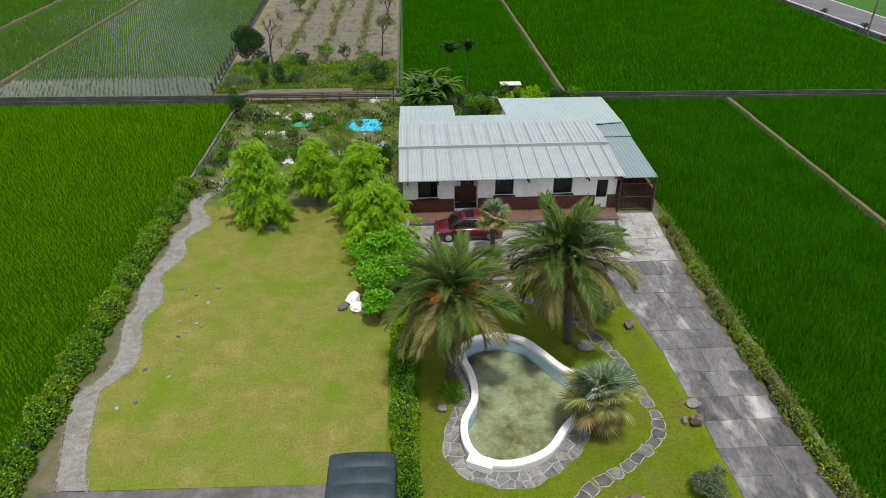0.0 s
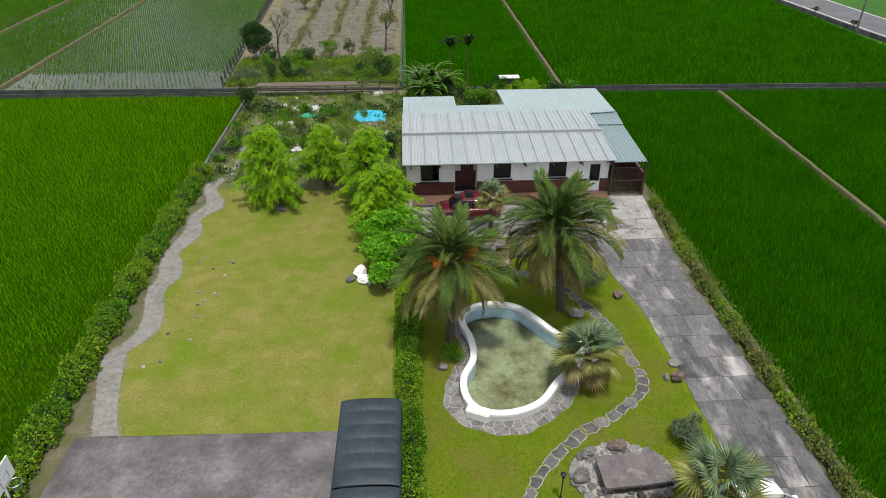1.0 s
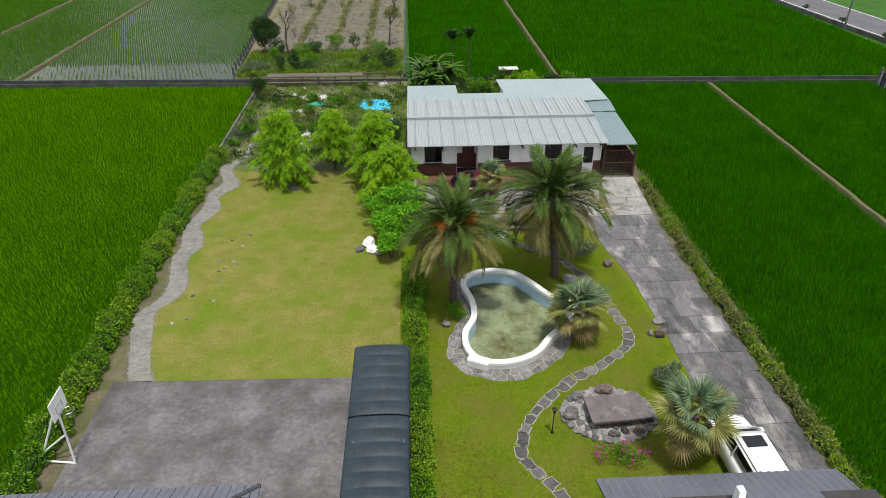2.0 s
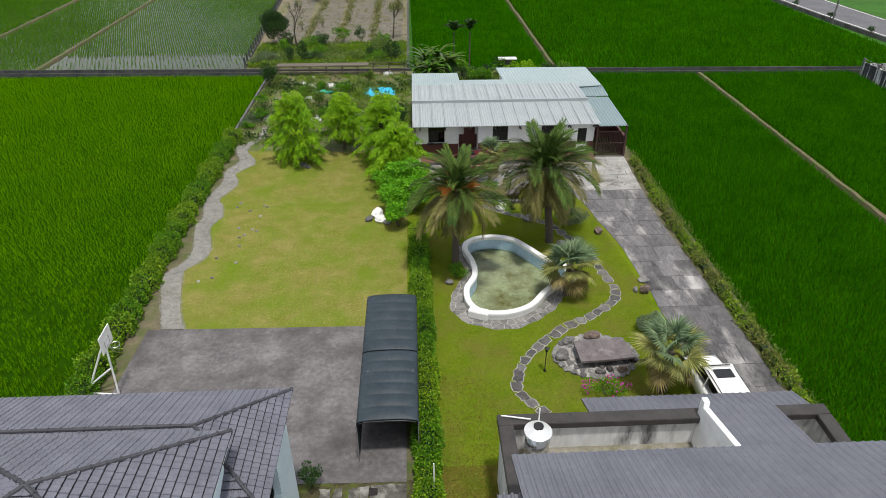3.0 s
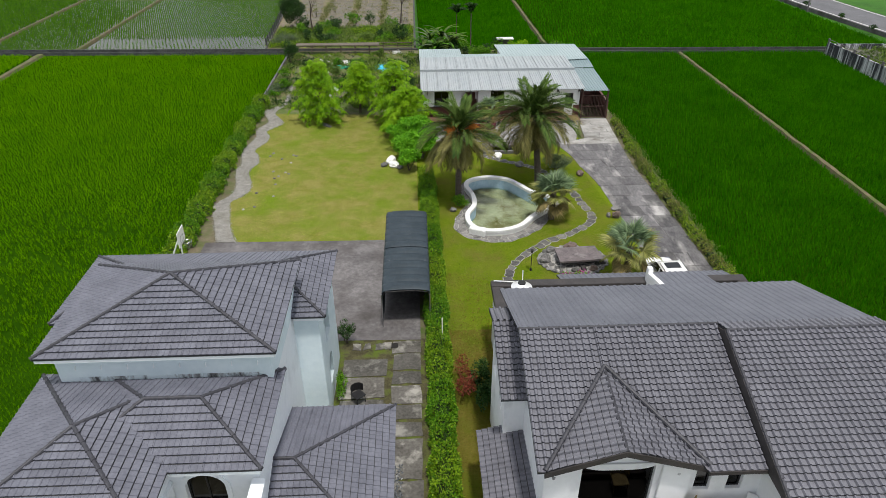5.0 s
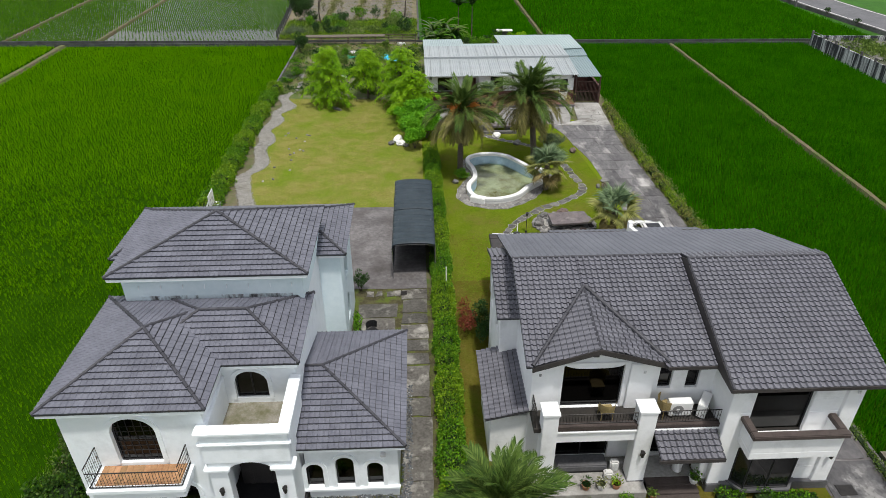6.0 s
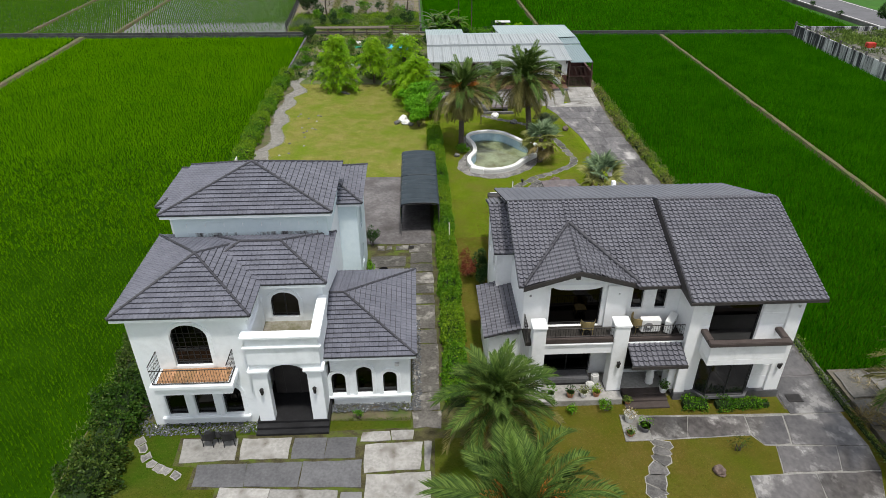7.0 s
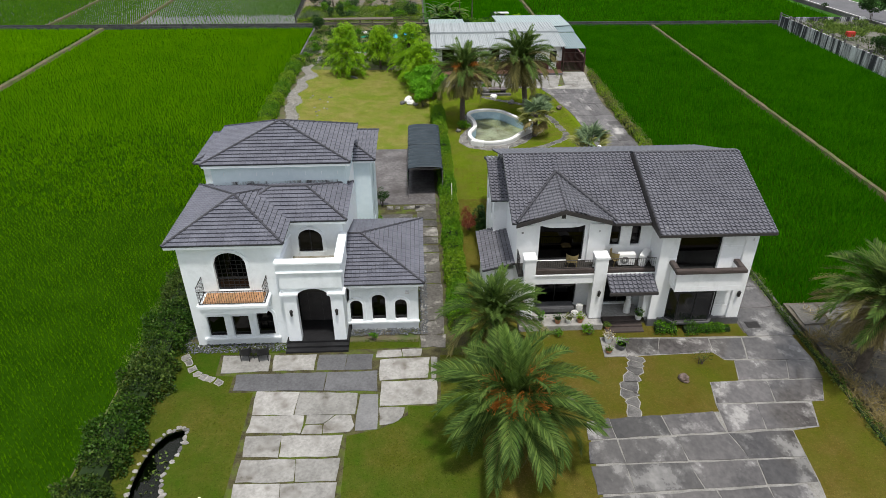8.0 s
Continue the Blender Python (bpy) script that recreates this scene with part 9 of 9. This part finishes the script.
for i in range(46):
    x, y = r_.uniform(-1.0, 15.5), r_.uniform(55.5, 63.0)
    if y < 57.5 and x > 6.5:
        y += 2.5
    lime = (8.6 < x < 12 and y > 59)
    bush("shrub", "lime-green shrub behind the farmhouse" if lime else "dark green shrub behind the farmhouse", x, y, r_.uniform(1.2, 2.4), r_.uniform(1.2, 2.2), r_.uniform(1.0, 2.3),
         "lime_leaf" if lime else r_.choice(("dark_leaf", "hedge_leaf", "dark_leaf")), 0.16, 80, seed=200 + i, group="rear shrubs", lobe=7)
shed = thing("shed", "small shed with white sheet roof behind the farmhouse", "shed", at=(9.3, 62.2, 0))
part("roof", boxes((-1.0, 1.0, -0.5, 0.5, 1.9, 1.98)), "mulch", shed)
part("wall", boxes((-0.9, 0.9, -0.4, 0.4, -0.02, 1.9)), "dark_trim", shed)

# ---- fallow plot to the north ----
flat("weed_bed", [(-20.2, 66.7), (-1.8, 66.0), (-1.8, 76.5), (-14, 77.4), (-20.8, 76.8)], -0.04, "weed_ground", "green weedy ground at the front of the fallow plot", "ground")
for i, (a, b) in enumerate(((-19.3, -15.4), (-14.7, -11.0), (-10.3, -6.6), (-5.9, -2.5))):
    slant = -0.05 * (3 - i) / 3
    tagged(part("soil_bed", prism(bmesh.new(), [(a, 77.5), (b, 77.5), (b + slant * 46, 124), (a + slant * 46, 124)], -0.06, 0.0), "mulch_bed"), "grey-brown mulched soil bed in the fallow plot", "soil bed", "soil beds", kind="structure")
scatter_leaves("weeds", "dense weeds at the front of the fallow plot", (-20.0, -2.0, 66.8, 76.5), 16000, "weed", 0.26, 0.6, seed=21, even=True)
scatter_leaves("weeds", "bright weeds at the front of the fallow plot", (-20.0, -2.0, 66.8, 76.5), 15000, "yellow_hedge", 0.26, 0.6, seed=23)
scatter_leaves("weeds", "dry yellowing weeds between the soil rows", (-21.5, -2.0, 76, 124), 9000, "olive_leaf", 0.2, 0.25, seed=25, even=True, width=0.2)
scatter_leaves("weeds", "dry straw between the soil rows", (-21.5, -2.0, 76, 124), 13000, "straw", 0.2, 0.2, seed=27, width=0.12, even=True)
for x, y in ((-19.2, 68.2), (-17.8, 69.3), (-18.8, 70.4), (-12.8, 70.0)):
    c = np.zeros((420, 3))
    c[:, :2] = rng.normal(0, 0.25, (420, 2))
    out = np.concatenate([c[:, :2] * 2.2, np.ones((420, 1))], 1)
    ob = thing("grass_clump", "tall grey-green grass clump", "grass", "grass clumps", at=(x, y, -0.05))
    g_ = new("grass_tuft", quads_mesh("grass_tuft", "grey_leaf", leaves(c, out, 1.15, 0.03, 0.0, 0.25), 4))
    g_.parent = ob
for i in range(20):
    x, y = r_.uniform(-17.5, -2.5), r_.uniform(68, 78)
    bush("shrub", "green sapling in the fallow plot", x, y, r_.uniform(1.4, 2.8), r_.uniform(1.2, 2.4), r_.uniform(1.0, 2.3), r_.choice(("weed", "hedge_leaf", "dark_leaf")), 0.16, 70, seed=300 + i, group="saplings", lobe=6, z=-0.05)
for i in range(14):
    x, y = r_.uniform(-19.5, -3), r_.uniform(80, 118)
    bush("shrub", "thin yellowing sapling between soil rows", x, y, 1.2, 1.2, 1.4, "olive_leaf", 0.14, 40, seed=330 + i, group="thin saplings", lobe=5, z=-0.05)


def bare_tree(x, y, h, seed, label, mat=None):
    ob = thing("tree", label, "tree", at=(x, y, -0.05))
    rnd = random.Random(seed)
    bm = bmesh.new()
    tips = []

    def limb(p, d, ln, r, depth):
        q = p + d * ln
        tube(bm, p, q, r, r * 0.65, 6)
        if depth == 0:
            tips.append(q)
            return
        for _ in range(rnd.choice((2, 3))):
            nd = (d + Vector((rnd.uniform(-.7, .7), rnd.uniform(-.7, .7), rnd.uniform(-.1, .5)))).normalized()
            limb(q, nd, ln * rnd.uniform(0.6, 0.85), r * 0.62, depth - 1)
    limb(Vector((0, 0, -0.02)), Vector((rnd.uniform(-.15, .15), 0, 1)).normalized(), h * 0.33, 0.13, 4)
    part("trunk", bm, "bark", ob)
    if mat:
        c = np.repeat(np.array([tuple(t) for t in tips]), 40, 0) + rng.normal(0, 0.22, (len(tips) * 40, 3))
        cr = new("crown", quads_mesh("crown", mat, leaves(c, np.tile((0, 0, 0.2), (len(c), 1)), 0.16, 0.09, 0.1, 0.9), 4))
        cr.parent = ob


bare_tree(-15.6, 75.0, 6.0, 4, "nearly bare tree in the fallow plot")
bare_tree(-3.6, 79.5, 4.8, 6, "thin tree with sparse yellow leaves", "olive_leaf")
bare_tree(-3.2, 96, 5.0, 9, "thin tree with yellow leaves", "olive_leaf")
bush("tree", "dense dark evergreen tree in the fallow plot", -18.6, 76.3, 3.6, 3.4, 4.4, "dark_leaf", 0.16, 120, seed=81, category="tree", lobe=18)
bush("tree", "small tree at the plot's fence", -16.6, 104, 2.6, 2.4, 3.0, "weed", 0.16, 80, seed=82, category="tree")
fence = thing("fence", "grey concrete post fence beside the flooded paddy", "fence")
for i in range(27):
    t = i / 26
    x, y = -20.4 - 2.6 * t, 66.9 + 47 * t
    part("post", boxes((x - 0.11, x + 0.11, y - 0.08, y + 0.08, -0.55, 1.15), bevel=0.015), "dark_concrete", fence)
part("base_wall", prism(bmesh.new(), [(-20.46, 66.8), (-20.32, 66.8), (-22.92, 113.9), (-23.06, 113.9)], -0.5, 0.25), "concrete", fence)
tagged(part("wall_plot", boxes((-1.75, -1.5, 66, 125, -0.6, 0.35)), "dark_concrete"), "low dark concrete wall along the fallow plot", "wall", kind="structure")

# ---- walled lot by the road ----
lot = [(49.4, 62.0), (61.5, 61.5), (64.0, 30.0), (50.3, 30.0)]
slab("ground_lot", lot, -0.6, 0.3, "lot_gravel", "overgrown walled lot by the road", "ground")
bm = bmesh.new()
wall(bm, (50.3, 28.0), (49.3, 61.8), -0.6, 1.15, -0.2)
wall(bm, (49.3, 61.8), (61.5, 61.3), -0.6, 0.9, -0.2)
tagged(part("wall_lot", bm, "mould_wall"), "white lot wall streaked with black mould", "wall", kind="structure")
rail = thing("fence", "concrete posts with rails on the lot wall", "fence")
for i in range(14):
    t = i / 13
    part("post", boxes((50.25 - t - 0.1, 50.25 - t + 0.1, 28.5 + 33 * t - 0.1, 28.5 + 33 * t + 0.1, 1.15, 1.6)), "concrete", rail)
part("rail", rods(((50.25, 28.5, 1.5), (49.25, 61.5, 1.5)), r=0.03), "concrete", rail)
scatter_leaves("weeds", "tall weeds over the walled lot", (50.6, 61, 53, 61), 9000, "weed", 0.35, 0.9, seed=41)
scatter_leaves("weeds", "dark creeper over the walled lot", (50.6, 61, 34, 60), 6000, "dark_weed", 0.32, 0.8, seed=43)
tagged(part("crate", boxes((54.0, 55.0, 52.5, 53.2, 0.3, 0.9), bevel=0.03), "red_plastic"), "red plastic crate among the weeds", "crate")
bush("tree", "dark green tree between the walled lot and the road", 63.4, 62.5, 4.6, 4.2, 4.6, "dark_leaf", 0.24, 60, seed=83, category="tree", lobe=18)
bush("shrub", "dark green bush in the walled lot", 53.6, 44.5, 2.8, 3.2, 2.0, "dark_leaf", 0.2, 80, seed=84, z=0.28)
pole = thing("street_lamp", "pale utility pole beside the road", "pole", at=(60.2, 86.5, 0))
part("pole", tube(bmesh.new(), (0, 0, -0.55), (0, 0, 7.5), 0.14, 0.09, 12), "concrete", pole)
for i, y in enumerate((72, 79, 88, 97)):
    bush("shrub", "small dark green shrub beside the road", 61.6 - (y - 72) * 0.06, y, 1.0, 1.0, 0.8, "dark_leaf", 0.14, 90, seed=400 + i, group="roadside shrubs")

# ---- litter and growth on the dirt lot ----
rubble_pad = tagged(thing("pavement", "", ""), "broken concrete slabs at the edge of the dirt lot", "pavement", kind="structure")
scatter_leaves("litter_straw", "dry palm litter on the dirt lot", (17.8, 24, -16, -5), 3500, "straw", 0.35, 0.2, "litter", 51, 0.08, upright=0.25)
for x0, x1, y0, y1 in ((17.45, 18.9, -6.4, -4.6), (17.3, 18.3, -8.1, -6.5), (19.0, 20.6, -6.2, -4.7)):
    slab_piece(rubble_pad, [(x0, y0), (x1, y0 + 0.1), (x1 - 0.05, y1), (x0 + 0.06, y1 - 0.05)], "worn_concrete", rnd, -0.05)
c = np.stack([rng.uniform(17.5, 26, 1500), rng.uniform(-17, -4.8, 1500), np.full(1500, -0.09)], 1)
tagged(new("rubble", quads_mesh("rubble", "stone", octa(c, rng.uniform(0.02, 0.09, 1500)), 3)), "loose grey rubble and broken tile on the dirt lot", "rubble", kind="stuff")
scatter_leaves("litter_twigs", "dark dead fronds under the date palm", (16.9, 20.5, -14, -7.5), 2600, "dry_frond", 0.5, 0.2, "litter", 53, 0.06, upright=0.2)
hedge("hedge", "strip of low weeds between drive and dirt lot", [(16.7, -15.5), (16.75, -10.5), (16.65, -7), (16.75, -2), (16.8, 3)], 0.32, 0.18, "dark_weed", second="weed", wob=0.8, seed=55, leaf=0.10, density=260)

scatter_leaves("weeds", "green weeds behind the farmhouse", (-1.2, 16.5, 54.8, 63.6), 9000, "weed", 0.24, 0.5, seed=61)
for i, x in enumerate((-15.0, -10.65, -6.25)):
    scatter_leaves("weeds", "line of dry grass between soil beds", (x - 0.45, x + 0.45, 77, 124), 5000, "olive_leaf", 0.24, 0.35, seed=63 + i, even=True, width=0.2)

# loose gravel over the winding path
k = 20000
u, v = rng.random(k) * (len(A) - 1.001), rng.random(k)
ea, eb = np.array(A), np.array(B)
ia, fu = u.astype(int), (u % 1)[:, None]
pa, pb = ea[ia] + (ea[ia + 1] - ea[ia]) * fu, eb[ia] + (eb[ia + 1] - eb[ia]) * fu
c = np.concatenate([pa + (pb - pa) * (v * 1.16 - 0.08)[:, None] + rng.normal(0, 0.05, (k, 2)), rng.uniform(0.015, 0.035, (k, 1))], 1)
tagged(new("gravel", quads_mesh("gravel", "path_stone", octa(c, rng.uniform(0.013, 0.034, k)), 3)), "loose pale grey gravel on the winding path", "gravel", kind="stuff")

scatter_leaves("weeds", "low weeds on the field bank beside the drive", (16.7, 17.05, 2, 41), 3500, "weed", 0.16, 0.3, seed=71, even=True)
scatter_leaves("weeds", "low weeds on the bank of the west field", (-17.6, -17.0, -8, 44), 6000, "weed", 0.16, 0.3, seed=72, even=True)
# ---- standing rice, as stuff: rows of hills of thin blades ----
def rice(name, label, poly, dx, dy, blades, high, mat, spread, seed, yaw=0.0, keep=1.0, width=0.028, z=FIELD_Z - 0.02, clear=(), category="rice"):
    r = np.random.default_rng(seed)
    poly = np.array(poly)
    lo, hi = poly.min(0) - 2, poly.max(0) + 2
    c = (lo + hi) / 2
    span = np.linalg.norm(hi - lo) / 2
    gx, gy = np.meshgrid(np.arange(-span, span, dx), np.arange(-span, span, dy), indexing="ij")
    gx, gy = gx.ravel(), gy.ravel()
    a = radians(yaw)
    x = c[0] + gx * math.cos(a) - gy * math.sin(a) + r.normal(0, dx * 0.10, gx.size)
    y = c[1] + gx * math.sin(a) + gy * math.cos(a) + r.normal(0, dy * 0.14, gx.size)
    ok = r.random(gx.size) < keep
    for i in range(len(poly)):
        p, q = poly[i], poly[(i + 1) % len(poly)]
        ok &= (q[0] - p[0]) * (y - p[1]) - (q[1] - p[1]) * (x - p[0]) > 0.08
    for q in clear:
        q = np.array(q)
        cand = np.flatnonzero(ok & (x > q[:, 0].min()) & (x < q[:, 0].max()) & (y > q[:, 1].min()) & (y < q[:, 1].max()))
        inside = np.zeros(len(cand), bool)
        for i in range(len(q)):
            (xa, ya), (xb, yb) = q[i], q[(i + 1) % len(q)]
            if ya != yb:
                inside ^= ((ya > y[cand]) != (yb > y[cand])) & (x[cand] < (xb - xa) * (y[cand] - ya) / (yb - ya) + xa)
        ok[cand[inside]] = False
    x, y = np.repeat(x[ok], blades), np.repeat(y[ok], blades)
    k = len(x)
    th = r.random(k) * 2 * np.pi
    lean = spread * r.uniform(0.3, 1.2, k)
    patch = 1 + 0.12 * np.sin(x * 0.21 + seed) * np.cos(y * 0.17 + 1)
    h = high * r.uniform(0.75, 1.15, k) * patch
    base = np.stack([x + 0.03 * np.cos(th), y + 0.03 * np.sin(th), np.full(k, z)], 1)
    side = np.stack([-np.sin(th), np.cos(th), np.zeros(k)], 1) * width
    tip = base + np.stack([np.cos(th) * lean, np.sin(th) * lean, h], 1)
    mesh = quads_mesh(name, mat, np.stack([base - side, base + side, tip], 1), 3)
    return tagged(new(name, mesh), label, category, kind="stuff")


def near(poly, y0, y1, x0=-999, x1=999):
    xs, ys = [p[0] for p in poly], [p[1] for p in poly]
    return [(max(min(xs), x0), max(min(ys), y0)), (min(max(xs), x1), max(min(ys), y0)), (min(max(xs), x1), min(max(ys), y1)), (max(min(xs), x0), min(max(ys), y1))]


W, E_ = FIELDS["rice_field_west"], FIELDS["rice_field_east"]
for y0, y1, stems, lean_, seed_ in ((-24, -8, 5, 0.055, 1), (-8, 0, 6, 0.065, 31), (0, 9, 7, 0.08, 32)):
    rice("rice_plants", "rows of young rice plants in the near field", near(W, y0, y1, -44), 0.31, 0.25, stems, 0.34, "west_rice", lean_, seed_, -6, width=0.013)
# same crop, brightened in steps with distance: light put into the leaf colour
for y0, y1, lit_share in ((9, 16, 0.35), (16, 24, 0.65), (24, 65, 1.0)):
    for mat_, keep_, seed_ in (("west_rice", 1 - lit_share, 2), ("lit_far_rice", lit_share, 33)):
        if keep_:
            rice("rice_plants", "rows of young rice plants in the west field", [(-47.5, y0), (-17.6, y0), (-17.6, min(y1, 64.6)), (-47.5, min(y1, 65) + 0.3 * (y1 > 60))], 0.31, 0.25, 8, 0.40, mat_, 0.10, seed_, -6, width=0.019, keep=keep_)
rice("rice_plants", "dense rows of green rice beyond the west dike", [(-80, 15), (-49, 15), (-49, 65.6), (-80, 66.6)], 0.30, 0.26, 5, 0.48, "lit_far_rice", 0.16, 3, 14, width=0.035)
rice("rice_plants", "dense green rice in the east field", E_, 0.21, 0.17, 5, 0.46, "rice", 0.14, 4, -20, width=0.026)
rice("rice_plants", "dense green rice in the far east field", FIELDS["rice_field_far_east"], 0.22, 0.19, 5, 0.46, "rice", 0.15, 5, -20, width=0.03)
rice("rice_plants", "dense green rice in the north field", [(-0.9, 66), (14.9, 65.5), (14.2, 124), (-1.3, 124)], 0.30, 0.26, 5, 0.52, "rice", 0.2, 6, 3, width=0.04)
rice("rice_plants", "dense green rice in the north-east field", [(16.1, 65.6), (60.3, 64.2), (57.6, 124), (15.2, 124)], 0.38, 0.33, 4, 0.52, "rice", 0.22, 7, -8, width=0.05)
rice("rice_plants", "young sparse rice standing in flooded paddy", [(-44.0, 74), (-21.4, 74), (-24.0, 124), (-44.0, 124)], 0.28, 0.24, 4, 0.30, "young_rice", 0.12, 8, 20, width=0.028, keep=0.95)
rice("rice_plants", "thin rice beside open water in the paddy", [(-44.0, 67.5), (-21.0, 66.8), (-21.4, 74), (-44.0, 74)], 0.45, 0.30, 4, 0.28, "young_rice", 0.12, 28, 20, width=0.022, keep=0.45)
rice("rice_plants", "young sparse rice standing in flooded paddy", [(-56.5, 68), (-45.1, 67.6), (-45.1, 124), (-56.9, 124)], 0.30, 0.26, 5, 0.33, "young_rice", 0.13, 9, 20, width=0.034, keep=0.95)
rice("rice_plants", "young rice standing in flooded paddy", [(-95, 69), (-57.8, 68), (-58.1, 124), (-95, 124)], 0.33, 0.30, 5, 0.40, "young_rice", 0.16, 10, 20, width=0.045, keep=0.95)


# ---- grass blades on the lawns ----
CLEAR = PAVED + [inset(POOL, 0.1), inset(POND, 0.1), [(7.75 + 2.15 * math.cos(i * math.pi / 8), 15.45 + 1.68 * math.sin(i * math.pi / 8)) for i in range(16)], MOSSY]
PATH_EDGE = [(-18.0, 18.6)] + right_edge + [(-18.0, 53)]
rice("grass", "short dry yellow-green lawn grass", [(-16.2, 18.7), (-1.7, 18.45), (-1.7, 41.4), (-16.2, 42.8)], 0.12, 0.12, 4, 0.035, "grass_dry", 0.07, 21, 11, width=0.022, z=-0.005, clear=[PATH_EDGE], category="grass")
for poly in ([(-0.4, 9.0), (12.3, 9.0), (12.0, 20), (-0.4, 20)], [(-0.4, 20), (12.0, 20), (11.2, 30), (10.0, 34.2), (-1.6, 37.2)]):
    rice("grass", "short green lawn grass round the pool", poly, 0.12, 0.12, 4, 0.04, "grass_lush", 0.08, 22, 11, width=0.024, z=-0.005, clear=CLEAR, category="grass")
for poly, blades in (([(-15.4, -22), (-0.4, -22), (-0.4, -6.6), (-15.2, -6.9)], "grass_front"), ([(-0.4, -22), (16.6, -22), (16.6, -6.6), (-0.4, -6.1)], "island_grass")):
    rice("grass", "worn olive grass on the front lawns", poly, 0.10, 0.10, 4, 0.022, blades, 0.08, 23, 11, width=0.026, z=-0.005, clear=CLEAR, category="grass")
rice("grass", "worn olive grass strip beside the villa", [(-0.4, -6.2), (1.9, -6.2), (1.9, 9.0), (-0.4, 9.0)], 0.13, 0.13, 4, 0.035, "island_grass", 0.08, 24, 11, width=0.024, z=-0.005, category="grass")

rice("grass", "mixed worn grass between the strip and the pool garden", [(-0.4, 4.5), (1.9, 4.5), (1.9, 9.0), (-0.4, 9.0)], 0.14, 0.14, 4, 0.045, "grass_lush", 0.08, 25, 11, width=0.03, z=-0.005, keep=0.55, category="grass")
rice("grass", "mixed worn grass between the strip and the pool garden", [(-0.4, 9.0), (3.0, 9.0), (2.2, 14.0), (-0.4, 14.5)], 0.14, 0.14, 4, 0.045, "island_grass", 0.08, 26, 11, width=0.03, z=-0.005, keep=0.45, category="grass")
